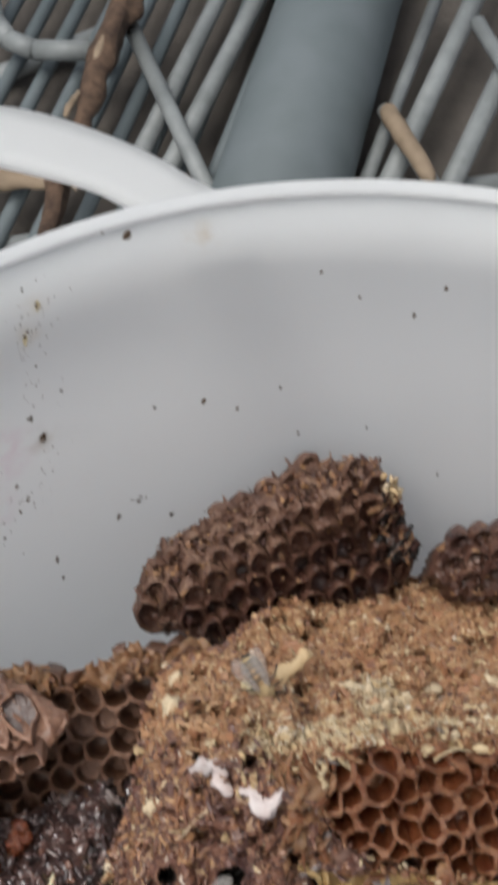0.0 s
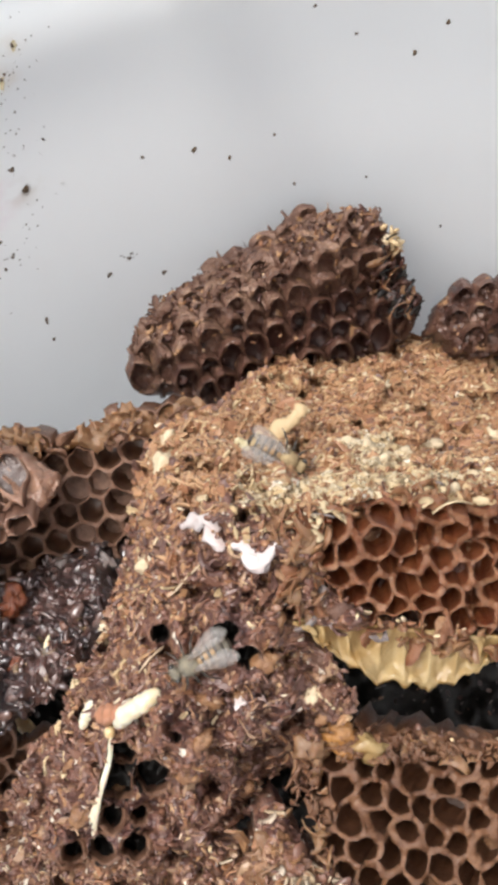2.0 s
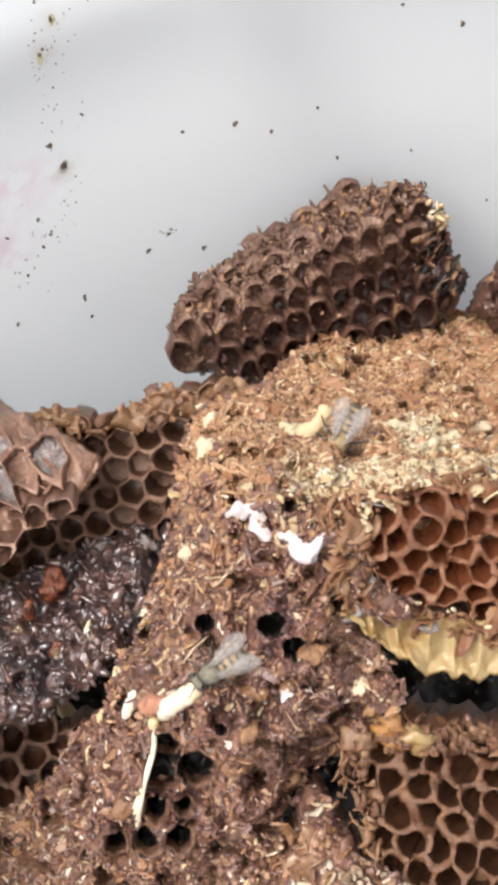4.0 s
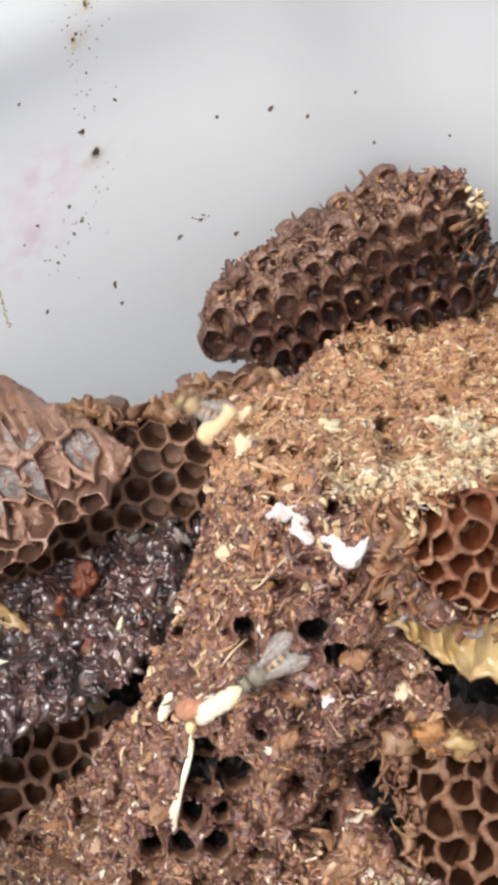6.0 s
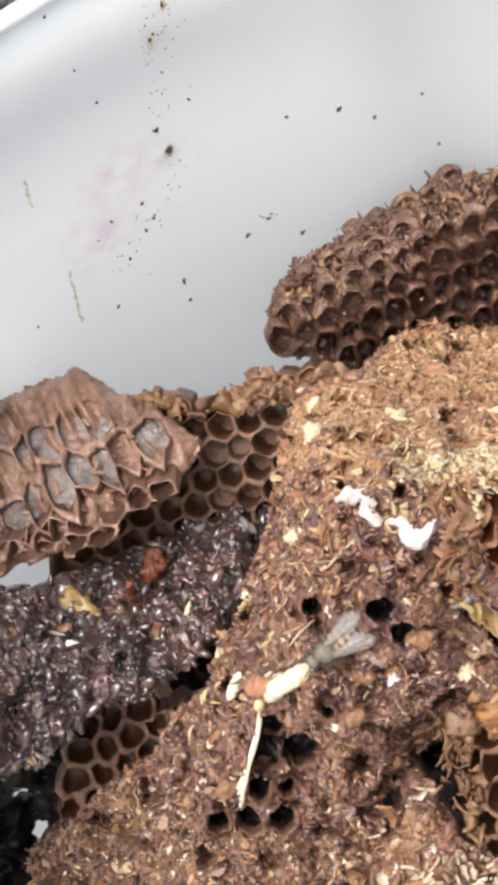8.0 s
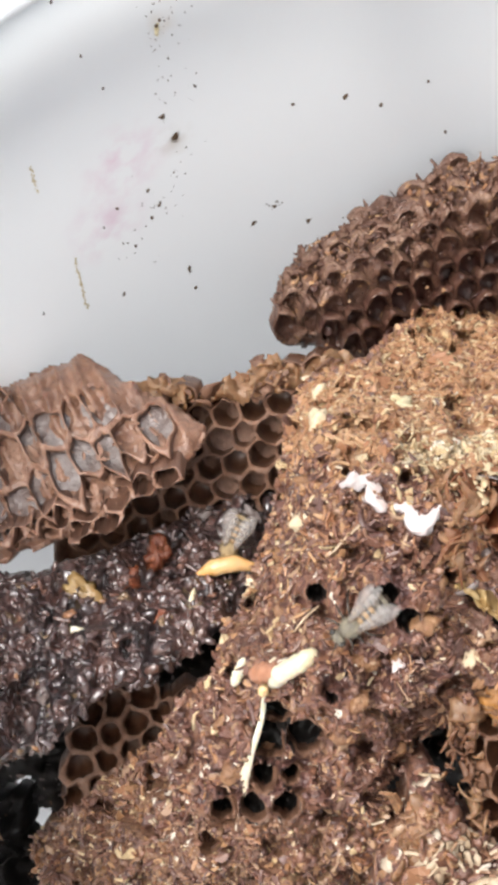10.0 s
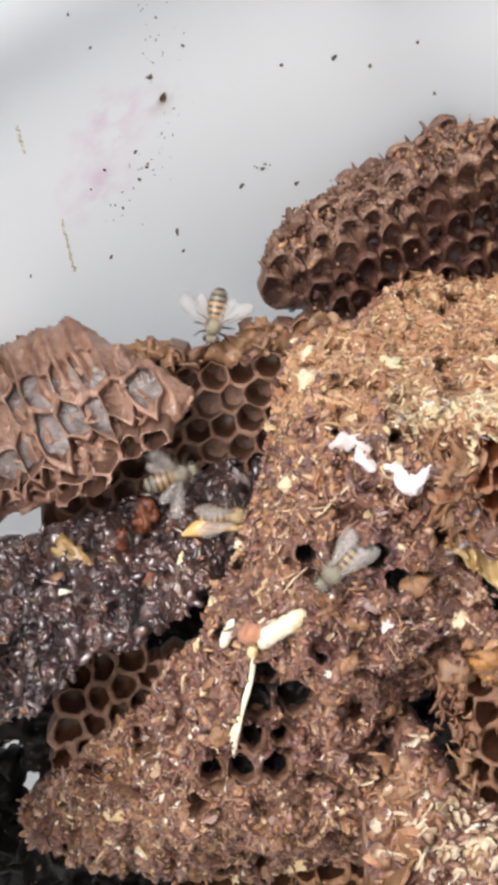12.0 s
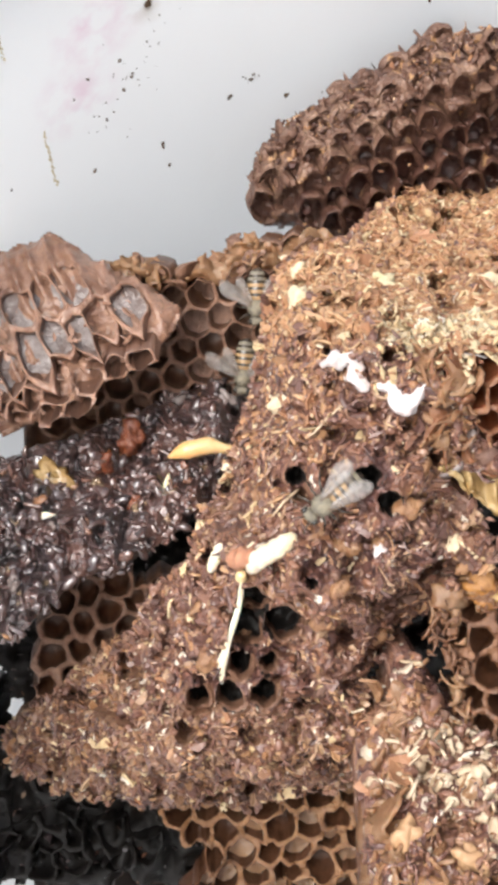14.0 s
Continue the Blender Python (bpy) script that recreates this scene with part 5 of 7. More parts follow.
def build_log():
    """The dark roll of old comb against the wall."""
    log = heap_thing("comb_roll", 30, 40, -85, "dark brown old comb piece resting against the white wall", "honeycomb")
    outline = [(-1.0, 31.0), (0.3, 36.6), (6.0, 43.6), (16.5, 48.4), (24.3, 53.0), (32.5, 57.0), (40.6, 60.2), (42.6, 62.6), (49.0, 63.6), (57.5, 62.8), (60.8, 58.8), (65.8, 52.0),
               (71.8, 41.8), (62.1, 29.4), (32.3, 16.1), (21.7, 16.8), (12.6, 19.4), (2.8, 22.5)]
    ax = np.array((0.885, 0.466))

    def w(u, v):
        u, v = np.asarray(u, float), np.asarray(v, float)
        q = -(u - 30) * ax[1] + (v - 42) * ax[0]
        s = (u - 30) * ax[0] + (v - 42) * ax[1]
        end = np.clip((-s - 16) / 18, 0, 1)
        lift = (6 + 0.35 * np.clip(s, 0, 40)) * np.clip((q + 12) / 14, 0, 1)
        return -68 + lift - np.where(q > -4, 0.016, 0.028) * (q + 4) ** 2 - 10 * end**2 - 0.05 * np.clip(q, 0, 30) ** 1.5

    v, f, core = heap_field(outline, lambda a, b: w(a, b) - 1.0 - 7.5 * np.clip(edge_distance(a, b, outline) / 4.0, 0, 1), 0.7, 18, 61, 1.0, lump=1.0, pits=1.5)
    heap_part("core", v, f, M_LOG, log)
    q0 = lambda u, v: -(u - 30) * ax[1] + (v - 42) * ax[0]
    every = honeycomb(outline, 6.0, w, 5.0, 62, 0.20, 26, lean=(-0.2, 0.38), ragged=1.6, jitter=0.26, shingle=3.4, round_in=0.35, shrink=0.8, torn=2.5)
    half = honeycomb(outline, 6.0, w, 2.2, 62, 0.30, 26, lean=(-0.3, 0.6), ragged=1.9, jitter=0.3, shingle=4.4, round_in=0.3, shrink=0.8, torn=2.5)
    roof = honeycomb(outline, 6.0, w, 0.8, 62, 0.45, 26, lean=(-0.3, 0.6), ragged=2.2, jitter=0.34, shingle=3.6, round_in=0.3, shrink=0.6, torn=2.0, skip=0.12)
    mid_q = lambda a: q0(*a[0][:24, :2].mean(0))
    # rows go paler upward: torn pale wax, plus top light put into colour
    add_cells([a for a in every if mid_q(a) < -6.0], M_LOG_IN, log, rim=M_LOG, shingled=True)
    add_cells([a for a in half if -6.0 <= mid_q(a) < 3.5], M_LOG, log, rim=M_LOG_LIT, shingled=True)
    add_cells([a for a in roof if mid_q(a) >= 3.5], M_LOG_LIT, log, rim=M_LOG_LIT)
    fuzz = lambda a, b: w(a, b) - 0.4 + 1.2 * np.clip((q0(a, b) - 1) / 4, 0, 1) + 0.8 * vnoise(np.asarray(a) / 2, np.asarray(b) / 2, 6)
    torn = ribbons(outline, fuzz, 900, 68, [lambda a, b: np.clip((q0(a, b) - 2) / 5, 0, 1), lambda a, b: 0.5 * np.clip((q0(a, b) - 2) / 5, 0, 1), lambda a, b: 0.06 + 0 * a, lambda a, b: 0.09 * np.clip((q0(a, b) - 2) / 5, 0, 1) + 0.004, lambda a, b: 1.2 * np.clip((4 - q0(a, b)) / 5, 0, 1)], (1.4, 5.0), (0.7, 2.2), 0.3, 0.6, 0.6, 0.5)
    for (vs, fs), m, nm in zip(torn, (M_LOG_LIT, M_LOG, M_LOG_IN, M_AMBER), ("pale_lit_shred_layer", "brown_shred_layer", "dark_shred_layer", "amber_shred_layer")):
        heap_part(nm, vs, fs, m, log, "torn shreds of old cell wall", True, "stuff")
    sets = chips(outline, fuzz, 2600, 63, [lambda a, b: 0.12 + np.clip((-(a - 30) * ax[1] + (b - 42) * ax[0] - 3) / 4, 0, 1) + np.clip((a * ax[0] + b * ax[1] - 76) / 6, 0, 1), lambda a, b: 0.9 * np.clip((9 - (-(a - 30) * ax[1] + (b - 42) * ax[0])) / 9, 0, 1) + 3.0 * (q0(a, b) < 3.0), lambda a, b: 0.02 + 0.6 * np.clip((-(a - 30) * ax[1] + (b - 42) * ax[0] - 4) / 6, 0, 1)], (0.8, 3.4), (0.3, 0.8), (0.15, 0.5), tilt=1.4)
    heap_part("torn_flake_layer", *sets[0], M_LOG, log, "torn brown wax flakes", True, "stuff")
    tip = [(58.5, 59.8), (61.0, 59.4), (64.2, 54.0), (62.8, 52.0), (59.8, 55.2)]
    sets2 = chips(tip, lambda a, b: w(a, b) + 1.4, 16, 67, [lambda a, b: 0 * a + 1], (2.5, 6.5), (0.3, 0.7), (0.3, 0.6), tilt=1.2, lift=0.8)
    heap_part("yellow_wax", *sets2[0], M_CHIP_PALE, log, "torn yellow wax at the broken end", True, "stuff")
    gap = [(58.5, 57.0), (62.0, 56.0), (67.0, 47.5), (71.0, 41.5), (64.0, 39.0), (59.0, 47.0)]
    ends = ribbons(gap, lambda a, b: w(a, b) + 0.6, 60, 69, [lambda a, b: 1 + 0 * a, lambda a, b: 0.8 + 0 * a, lambda a, b: 0.3 + 0 * a, lambda a, b: 0.2 + 0 * a], (3.0, 7.5), (0.8, 2.4), 0.3, 0.5, 0.8, 0.6, flow=(0.4, 0.9, 0.2), loose=0.6)
    for (vs, fs), m, nm in zip(ends, (M_BLACK, M_LOG_IN, M_LEAF, M_MEMBRANE), ("black_shred_layer", "dark_shred_layer", "amber_shred_layer", "grey_shred_layer")):
        heap_part(nm, vs, fs, m, log, "torn shreds at the broken end", True, "stuff")
    heap_part("tan_crumb_layer", *sets[2], M_CHIP_LIGHT, log, "tan crumbs stuck on", False, "stuff")


build_log()


def build_small_roll():
    ob = heap_thing("comb_fragment", 90, 40, -70, "small dark brown comb fragment behind the crumbs", "honeycomb")
    outline = [(73.0, 36.0), (74.2, 40.7), (79.8, 45.8), (85.4, 47.6), (92.0, 47.1), (101, 46), (106, 40), (104, 30), (80, 30)]
    w = lambda u, v: -60 - 0.03 * (np.asarray(u, float) - 90) ** 2 - 0.05 * (np.asarray(v, float) - 36) ** 2
    v, f, _ = heap_field(outline, lambda a, b: w(a, b) - 1 - 2.4 * np.clip(edge_distance(a, b, outline) / 3.0, 0, 1), 0.8, 14, 64, 1.0, pits=1.5)
    heap_part("core", v, f, M_LOG, ob)
    add_cells(honeycomb(outline, 5.6, w, 6.0, 65, 0.10, 10, lean=(0, 0.45), ragged=1.2, shingle=4.2, round_in=0.7, shrink=2.0), M_LOG_IN, ob, rim=M_LOG, shingled=True)
    sets = chips(outline, lambda a, b: w(a, b) - 0.5, 700, 66, [lambda a, b: 0 * a + 1], (0.8, 3.2), tilt=1.4)
    heap_part("torn_flake_layer", *sets[0], M_LOG, ob, "torn brown wax flakes", False, "stuff")


build_small_roll()


def build_lower_comb():
    ob = heap_thing("comb_slab", 70, -75, 10, "tan open honeycomb slab below the overhanging chunk", "honeycomb")
    outline = [(34.1, -54.0), (38.1, -50.4), (48.0, -50.7), (61.1, -52.2), (74.5, -54.0), (106, -55), (106, -104), (40, -104), (37.1, -78.6), (38.7, -71.9), (38.4, -65.8), (35.3, -61.7)]
    w = lambda u, v: 18 - 0.3 * (np.asarray(v, float) + 51) + 1.5 * fbm(np.asarray(u) / 14, np.asarray(v) / 14, 2)
    v, f, _ = heap_field(outline, lambda a, b: w(a, b) - 14, 1.0, 12, 71, 0.5)
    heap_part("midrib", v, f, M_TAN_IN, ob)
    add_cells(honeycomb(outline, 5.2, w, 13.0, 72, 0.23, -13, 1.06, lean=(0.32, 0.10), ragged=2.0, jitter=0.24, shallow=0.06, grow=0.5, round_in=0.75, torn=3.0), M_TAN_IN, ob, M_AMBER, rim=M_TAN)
    grains = pebbles(outline, w, 900, 75, [lambda a, b: 1 + 0 * a, lambda a, b: 0.5 + 0 * a], (1.2, 3.8), (0.3, 0.7), -0.5, edge=14.0)
    heap_part("brown_grain_layer", *grains[0], M_TAN, ob, "", True, "stuff")
    heap_part("reddish_grain_layer", *grains[1], M_CHIP_BROWN, ob, "", True, "stuff")
    crust = [(33.3, -56), (37.5, -49.2), (48, -49.4), (61, -51.0), (75, -52.8), (106, -53.7), (106, -57.5), (75, -56.6), (61, -55.0), (48, -54.0), (41, -54.2), (37.0, -58.5)]
    v, f, _ = heap_field(crust, lambda a, b: w(a, b) + 0.6, 0.55, 14, 74, 1.2, lump=1.6, pits=1.0)
    heap_part("crust", v, f, M_TAN, ob, "thick brown wax crust along the top edge")
    edge = [(33.5, -55), (38, -49.8), (60, -51.5), (106, -54), (106, -58), (62, -55.5), (39, -54), (36, -57)]
    sets = chips(edge, lambda a, b: w(a, b) + 0.8, 260, 73, [lambda a, b: 0 * a + 1, lambda a, b: 0 * a + 0.06], (0.9, 3.6), tilt=1.2)
    heap_part("brown_crumb_layer", *sets[0], M_TAN, ob, "", True, "stuff")
    heap_part("pale_crumb_layer", *sets[1], M_CHIP_PALE, ob, "", False, "stuff")
    v, f = blob((41.5, -51.6, 18.6), (4.2, 2.6, 1.6), -12, 3, 0.9)
    heap_part("propolis_lump", v, f, M_GOLD, ob, "orange yellow propolis lump")
    v, f = blob((47.0, -53.2, 18.8), (3.6, 2.4, 1.5), -20, 13, 0.9)
    heap_part("wax_lump", v, f, M_WAX, ob, "dull yellow wax lump")
    v, f = blob((35.6, -53.4, 18.8), (3.0, 2.6, 1.6), 20, 15, 1.0)
    heap_part("wax_lump", v, f, M_LEAF, ob, "crumpled tan wax lump")
    torn = ribbons([(31, -55), (38, -49), (60, -51), (106, -54), (106, -58), (62, -56), (40, -56), (37, -64), (40, -76), (34, -76)], lambda a, b: w(a, b) + 0.3, 120, 76, [lambda a, b: 1 + 0 * a, lambda a, b: 0.4 + 0 * a], (2.0, 6.0), (0.8, 2.4), 0.3, 0.7, 0.8, 0.4)
    heap_part("tan_shred_layer", *torn[0], M_TAN, ob, "torn tan wax shreds", True, "stuff")
    heap_part("amber_shred_layer", *torn[1], M_LEAF, ob, "torn amber wax shreds", True, "stuff")


build_lower_comb()


def build_pale_chunk():
    ob = heap_thing("pale_chunk", 40, -95, 15, "pale crumbly wax chunk with white pupa remains", "wax debris")
    outline = [(60.0, -84.0), (43.8, -78.5), (34.6, -73.0), (29.2, -62.7), (26.1, -63.7), (24.5, -71.5), (20.4, -79.7), (20.1, -89.1), (20.7, -101.9), (21, -125), (70, -125), (75, -95)]
    w = lambda u, v: 27 - 0.3 * (np.asarray(v, float) + 70) - 0.04 * np.clip(34 - np.asarray(u, float), 0, 99) ** 2
    v, f, h = heap_field(outline, w, 0.7, 26, 81, 1.3, lump=2.5, pits=2.5)
    heap_part("body", v, f, M_MAT_MID, ob)
    cream = lambda u, v: np.exp(-(((u - 35) / 9) ** 2 + ((v + 83) / 6) ** 2)) * 3.0 + 0.03
    sets = chips(outline, h, 1800, 82, [lambda u, v: 0.4 * cream(u, v), lambda u, v: 1.0 + 0 * u, lambda u, v: 0.1 + 0 * u], (0.9, 3.6), (0.3, 0.6), tilt=1.0, lift=0.35, flow=(0.3, 0.8, 0.4))
    feather = ribbons(outline, h, 800, 86, [cream, lambda u, v: 0.6 + 0 * u, lambda u, v: 0.3 + 0.5 * (u < 27), lambda u, v: 0.15 + 0.9 * (v < -88)], (2.2, 5.5), (1.4, 3.4), 0.5, 0.3, 0.5, 0.4, flow=(0.25, 0.8, 0.5), loose=0.4)
    for (vs, fs), m, nm in zip(feather, (M_SHRED, M_CHIP_BROWN, M_LEAF, M_MAT_MID), ("white_shred_layer", "brown_shred_layer", "amber_shred_layer", "dark_shred_layer")):
        heap_part(nm, vs, fs, m, ob, "feathery torn wax shreds", True, "stuff")
    for s, m, nm in zip(sets, (M_SHRED, M_CHIP_BROWN, M_AMBER), ("pale_flake_layer", "brown_crumb_layer", "tan_crumb_layer")):
        heap_part(nm, *s, m, ob, "", False, "stuff")
    ns, nt = 120, 14
    vv = np.linspace(-91, -124, ns)
    leaf = []
    for t in np.linspace(0, 1, nt):
        uu = 20.2 + 1.0 * vnoise(vv / 2.5, 0 * vv, 5) + t * (5.5 + 2.5 * vnoise(vv / 3, 0 * vv, 6))
        rib = np.abs(vnoise(vv / 2.2 - 1.2 * t, 0.6 * t + 0 * vv, 7))
        leaf.append(np.stack([uu, vv + 5 * t + 1.5 * vnoise(uu / 1.5, vv / 3, 9), 17 - 0.3 * (vv + 70) + 8 * t - 6.0 * (1 - t) ** 2 + 3.6 * rib + 0.8 * vnoise(uu, vv, 8)], 1))
    idx = np.arange(ns * nt).reshape(nt, ns)
    fs = np.stack([idx[:-1, :-1], idx[1:, :-1], idx[1:, 1:], idx[:-1, 1:]], -1).reshape(-1, 4)
    sheet = heap_part("wax_leaf", np.concatenate(leaf), fs, M_LEAF, ob, "ribbed translucent amber wax leaf")
    thick = sheet.modifiers.new("thick", "SOLIDIFY")
    thick.thickness = 0.0006
    for k, (u, v_, a) in enumerate(((31, -101, 20), (38, -96, -30), (44, -102, 60), (27, -93, 80))):
        z = float(h(np.array([u]), np.array([v_]))[0]) + 0.6
        v, f = blob((u, v_, z), (3.2, 1.9, 1.5), a, k, 0.8)
        heap_part("wax_lump", v, f, M_CHIP_LIGHT if k % 2 else M_AMBER, ob, "rounded cream wax lump")
    add_flakes([(19, -64), (27, -64), (28, -80), (27, -100), (26, -124), (21, -124)], h, 16, 84, [(M_AMBER, lambda u, v: 1 + 0 * u), (M_CHIP_LIGHT, lambda u, v: 0.6 + 0 * u)], ob, (3.0, 7.0))
    add_flakes(outline, h, 60, 85, [(M_SHRED, lambda u, v: cream(u, v)), (M_AMBER, lambda u, v: 0.3 + 0 * u)], ob, (3.0, 6.5))


build_pale_chunk()


def build_left_slab():
    """The pinkish slab whose long cells are torn open lengthwise."""
    ob = heap_thing("torn_comb_slab", -40, -5, -45, "pinkish brown comb slab torn open, grey cocoons in its cells", "honeycomb")
    outline = [(-75, 8), (-62, 9), (-56.3, 12.0), (-52.4, 13.3), (-46.0, 16.2), (-36.6, 11.2), (-31.4, 9.0), (-22.4, 4.8), (-16.0, -0.1), (-18.9, -6.8), (-24.9, -11.6),
               (-34.0, -15.9), (-35.0, -21.2), (-46.0, -24.3), (-53.3, -26.7), (-75, -36)]
    w = lambda u, v: -33 - 0.5 * (np.asarray(v, float) + 3) + 0.25 * (np.asarray(u, float) + 30) + 1.2 * fbm(np.asarray(u) / 12, np.asarray(v) / 12, 7)
    along = lambda u, v: u * math.cos(radians(32)) + v * math.sin(radians(32))

    def ribbed(u, v):
        q = along(u, v) + 0.6 * vnoise(u / 6, v / 6, 3)
        high = 1 / (1 + np.exp(-(v - 4 - 0.1 * (u + 40)) / 1.5))
        return w(u, v) - 3.6 + 2.6 * high + 1.1 * (np.abs(np.sin(q * math.pi / 4.6)) ** 0.6 - 0.6) * (0.4 + 0.6 * high) * -3.0

    v, f, _ = heap_field(outline, ribbed, 0.55, 9, 91, 0.35, pits=0.7)
    heap_part("midrib", v, f, M_PINK, ob, "ribbed torn cell walls")
    line = lambda u: -13.5 + 0.50 * (u + 40)
    upper = [(-75, 2), (-56, 6), (-46, 7), (-37, 5), (-26, 1.5), (-19, -1.5)] + [(-20, -5.5), (-30, -9.5), (-42, -14.0), (-60, -22), (-75, -29)]
    add_cells(honeycomb(upper, 5.8, w, 3.9, 92, 0.13, 32, 2.0, lean=(0.15, -0.2), ragged=1.5, jitter=0.26, shallow=0.8, round_in=0.3, torn=2.0, slope=1.6), M_PINK_IN, ob, M_MEMBRANE, "silky grey cocoon lining", rim=M_PINK)
    lower = [(-75, -29), (-60, -21), (-42, -13.5), (-30, -9.0), (-19.5, -4.0), (-18.9, -6.8), (-24.9, -11.6), (-34.0, -15.9), (-35.0, -21.2), (-46.0, -24.3), (-53.3, -26.7), (-75, -36)]
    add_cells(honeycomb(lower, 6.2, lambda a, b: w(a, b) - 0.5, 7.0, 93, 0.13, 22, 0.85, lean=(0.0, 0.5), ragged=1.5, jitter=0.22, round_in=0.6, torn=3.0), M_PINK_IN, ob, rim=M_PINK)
    sets = chips(outline, lambda a, b: w(a, b) - 0.4, 130, 94, [lambda a, b: 0 * a + 1], (0.8, 5.0), (0.15, 0.4), (0.12, 0.35), tilt=1.0, flow=(-0.57, 0.82, 0.1))
    heap_part("torn_flake_layer", *sets[0], M_PINK, ob, "", False, "stuff")


build_left_slab()


def build_back_comb():
    ob = heap_thing("back_comb", -20, -5, -60, "brown comb with open empty cells and a ragged waxy top", "honeycomb")
    outline = [(-37.3, 9.2), (-23.8, 11.1), (-18.1, 8.7), (-6.5, 12.3), (-4.6, 15.8), (5.0, 14.8), (13.2, 17.7), (21.6, 12.0), (8.8, 8.5), (9.0, -2.1), (6.0, -15.2), (0, -21.9),
               (-25.3, -28.6), (-42.7, -34.7), (-53.4, -35.8), (-53.3, -26.6), (-41.8, -9.9)]
    w = lambda u, v: -50 + 0.35 * (np.asarray(v, float) - 4) - 0.6 * np.clip(np.asarray(v, float) - 8, 0, 30) + 0.8 * fbm(np.asarray(u) / 12, np.asarray(v) / 12, 7)
    v, f, _ = heap_field(outline, lambda a, b: w(a, b) - 9.5 * np.clip((edge_distance(a, b, outline) - 0.5) / 2.5, 0.12, 1), 0.7, 10, 101, 0.8)
    heap_part("midrib", v, f, M_BROWN, ob)
    add_cells(honeycomb(outline, 6.4, w, 8.5, 102, 0.14, 12, lean=(0.12, 0.25), ragged=0.7, jitter=0.12, shallow=0.12, shrink=2.6, round_in=0.6), M_BROWN_IN, ob, M_BROWN, "dull cell filling", rim=M_BROWN)
    rim = [(-37, 7), (-37.3, 9.8), (-23.8, 11.6), (-18.1, 9.2), (-6.5, 12.8), (-4.6, 16.3), (5.0, 15.3), (13.2, 18.2), (21, 12.5), (17, 9), (6, 9.5), (-6, 7.5), (-18, 5.5), (-26, 7)]
    v, f, _ = heap_field(rim, lambda a, b: w(a, b) + 0.8, 0.5, 6, 104, 0.7, lump=1.8, pits=1.2)
    heap_part("wax_ridge", v, f, M_LEAF, ob, "ragged amber wax along the top")
    sets = chips(rim, lambda a, b: w(a, b) + 1.0, 60, 103, [lambda a, b: 0 * a + 1, lambda a, b: 0 * a + 0.25], (1.6, 5.0), (0.35, 0.8), (0.1, 0.25), tilt=1.2, lift=0.6)
    flaps = ribbons(rim, lambda a, b: w(a, b) + 0.6, 36, 105, [lambda a, b: 1 + 0 * a, lambda a, b: 0.35 + 0 * a], (3.0, 7.0), (2.5, 5.5), 0.25, 0.4, 0.5, 0.4, flow=(0.6, 0.7, 0.1), loose=0.8)
    heap_part("waxy_flap_layer", *flaps[0], M_LEAF, ob, "thin amber wax flaps", True, "stuff")
    heap_part("brown_flap_layer", *flaps[1], M_BROWN, ob, "thin brown wax flaps", True, "stuff")
    heap_part("waxy_edge", *sets[0], M_LEAF, ob, "thin torn wax flakes", True, "stuff")
    heap_part("brown_flake_layer", *sets[1], M_BROWN, ob, "", False, "stuff")


build_back_comb()


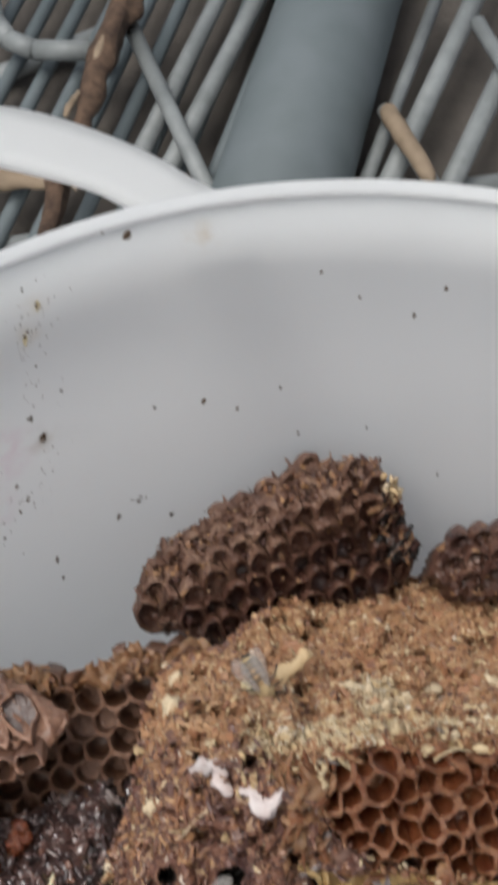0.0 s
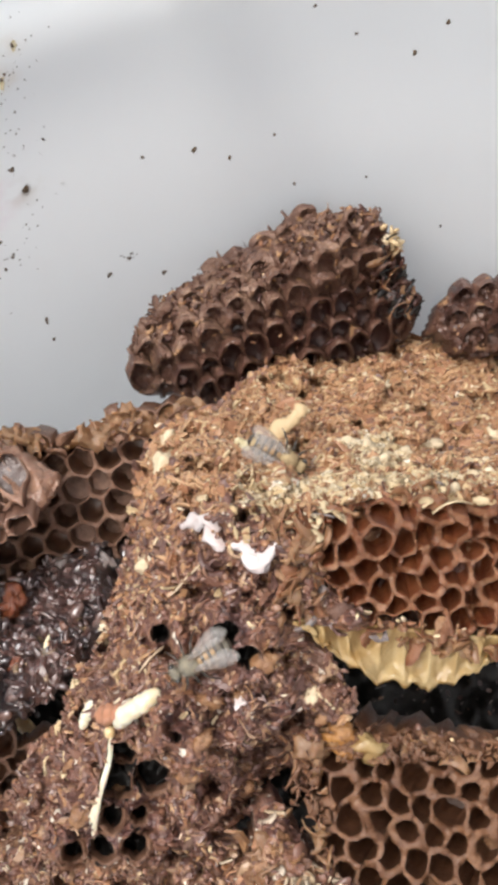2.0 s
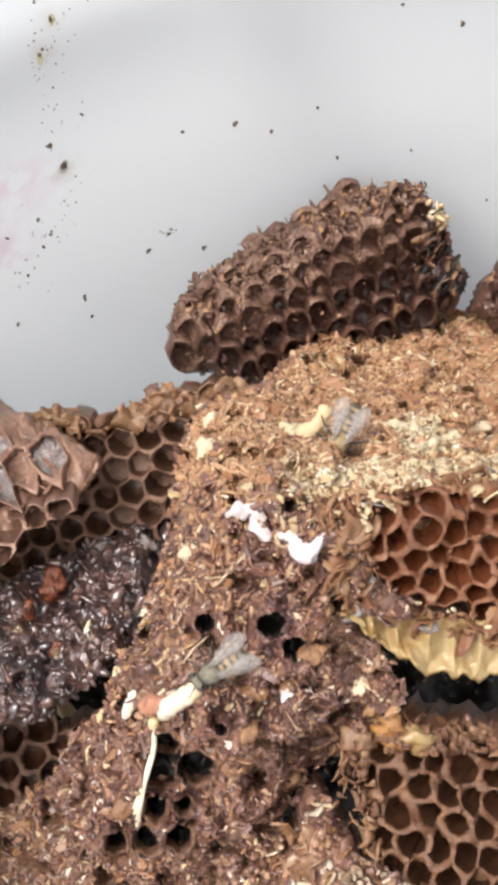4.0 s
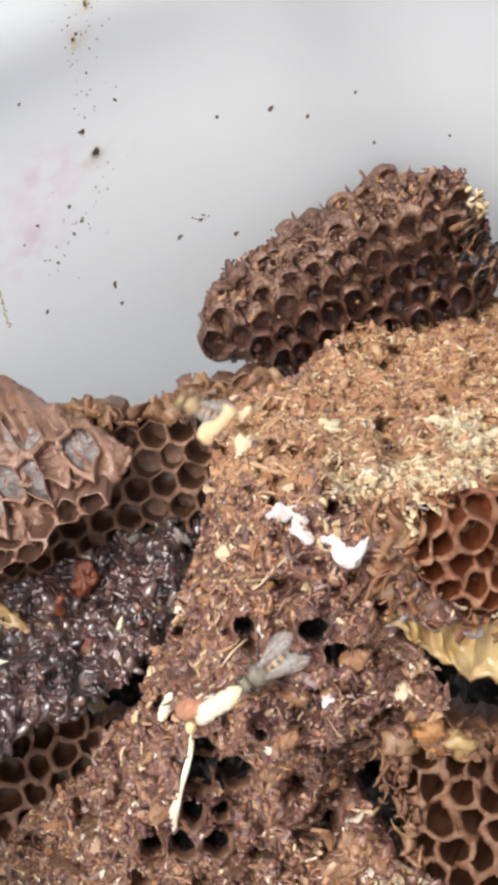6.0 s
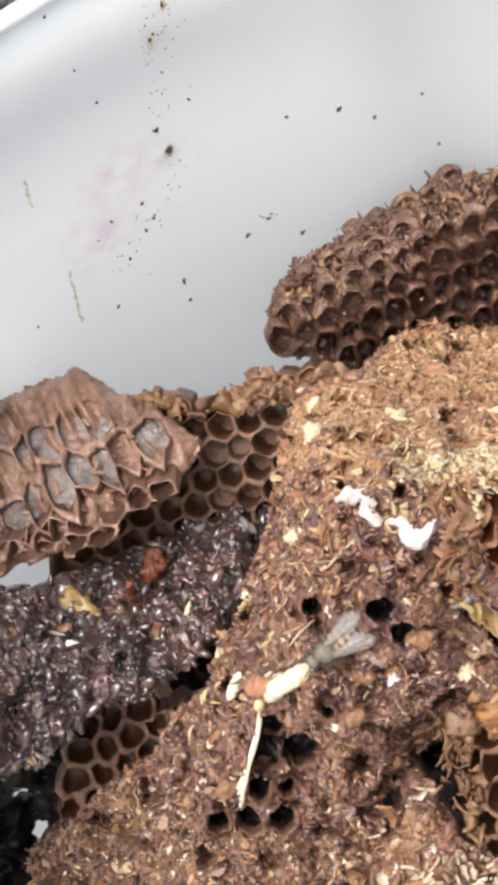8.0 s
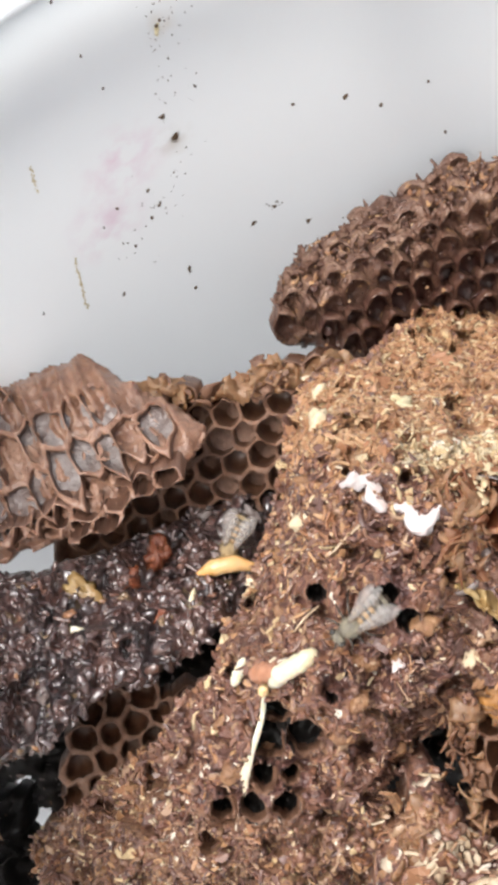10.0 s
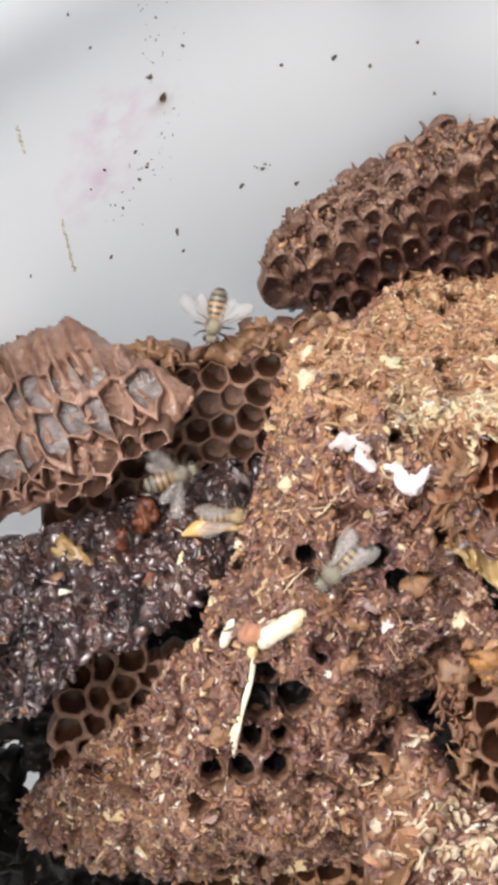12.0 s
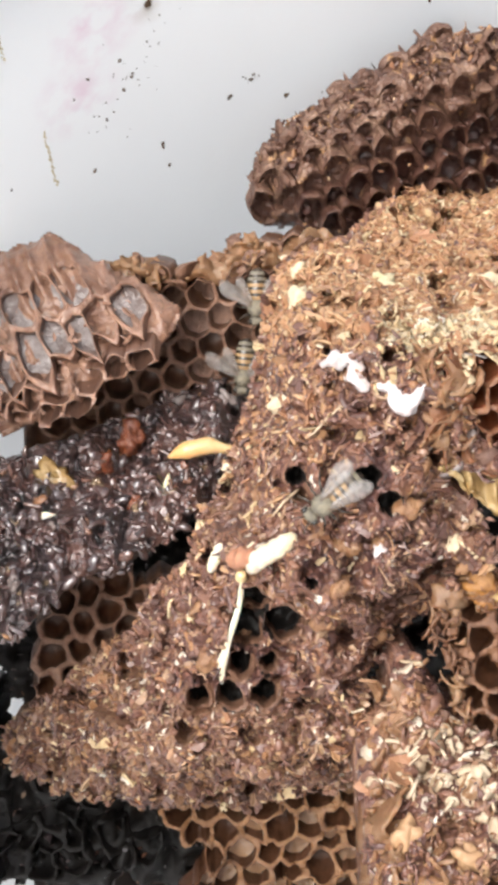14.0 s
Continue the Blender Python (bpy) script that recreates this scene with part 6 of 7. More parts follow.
def build_wet_mass():
    ob = heap_thing("wet_debris", -25, -40, -45, "black glossy mass of honey-soaked comb debris", "comb debris")
    outline = [(-80, -33), (-53.7, -33.9), (-49.3, -31.7), (-42.3, -29.9), (-35.2, -27.1), (-24.4, -22.5), (-15.7, -18.9), (-9.3, -15.8), (-1.4, -15.3), (4.0, -18), (4.0, -24), (-1.0, -34),
               (-6.9, -41.2), (-13.4, -44.3), (-20.3, -50.0), (-27.0, -54.4), (-37.1, -56.1), (-40.1, -59.0), (-43.0, -61.6), (-48.6, -68.1), (-80, -80)]
    w = lambda u, v: smin([-38 - 1.0 * (np.asarray(v, float) + 31) - 0.2 * (np.asarray(u, float) + 27), -14 + 0 * np.asarray(u, float)], 4)
    v, f, h = heap_field(outline, w, 0.4, 16, 111, 2.1, lump=4.5, pits=3.0)
    heap_part("body", v, f, M_MAT_WET, ob, "glossy black honey-soaked crust")
    far = lambda u, v: 1 / (1 + np.exp((u + 0.25 * (v + 40) + 34) / 6))
    grains = pebbles(outline, h, 130, 113, [lambda u, v: 1 + 0 * u, lambda u, v: 0.02 + 0.08 * far(u, v)], (1.6, 5.5), (0.35, 0.7), -0.2, flow=(0.1, 0.8, 0.3), knobby=(0.82, 1.16))
    rimmed = pebbles(outline, h, 350, 115, [lambda u, v: 1 + 0 * u], (1.2, 4.0), (0.3, 0.6), 1.0, edge=10.0, knobby=(0.82, 1.16))
    heap_part("wet_lump_layer", *rimmed[0], M_CHIP_WET, ob, "", True, "stuff")
    heap_part("wet_grain_layer", *grains[0], M_CHIP_WET, ob, "black honey-wet crumbs", True, "stuff")
    heap_part("brown_grain_layer", *grains[1], M_CHIP_BROWN, ob, "", True, "stuff")
    fibres = ribbons(outline, h, 190, 116, [lambda u, v: 1 + 0 * u, lambda u, v: 0.3 + 0 * u, lambda u, v: 0.07 + 0.15 * far(u, v), lambda u, v: 0.05 + 0 * u], (1.8, 4.5), (1.0, 2.6), 0.6, 0.3, 0.5, 0.2, flow=(-0.25, 0.9, 0.3), loose=0.7)
    for (vs, fs), m, nm in zip(fibres, (M_CHIP_WET, M_TAR, M_CHIP_BROWN, M_MEMBRANE), ("wet_shred_layer", "tarry_shred_layer", "brown_shred_layer", "grey_shred_layer")):
        heap_part(nm, vs, fs, m, ob, "honey-soaked shreds of comb", True, "stuff")
    sets = chips(outline, h, 160, 112, [lambda u, v: 1 + 0 * u, lambda u, v: 0.03 + 0.08 * far(u, v)], (1.0, 5.0), (0.25, 0.6), (0.12, 0.4), tilt=1.2, lift=0.5, flow=(0.5, 1.0, 0.2))
    heap_part("wet_crumb_layer", *sets[0], M_CHIP_WET, ob, "", True, "stuff")
    heap_part("tan_crumb_layer", *sets[1], M_CHIP_LIGHT, ob, "", True, "stuff")

    def lump(name, u, v_, a, ln, r, m, label, rough=0.3, flat=0.6, lift=0.5):
        z = float(h(np.array([u]), np.array([v_]))[0])
        v, f = blob((u, v_, z + lift + 0.3 * r), (ln / 2, r, r * flat), a, int(u * 7) % 50, 2.2 * rough)
        heap_part(name, v, f, m, ob, label)

    lump("propolis_lump", -26.6, -28.6, 60, 6, 2.2, M_AMBERBIT, "orange red propolis lump", 0.5)
    lump("propolis_lump", -32.5, -33.0, 80, 5, 1.9, M_AMBERBIT, "dark red propolis lump", 0.5)
    lump("wax_flake", -41.5, -36.5, -30, 8, 2.6, M_WAX, "crumpled olive yellow wax flake", 0.6, 0.4)
    lump("wax_shred", -43.5, -43.0, 8, 5.5, 0.6, M_LARVA, "thin cream wax shred", 0.2, 0.6)
    lump("wax_shred", -18.5, -38.0, 78, 5.5, 0.7, M_LARVA, "thin pale wax shred", 0.2, 0.6)
    lump("wax_shred", -25.3, -41.0, 60, 4.0, 0.8, M_AMBERBIT, "small amber curl", 0.3, 0.6)
    lump("wax_shred", -6.0, -19.5, -50, 5.0, 1.2, M_MEMBRANE, "grey wax shred", 0.3, 0.6)
    lump("wax_shred", -16.5, -20.0, 30, 3.5, 1.1, M_MEMBRANE, "grey wax shred", 0.3, 0.6)
    return h


WET_HEIGHT = build_wet_mass()


def build_deep_combs():
    # added body behind the gaps, black in place of their shade
    ob = heap_thing("dark_gap_fill", -15, -85, -85, "added black body for the shade in the gaps between the chunks", "comb debris")
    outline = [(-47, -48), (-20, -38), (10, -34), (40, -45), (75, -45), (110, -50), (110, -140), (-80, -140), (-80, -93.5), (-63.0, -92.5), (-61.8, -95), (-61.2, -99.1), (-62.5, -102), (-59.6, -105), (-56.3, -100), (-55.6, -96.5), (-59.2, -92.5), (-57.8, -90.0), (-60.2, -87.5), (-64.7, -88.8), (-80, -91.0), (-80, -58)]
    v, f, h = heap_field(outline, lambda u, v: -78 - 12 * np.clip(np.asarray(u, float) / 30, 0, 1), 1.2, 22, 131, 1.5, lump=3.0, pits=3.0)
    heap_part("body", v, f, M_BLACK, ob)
    sets = chips(outline, h, 1500, 132, [lambda u, v: 0 * u + 1, lambda u, v: 0 * u + 0.1], (1.0, 4.0), tilt=1.2, lift=0.5)
    heap_part("dark_crumb_layer", *sets[0], M_CHIP_WET, ob, "", False, "stuff")
    heap_part("brown_crumb_layer", *sets[1], M_CHIP_BROWN, ob, "", False, "stuff")
    ob = heap_thing("sunken_comb", -25, -65, -60, "dim brown comb sunk between the chunks", "honeycomb")
    outline = [(-46.0, -71), (-42, -65), (-34, -61), (-24, -60), (-17, -61), (-20, -66), (-32, -75), (-42, -84), (-47.0, -85)]
    w = lambda u, v: -42 - 0.1 * (np.asarray(v, float) + 65)
    add_cells(honeycomb(outline, 6.4, w, 7.0, 121, 0.20, 20, lean=(-0.1, 0.2), ragged=0.8, jitter=0.24, torn=1.5, shallow=0.0, round_in=0.6, grow=1.5), M_TAN_IN, ob, rim=M_BROWN)
    ob = heap_thing("amber_comb", 5, -115, -38, "amber honeycomb with pollen below the crumb chunk", "honeycomb")
    outline = [(-18.3, -104), (-2.7, -97), (18.8, -92), (30, -88), (32, -131.2), (-13.3, -131.6), (-11.0, -116.8)]
    add_cells(honeycomb(outline, 6.3, lambda u, v: -28 + 0.2 * (np.asarray(v, float) + 110) + 0 * np.asarray(u, float), 8.0, 122, 0.15, 10, lean=(0, 0.3), ragged=2.4, jitter=0.3, shallow=0.5, round_in=0.6, torn=3.0), M_TAN_IN, ob, M_LEAF, "amber cell filling", rim=M_AMBER)
    # this comb lies deep; its near black colour holds the shade there
    ob = heap_thing("deep_black_comb", -40, -120, -55, "comb deep in the heap, its shade painted near black", "honeycomb")
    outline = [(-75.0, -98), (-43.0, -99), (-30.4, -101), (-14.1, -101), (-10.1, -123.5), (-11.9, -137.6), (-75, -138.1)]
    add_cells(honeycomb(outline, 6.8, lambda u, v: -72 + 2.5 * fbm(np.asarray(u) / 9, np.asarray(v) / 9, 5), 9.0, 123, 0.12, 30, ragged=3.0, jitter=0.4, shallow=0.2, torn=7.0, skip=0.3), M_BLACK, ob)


build_deep_combs()


# ---- small things on the heap ----
def heap_worm(name, path, radii, mat, label, category, seed=0, lumps=0.08, flat=1.0, grooves=0, group=""):
    mid = path[len(path) // 2]
    v, f = worm(path, radii, seed, 14, lumps, flat, 28, grooves)
    v = v - np.array(mid)
    ob = mesh_object(name, v, f, mat)
    ob.matrix_world = HEAP @ Matrix.Translation(Vector(mid) * 0.001)
    return tagged(ob, label, category, group)


def on_main(u, v, lift=0.0):
    return (u, v, float(MAIN_HEIGHT(np.array([u]), np.array([v]))[0]) + lift)


def on_wet(u, v, lift=0.0):
    return (u, v, float(WET_HEIGHT(np.array([u]), np.array([v]))[0]) + lift)


def rest(path, lift):
    """The same path laid on the crumbs: smoothed, clear of the bumps."""
    out = []
    for u, v in path:
        du, dv = np.meshgrid((-1.5, 0, 1.5), (-1.5, 0, 1.5))
        out.append(float(np.percentile(MAIN_HEIGHT(u + du.ravel(), v + dv.ravel()), 75)))
    out = np.array(out)
    sm = np.convolve(np.pad(out, 1, "edge"), (0.25, 0.5, 0.25), "valid")
    return [(u, v, float(max(a, m)) + lift) for (u, v), a, m in zip(path, out, sm)]


def build_small_things():
    heap_worm("bee_pupa", rest([(-1.0, -48.4), (0.5, -45.8), (3.9, -43.4), (7.2, -40.8)], 1.4), [1.2, 1.9, 2.0, 1.5], M_LARVA, "soft white bee pupa lying on the crumbs", "pupa", 3, 0.12, 0.85, 6)
    heap_worm("wax_strip", rest([(-2.3, -50.6), (-2.6, -55.5), (-4.6, -62.2), (-5.8, -66.8), (-5.8, -71.2)], 0.9), [0.5, 0.6, 0.6, 1.0, 0.4], M_LARVA, "long pale yellow strip of larval skin", "larva", 4, 0.25, 0.6)
    heap_worm("propolis_bead", rest([(-2.6, -50.6), (-2.4, -49.6), (-2.2, -48.8)], 1.2), [0.9, 1.1, 0.8], M_HONEYBIT, "small glossy orange bead", "propolis", 5)
    heap_worm("wax_lump", rest([(-4.6, -47.0), (-2.0, -46.0), (0.6, -45.0)], 0.8), [1.6, 2.0, 1.6], M_PEACH, "peach coloured wax lump beside the pupa", "wax lump", 6, 0.2)
    heap_worm("bee_pupa", rest([(-8.4, -50.4), (-7.2, -47.4), (-6.0, -44.6)], 1.0), [0.9, 1.2, 0.9], M_LARVA, "small curled cream pupa at the crumb edge", "pupa", 7, 0.15, 0.8, 5)
    for k, pts in enumerate(([(11.0, -10.9), (13.6, -10.0), (15.9, -9.6), (17.2, -12.4), (18.9, -15.2)], [(19.9, -14.3), (22.4, -13.9), (23.7, -16.3), (25.2, -17.5), (26.8, -16.5), (28.4, -13.5)])):
        heap_worm("white_wax", rest(pts, 0.7), [0.6, 1.0, 1.0, 1.3, 0.8, 0.7][: len(pts)], M_WHITE, "smear of chalky white wax on the crumbs", "wax", 11 + k, 0.9, 0.45)
    lumps = [(7.9, 1.2, 2.2, 80, "pale"), (8.7, 7.3, 1.7, 60, "pale"), (4.4, -18.4, 2.0, 20, "pale"), (78.1, 7.1, 1.9, -30, "pale"), (63.9, 5.3, 1.8, 10, "pale"), (35.6, -42.7, 1.4, 70, "pale"), (37.8, -46.9, 1.7, 60, "tan"),
             (22.2, -43.6, 1.4, 20, "white"), (28.6, -28.1, 1.8, 80, "tan"), (16.6, -43.0, 2.2, 10, "tan"), (12.9, -57.5, 2.4, 0, "tan"), (14.9, -50.0, 2.0, 60, "tan"), (26.2, -35.5, 2.4, 30, "tan"), (22.4, -42.0, 2.0, 50, "tan"),
             (45.2, 5.3, 2.0, 0, "pale"), (49.1, 4.0, 2.2, 90, "pale"), (53.4, 6.1, 2.0, 45, "pale"), (50.0, 1.0, 1.8, 20, "pale"), (56.0, 3.1, 1.7, 20, "pale"), (-10.0, -57.8, 2.0, 20, "tan"), (-8.3, -66.4, 2.3, 40, "tan"), (-1.6, -63.5, 1.8, 60, "tan"), (24.0, 4.6, 2.3, 10, "grey")]
    for k, (u, v, r, a, kind) in enumerate(lumps):
        z = on_main(u, v)[2] + (0.5 if kind != "tan" else 0.1)
        mat = {"pale": M_CHIP_PALE, "tan": M_AMBER, "white": M_WHITE, "grey": M_STAIN}[kind]
        label = {"pale": "pale cream lump of old wax", "tan": "tan rounded lump of wax", "white": "small white wax lump", "grey": "greyish tan flat wax lump"}[kind]
        vs, fs = blob((0, 0, 0), (r * 1.15, r * 0.8, r * 0.6), a, 20 + k, 0.75 if kind != "tan" else 0.4)
        ob = mesh_object("wax_lump", vs, fs, mat)
        ob.matrix_world = HEAP @ Matrix.Translation(Vector((u, v, z)) * 0.001)
        tagged(ob, label, "wax lump", "wax lumps on the crumb chunk")
    heap_worm("silk_thread", [*rest([(3.0, -38.5), (5.5, -35.5), (8.0, -33.6)], 0.6)], [0.15, 0.28, 0.18], M_SHRED, "torn grey silk thread across a hole", "silk", 41, 0.3)
    heap_worm("silk_thread", [*rest([(9.5, -23.5), (12.5, -20.0), (15.5, -17.0)], 0.5)], [0.15, 0.3, 0.18], M_SHRED, "torn grey silk thread on the crumbs", "silk", 42, 0.3)


build_small_things()


# the pupa that a bee drags along: a mesh about its own middle
vs, fs = worm([(-8.0, -1.4, 0.4), (-4.1, 0.0, 0.6), (0.8, 0.8, 0.6), (4.5, -0.2, 0.2), (7.9, -0.8, -0.2)], [0.5, 1.9, 1.9, 1.1, 0.8], 8, 14, 0.08, 0.8, 28)
LUMP_V, LUMP_F = worm([(-4.6, -0.8, 0), (-1.8, 0.2, 0.3), (1.4, 0.0, 0.3), (4.8, 0.9, 0)], [1.6, 1.8, 1.2, 1.5], 9, 14, 0.4, 0.5, 26)
DRAGGED = tagged(mesh_object("wax_chunk", LUMP_V, LUMP_F, M_CHIP_PALE), "pale cream wax chunk dragged off by a bee", "wax chunk")
PUPA = tagged(mesh_object("orange_pupa", vs, fs, M_HONEYBIT), "glossy orange and cream pupa dragged by a bee", "pupa")


# ---- bees ----
def ball(name, c, r, mat, parent, hairs=0, seed=0, squash=None):
    bm = bmesh.new()
    bmesh.ops.create_uvsphere(bm, u_segments=20, v_segments=12, radius=1.0)
    for v in bm.verts:
        x, y, z = v.co
        k = squash(x, y, z) if squash else 1.0
        v.co = (c[0] + r[0] * x, c[1] + r[1] * y * k, c[2] + r[2] * z * k)
    g = random.Random(seed)
    for _ in range(hairs):
        d = Vector((g.gauss(0, 1), g.gauss(0, 1), g.gauss(0, 1))).normalized()
        p = Vector((c[0] + r[0] * d.x, c[1] + r[1] * d.y, c[2] + r[2] * d.z))
        t = (p + d * g.uniform(0.35, 0.75)) + Vector((-0.2, 0, 0))
        a = d.cross(Vector((0.3, 0.5, 0.8))).normalized() * 0.05
        b = d.cross(a).normalized() * 0.05
        q = [bm.verts.new(p + a), bm.verts.new(p - a * 0.5 + b), bm.verts.new(p - a * 0.5 - b), bm.verts.new(t)]
        for i, j in ((0, 1), (1, 2), (2, 0)):
            bm.faces.new((q[i], q[j], q[3]))
    bmesh.ops.scale(bm, vec=(0.001,) * 3, verts=bm.verts)
    return bm_object(name, bm, mat, parent)


def limb(name, pts, r, mat, parent):
    path = np.array(pts, float)
    verts, faces = [], []
    sides = 6
    for k, p in enumerate(path):
        d = path[min(k + 1, len(path) - 1)] - path[max(k - 1, 0)]
        d = d / np.linalg.norm(d)
        a = np.cross(d, (0.3, 0.2, 0.93))
        a /= np.linalg.norm(a)
        b = np.cross(d, a)
        rr = r * (1 - 0.55 * k / (len(path) - 1))
        verts += [p + rr * (math.cos(q * math.pi / 3) * a + math.sin(q * math.pi / 3) * b) for q in range(sides)]
    for k in range(len(path) - 1):
        faces += [(k * sides + q, k * sides + (q + 1) % sides, (k + 1) * sides + (q + 1) % sides, (k + 1) * sides + q) for q in range(sides)]
    faces += [tuple(range(sides))[::-1], tuple((len(path) - 1) * sides + q for q in range(sides))]
    return mesh_object(name, verts, faces, mat, parent)


def honey_bee(spread, label, fur=None):
    """A worker bee, head along +x, about 13 mm long; spread: the angle of the wings from the body."""
    bee = tagged(new("honey_bee"), label, "bee", "bees on the comb heap")
    bee.empty_display_size = 0.004
    fur = fur or M_FUR
    ball("thorax", (0, 0, 0), (2.1, 1.9, 1.8), fur, bee, 260, 1)
    head = ball("head", (2.9, 0, -0.4), (1.0, 1.75, 1.4), fur, bee, 90, 2)
    for s in (-1, 1):
        ball("eye", (3.0, 1.35 * s, -0.2), (0.7, 0.55, 1.15), M_EYE, head)
        limb("antenna", [(3.6, 0.5 * s, 0.1), (4.3, 0.9 * s, 0.9), (5.0, 1.3 * s, 0.6), (5.8, 1.7 * s, -0.1)], 0.14, M_CHITIN, head)
    limb("proboscis", [(3.4, 0, -1.2), (3.9, 0, -2.0), (4.2, 0, -2.8)], 0.22, M_BAND, head)
    # abdomen: overlapping rings, dark and amber by turns
    edges = [-1.7, -3.1, -4.5, -5.9, -7.2, -8.6]
    radius = lambda x: 2.15 * math.sqrt(max(0.0, 1 - ((x + 4.6) / 4.35) ** 2)) + 0.05
    abdomen = tagged(new("abdomen"))
    abdomen.parent = bee
    for k in range(5):
        for x0, x1, mat, nm, grow in ((edges[k], edges[k] + 0.55 * (edges[k + 1] - edges[k]), M_BAND if k < 3 else fur, "amber_band", 0.06), (edges[k] + 0.5 * (edges[k + 1] - edges[k]), edges[k + 1] - 0.12, M_CHITIN, "dark_band", 0.0)):
            xs = np.linspace(x0, x1, 5)
            verts, faces = [], []
            for x in xs:
                r = radius(x) + grow
                verts += [(x, r * math.cos(q * math.pi / 9), -0.35 - 0.06 * (x + 1.7) * -1 + 0.88 * r * math.sin(q * math.pi / 9)) for q in range(18)]
            for a in range(4):
                faces += [(a * 18 + q, a * 18 + (q + 1) % 18, (a + 1) * 18 + (q + 1) % 18, (a + 1) * 18 + q) for q in range(18)]
            faces += [tuple(range(18))[::-1], tuple(72 + q for q in range(18))]
            mesh_object(nm, verts, faces, mat, abdomen)
    # wings: thin plates with a vein along the front edge
    for s in (-1, 1):
        for ln, wd, ang, root, lift in ((8.8, 3.3, spread, (-0.3, 1.1 * s, 1.35), 0.10), (6.4, 2.4, spread * 0.62 - 3, (-1.0, 0.9 * s, 1.15), 0.0)):
            n = 14
            verts, faces = [], []
            ca, sa = math.cos(radians(180 - ang)), math.sin(radians(180 - ang)) * s
            for k in range(n):
                t = k / (n - 1)
                for e, off in enumerate((0.0, 0.5, 1.0)):
                    wid = wd * min(1.0, 0.16 + 1.35 * t) * math.sqrt(max(0.02, 1 - max(0.0, (t - 0.68) / 0.325) ** 2))
                    x, y = ln * t, (0.35 - off) * wid
                    z = lift + 0.12 * t * ln / 4 + 0.10 * math.sin(9 * t + off * 5)
                    verts.append((root[0] + x * ca + y * sa * 1.0, root[1] + x * sa - y * ca * 1.0 * s * s, root[2] + z))
            for k in range(n - 1):
                for e in range(2):
                    p = k * 3 + e
                    faces.append((p, p + 3, p + 4, p + 1))
            wing = mesh_object("wing", verts, faces, M_WING, bee, "clear veined wing")
            sol = wing.modifiers.new("thick", "SOLIDIFY")
            sol.thickness = 0.00004
            limb("vein", [verts[k * 3] for k in range(0, n, 2)], 0.10, M_VEIN, wing)
            limb("vein", [verts[k * 3 + 1] for k in range(0, n - 2, 2)], 0.07, M_VEIN, wing)
    for s in (-1, 1):
        for x, reach, back in ((1.2, 2.6, 1.6), (0.0, 3.2, -0.4), (-1.1, 3.6, -2.8)):
            limb("leg", [(x, 1.1 * s, -1.2), (x + 0.3 * back, (1.1 + 0.6 * reach) * s, -0.6), (x + 0.7 * back, (0.9 + reach) * s, -2.4), (x + back, (1.0 + 1.15 * reach) * s, -3.6)], 0.28, M_CHITIN, bee)
    return bee


def heap_pose(u, v, w, heading, tilt=0.0):
    """A bee's pose on the heap: heading counter-clockwise from +u in the heap's plane."""
    return HEAP @ Matrix.Translation(Vector((u, v, w)) * 0.001) @ Matrix.Rotation(radians(heading), 4, "Z") @ Matrix.Rotation(radians(tilt), 4, "Y")


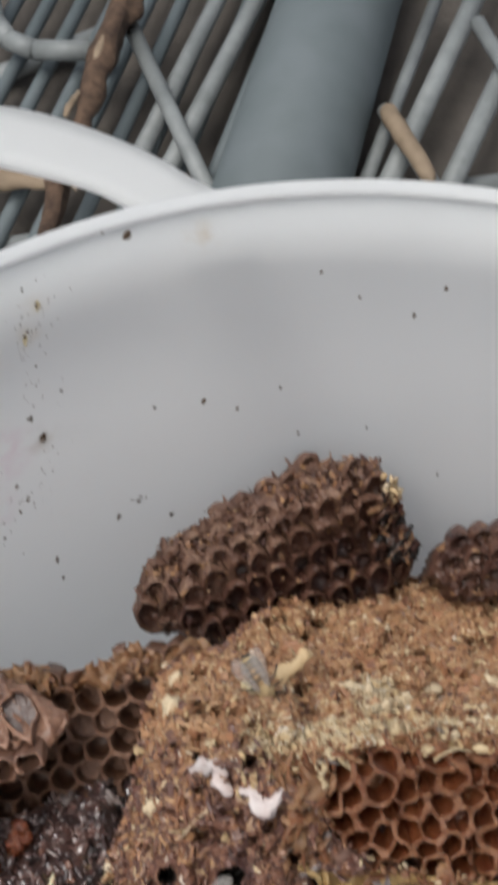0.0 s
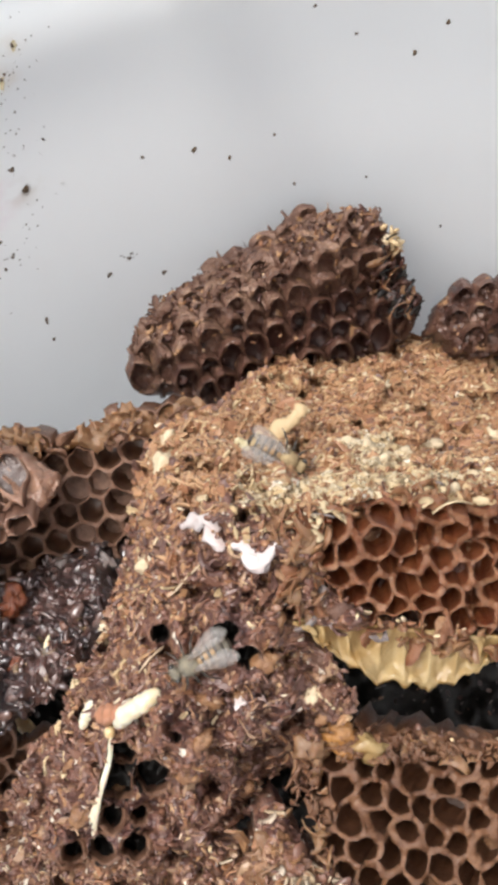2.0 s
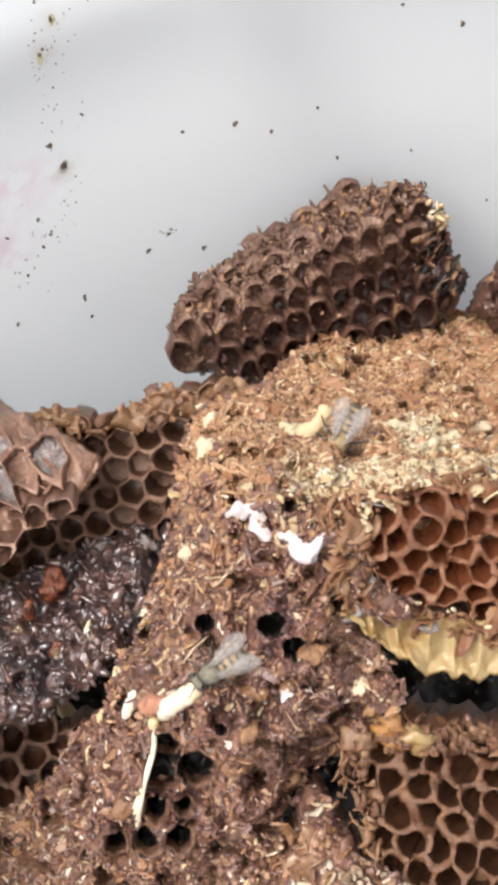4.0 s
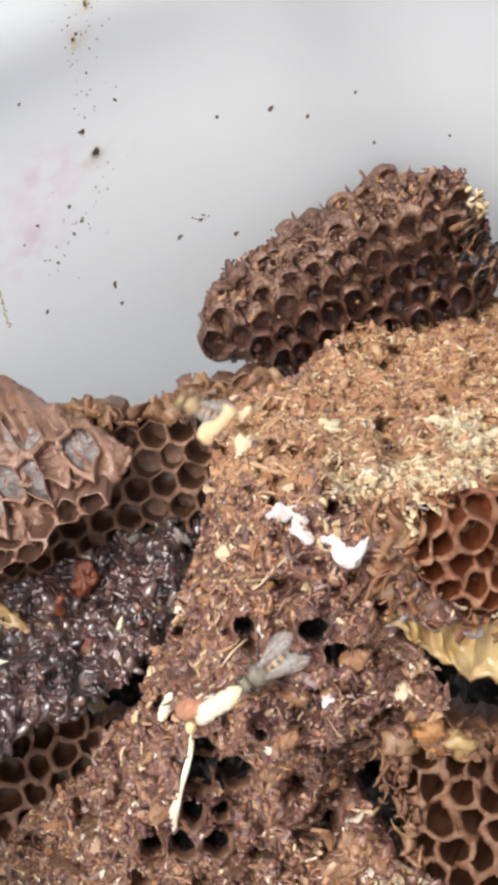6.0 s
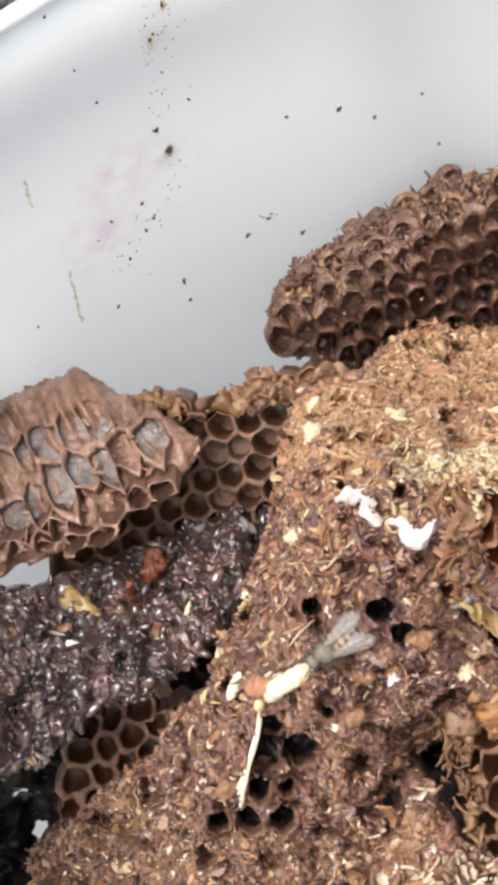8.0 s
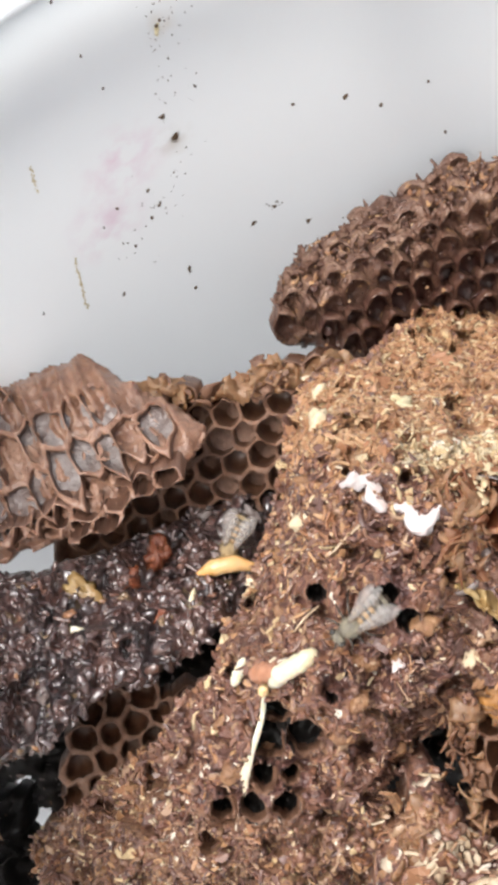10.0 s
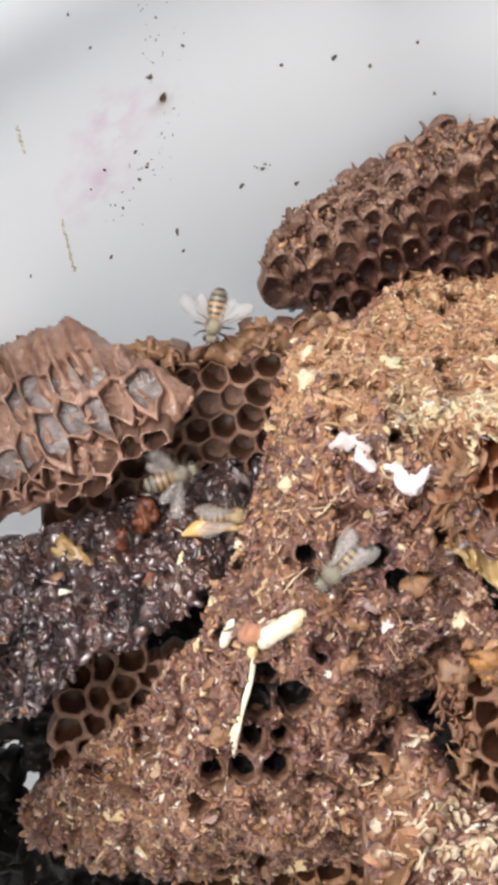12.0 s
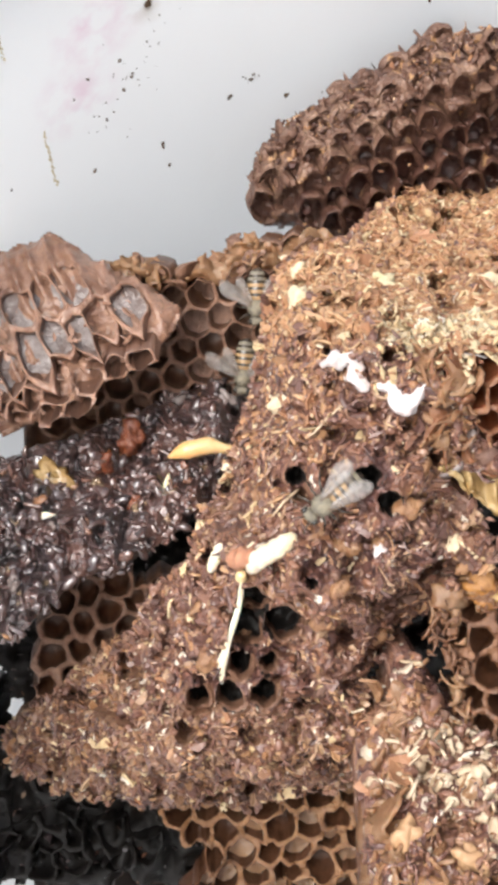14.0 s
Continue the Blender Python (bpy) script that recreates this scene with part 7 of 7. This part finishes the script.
BEES = {
    "sipping": honey_bee(10, "grey brown honey bee with folded wings sipping at the pupa"),
    "dragging": honey_bee(9, "amber banded honey bee that drags an orange pupa", M_FUR_TAN),
    "edge": honey_bee(52, "honey bee with spread wings at the back comb"),
    "creeping": honey_bee(60, "honey bee creeping out from under the torn comb"),
}
BEE_ROWS = {
    "sipping": [
        (0.0, 14.2, -37.8, 34.6, 222, 0),
        (0.3, 14.2, -37.8, 34.6, 222, 0), (0.5, 12.6, -36.7, 34.2, 222, 0), (1.0, 12.7, -35.6, 34.5, 222, 0), (1.5, 12.4, -35.8, 34.3, 220, 0),
        (2.0, 12.6, -35.9, 34.3, 208, 0), (2.5, 10.7, -36.9, 33.0, 203, 0), (3.0, 8.2, -39.3, 30.8, 197, 0), (3.2, 8.5, -38.6, 31.2, 200, 0),
        (5.3, 8.0, -39.8, 30.6, 215, 0), (5.5, 9.5, -38.6, 32.0, 215, 0), (6.5, 9.7, -38.1, 32.1, 215, 0), (7.5, 9.5, -38.1, 32.0, 214, 0),
        (8.5, 9.8, -38.0, 32.3, 214, 0), (10.8, 14.0, -34.3, 35.3, 232, 0), (11.0, 12.2, -33.8, 34.4, 236, 0), (11.2, 12.1, -32.5, 34.5, 215, 0),
        (11.5, 11.5, -33.3, 33.9, 226, 0), (12.0, 11.8, -33.3, 34.2, 225, 0), (12.5, 10.5, -34.9, 33.0, 224, 0), (13.0, 10.8, -35.2, 33.2, 224, 0),
        (13.5, 11.1, -33.8, 33.6, 228, 0), (14.0, 11.6, -35.0, 33.9, 220, 0),
    ],
    "dragging": [
        (0.0, 27.0, 4.6, 4.9, 300, 0), (0.5, 27.5, 1.8, 13.2, 300, 0), (1.0, 29.8, 1.5, 13.9, 300, 0), (1.5, 29.9, 1.0, 15.4, 315, 0),
        (2.0, 32.1, 1.7, 12.8, 330, 0), (2.5, 32.5, 0.6, 16.1, 320, 0), (3.0, 33.1, 0.1, 17.7, 268, 0), (3.2, 34.2, 1.7, 12.7, 265, 0),
        (5.3, 7.7, 0.1, 1.0, 200, 0), (5.5, -7.0, -2.1, -36.1, 215, 0), (5.7, -2.6, -6.3, -16.0, 200, 0), (5.9, 0.2, 14.6, -30.3, 100, 0),
        (6.1, -5.2, 0.5, -31.2, 210, 0), (6.3, 1.6, -3.3, -4.0, 190, 0), (6.5, -18.5, -5.7, -27.4, 230, 0), (6.6, -48.0, -22.0, 5.0, 230, 0), (6.7, -88.0, -50.0, 0.0, 240, 0), (6.9, -75.0, -76.0, -60.0, 260, 0),
        (7.1, -18.2, -55.0, -44.0, 300, 0), (7.5, -24.0, -50.0, -54.0, 280, 0), (8.0, -22.0, -46.0, -56.0, 250, 0), (8.3, -4.0, -22.9, -45.6, 190, 0),
        (8.5, -6.3, -25.2, -43.0, 185, 0), (8.7, -7.9, -24.9, -42.9, 190, 0), (10.8, -14.4, -28.9, -34.5, 262, 0), (11.0, -15.8, -29.1, -34.5, 262, 0),
        (11.2, -12.7, -27.4, -35.0, 285, 0), (11.4, -11.2, -28.1, -35.5, 340, 0), (11.6, -7.8, -27.6, -34.0, 0, 0), (12.0, -6.2, -27.6, -33.5, 5, 0),
        (12.5, -3.9, -29.5, -33.0, 0, 0), (12.8, -3.7, -29.1, -33.0, 5, 0), (13.0, -2.7, -22.7, -39.1, 60, 0), (13.2, 5.0, -1.4, -14.0, 60, 0),
        (13.4, 80.0, 60.0, 40.0, 60, 0), (13.6, 110.0, 75.0, 40.0, 60, 0),
    ],
    "edge": [
        (10.4, 5.0, 6.0, -80.0, 150, 0), (10.9, 4.0, 16.0, -68.0, 150, 0), (11.2, 1.5, 17.5, -57.0, 165, 0), (11.4, 0.1, 15.5, -50.5, 170, 0), (11.6, -5.2, 15.1, -43.1, 160, 0),
        (11.8, -9.6, 15.5, -42.0, 190, 0), (12.0, -11.9, 14.4, -42.4, 260, 0), (12.2, -9.4, 11.1, -43.5, 300, 0), (12.5, -2.2, 7.7, -44.7, 310, 0),
        (12.8, 1.6, 5.2, -45.6, 280, 0), (13.0, 1.8, 2.9, -45.4, 275, 0), (13.5, -2.3, 2.0, -45.7, 268, 0), (14.0, 0.5, 0.4, -46.2, 270, 0),
    ],
    "creeping": [
        (10.6, -41.0, -14.0, -54.0, 10, 0), (11.1, -35.4, -26.5, -52.0, 0, 0), (11.3, -33.7, -24.3, -47.0, 10, 0), (11.5, -29.6, -21.4, -42.0, 10, 0), (11.7, -29.4, -22.4, -42.0, 15, 0),
        (12.0, -18.5, -18.4, -32.3, 20, 0), (12.2, -15.1, -18.3, -33.1, 20, 0), (12.5, -10.7, -14.4, -48.4, 10, 0), (12.8, -5.2, -9.2, -48.6, 330, 0),
        (13.0, -4.7, -8.9, -49.5, 300, 0), (13.5, -5.1, -12.5, -51.8, 270, 0), (14.0, -2.4, -15.0, -52.6, 265, 0),
    ],
}

DRAGGED_ROWS = [
    (0.0, 33.9, 10.2, -10.0, 38), (2.5, 33.9, 10.2, -10.0, 38), (3.2, 31.0, 6.0, 4.0, 50), (5.3, 11.7, 2.1, -2.0, 35), (5.5, 3.9, -1.6, -4.0, 35),
    (5.7, 5.4, -1.3, -4.0, 35), (5.9, 3.2, 8.6, -8.0, 50), (6.1, 2.8, 1.5, -6.0, 30), (6.3, 4.6, 0.7, -6.0, 60),
    (6.5, -24.5, -11.7, -22.0, 20), (6.6, -54.0, -28.0, 2.0, 10), (6.7, -95.0, -56.0, -5.0, 0), (7.1, -98.0, -60.0, -12.0, 330),
    (14.0, -98.0, -60.0, -12.0, 330),
]
PUPA_ROWS = [
    (0.0, -24.0, -62.0, -62.0, 300), (8.0, -24.0, -62.0, -62.0, 300), (8.3, -1.0, -25.9, -49.6, 330), (8.7, -3.9, -26.9, -43.9, 350),
    (10.8, -10.5, -30.0, -34.4, 4), (14.0, -10.5, -30.0, -34.4, 4),
]


def motions():
    walk(DRAGGED, [(t, heap_pose(*p)) for t, *p in DRAGGED_ROWS])
    walk(PUPA, [(t, heap_pose(*p)) for t, *p in PUPA_ROWS])
    for name, rows in BEE_ROWS.items():
        keys = [(t, heap_pose(*p)) for t, *p in rows]
        if keys[0][0] > 0:
            keys.insert(0, (0.0, keys[0][1]))
        if keys[-1][0] < 14:
            keys.append((14.0, keys[-1][1]))
        walk(BEES[name], keys)


motions()
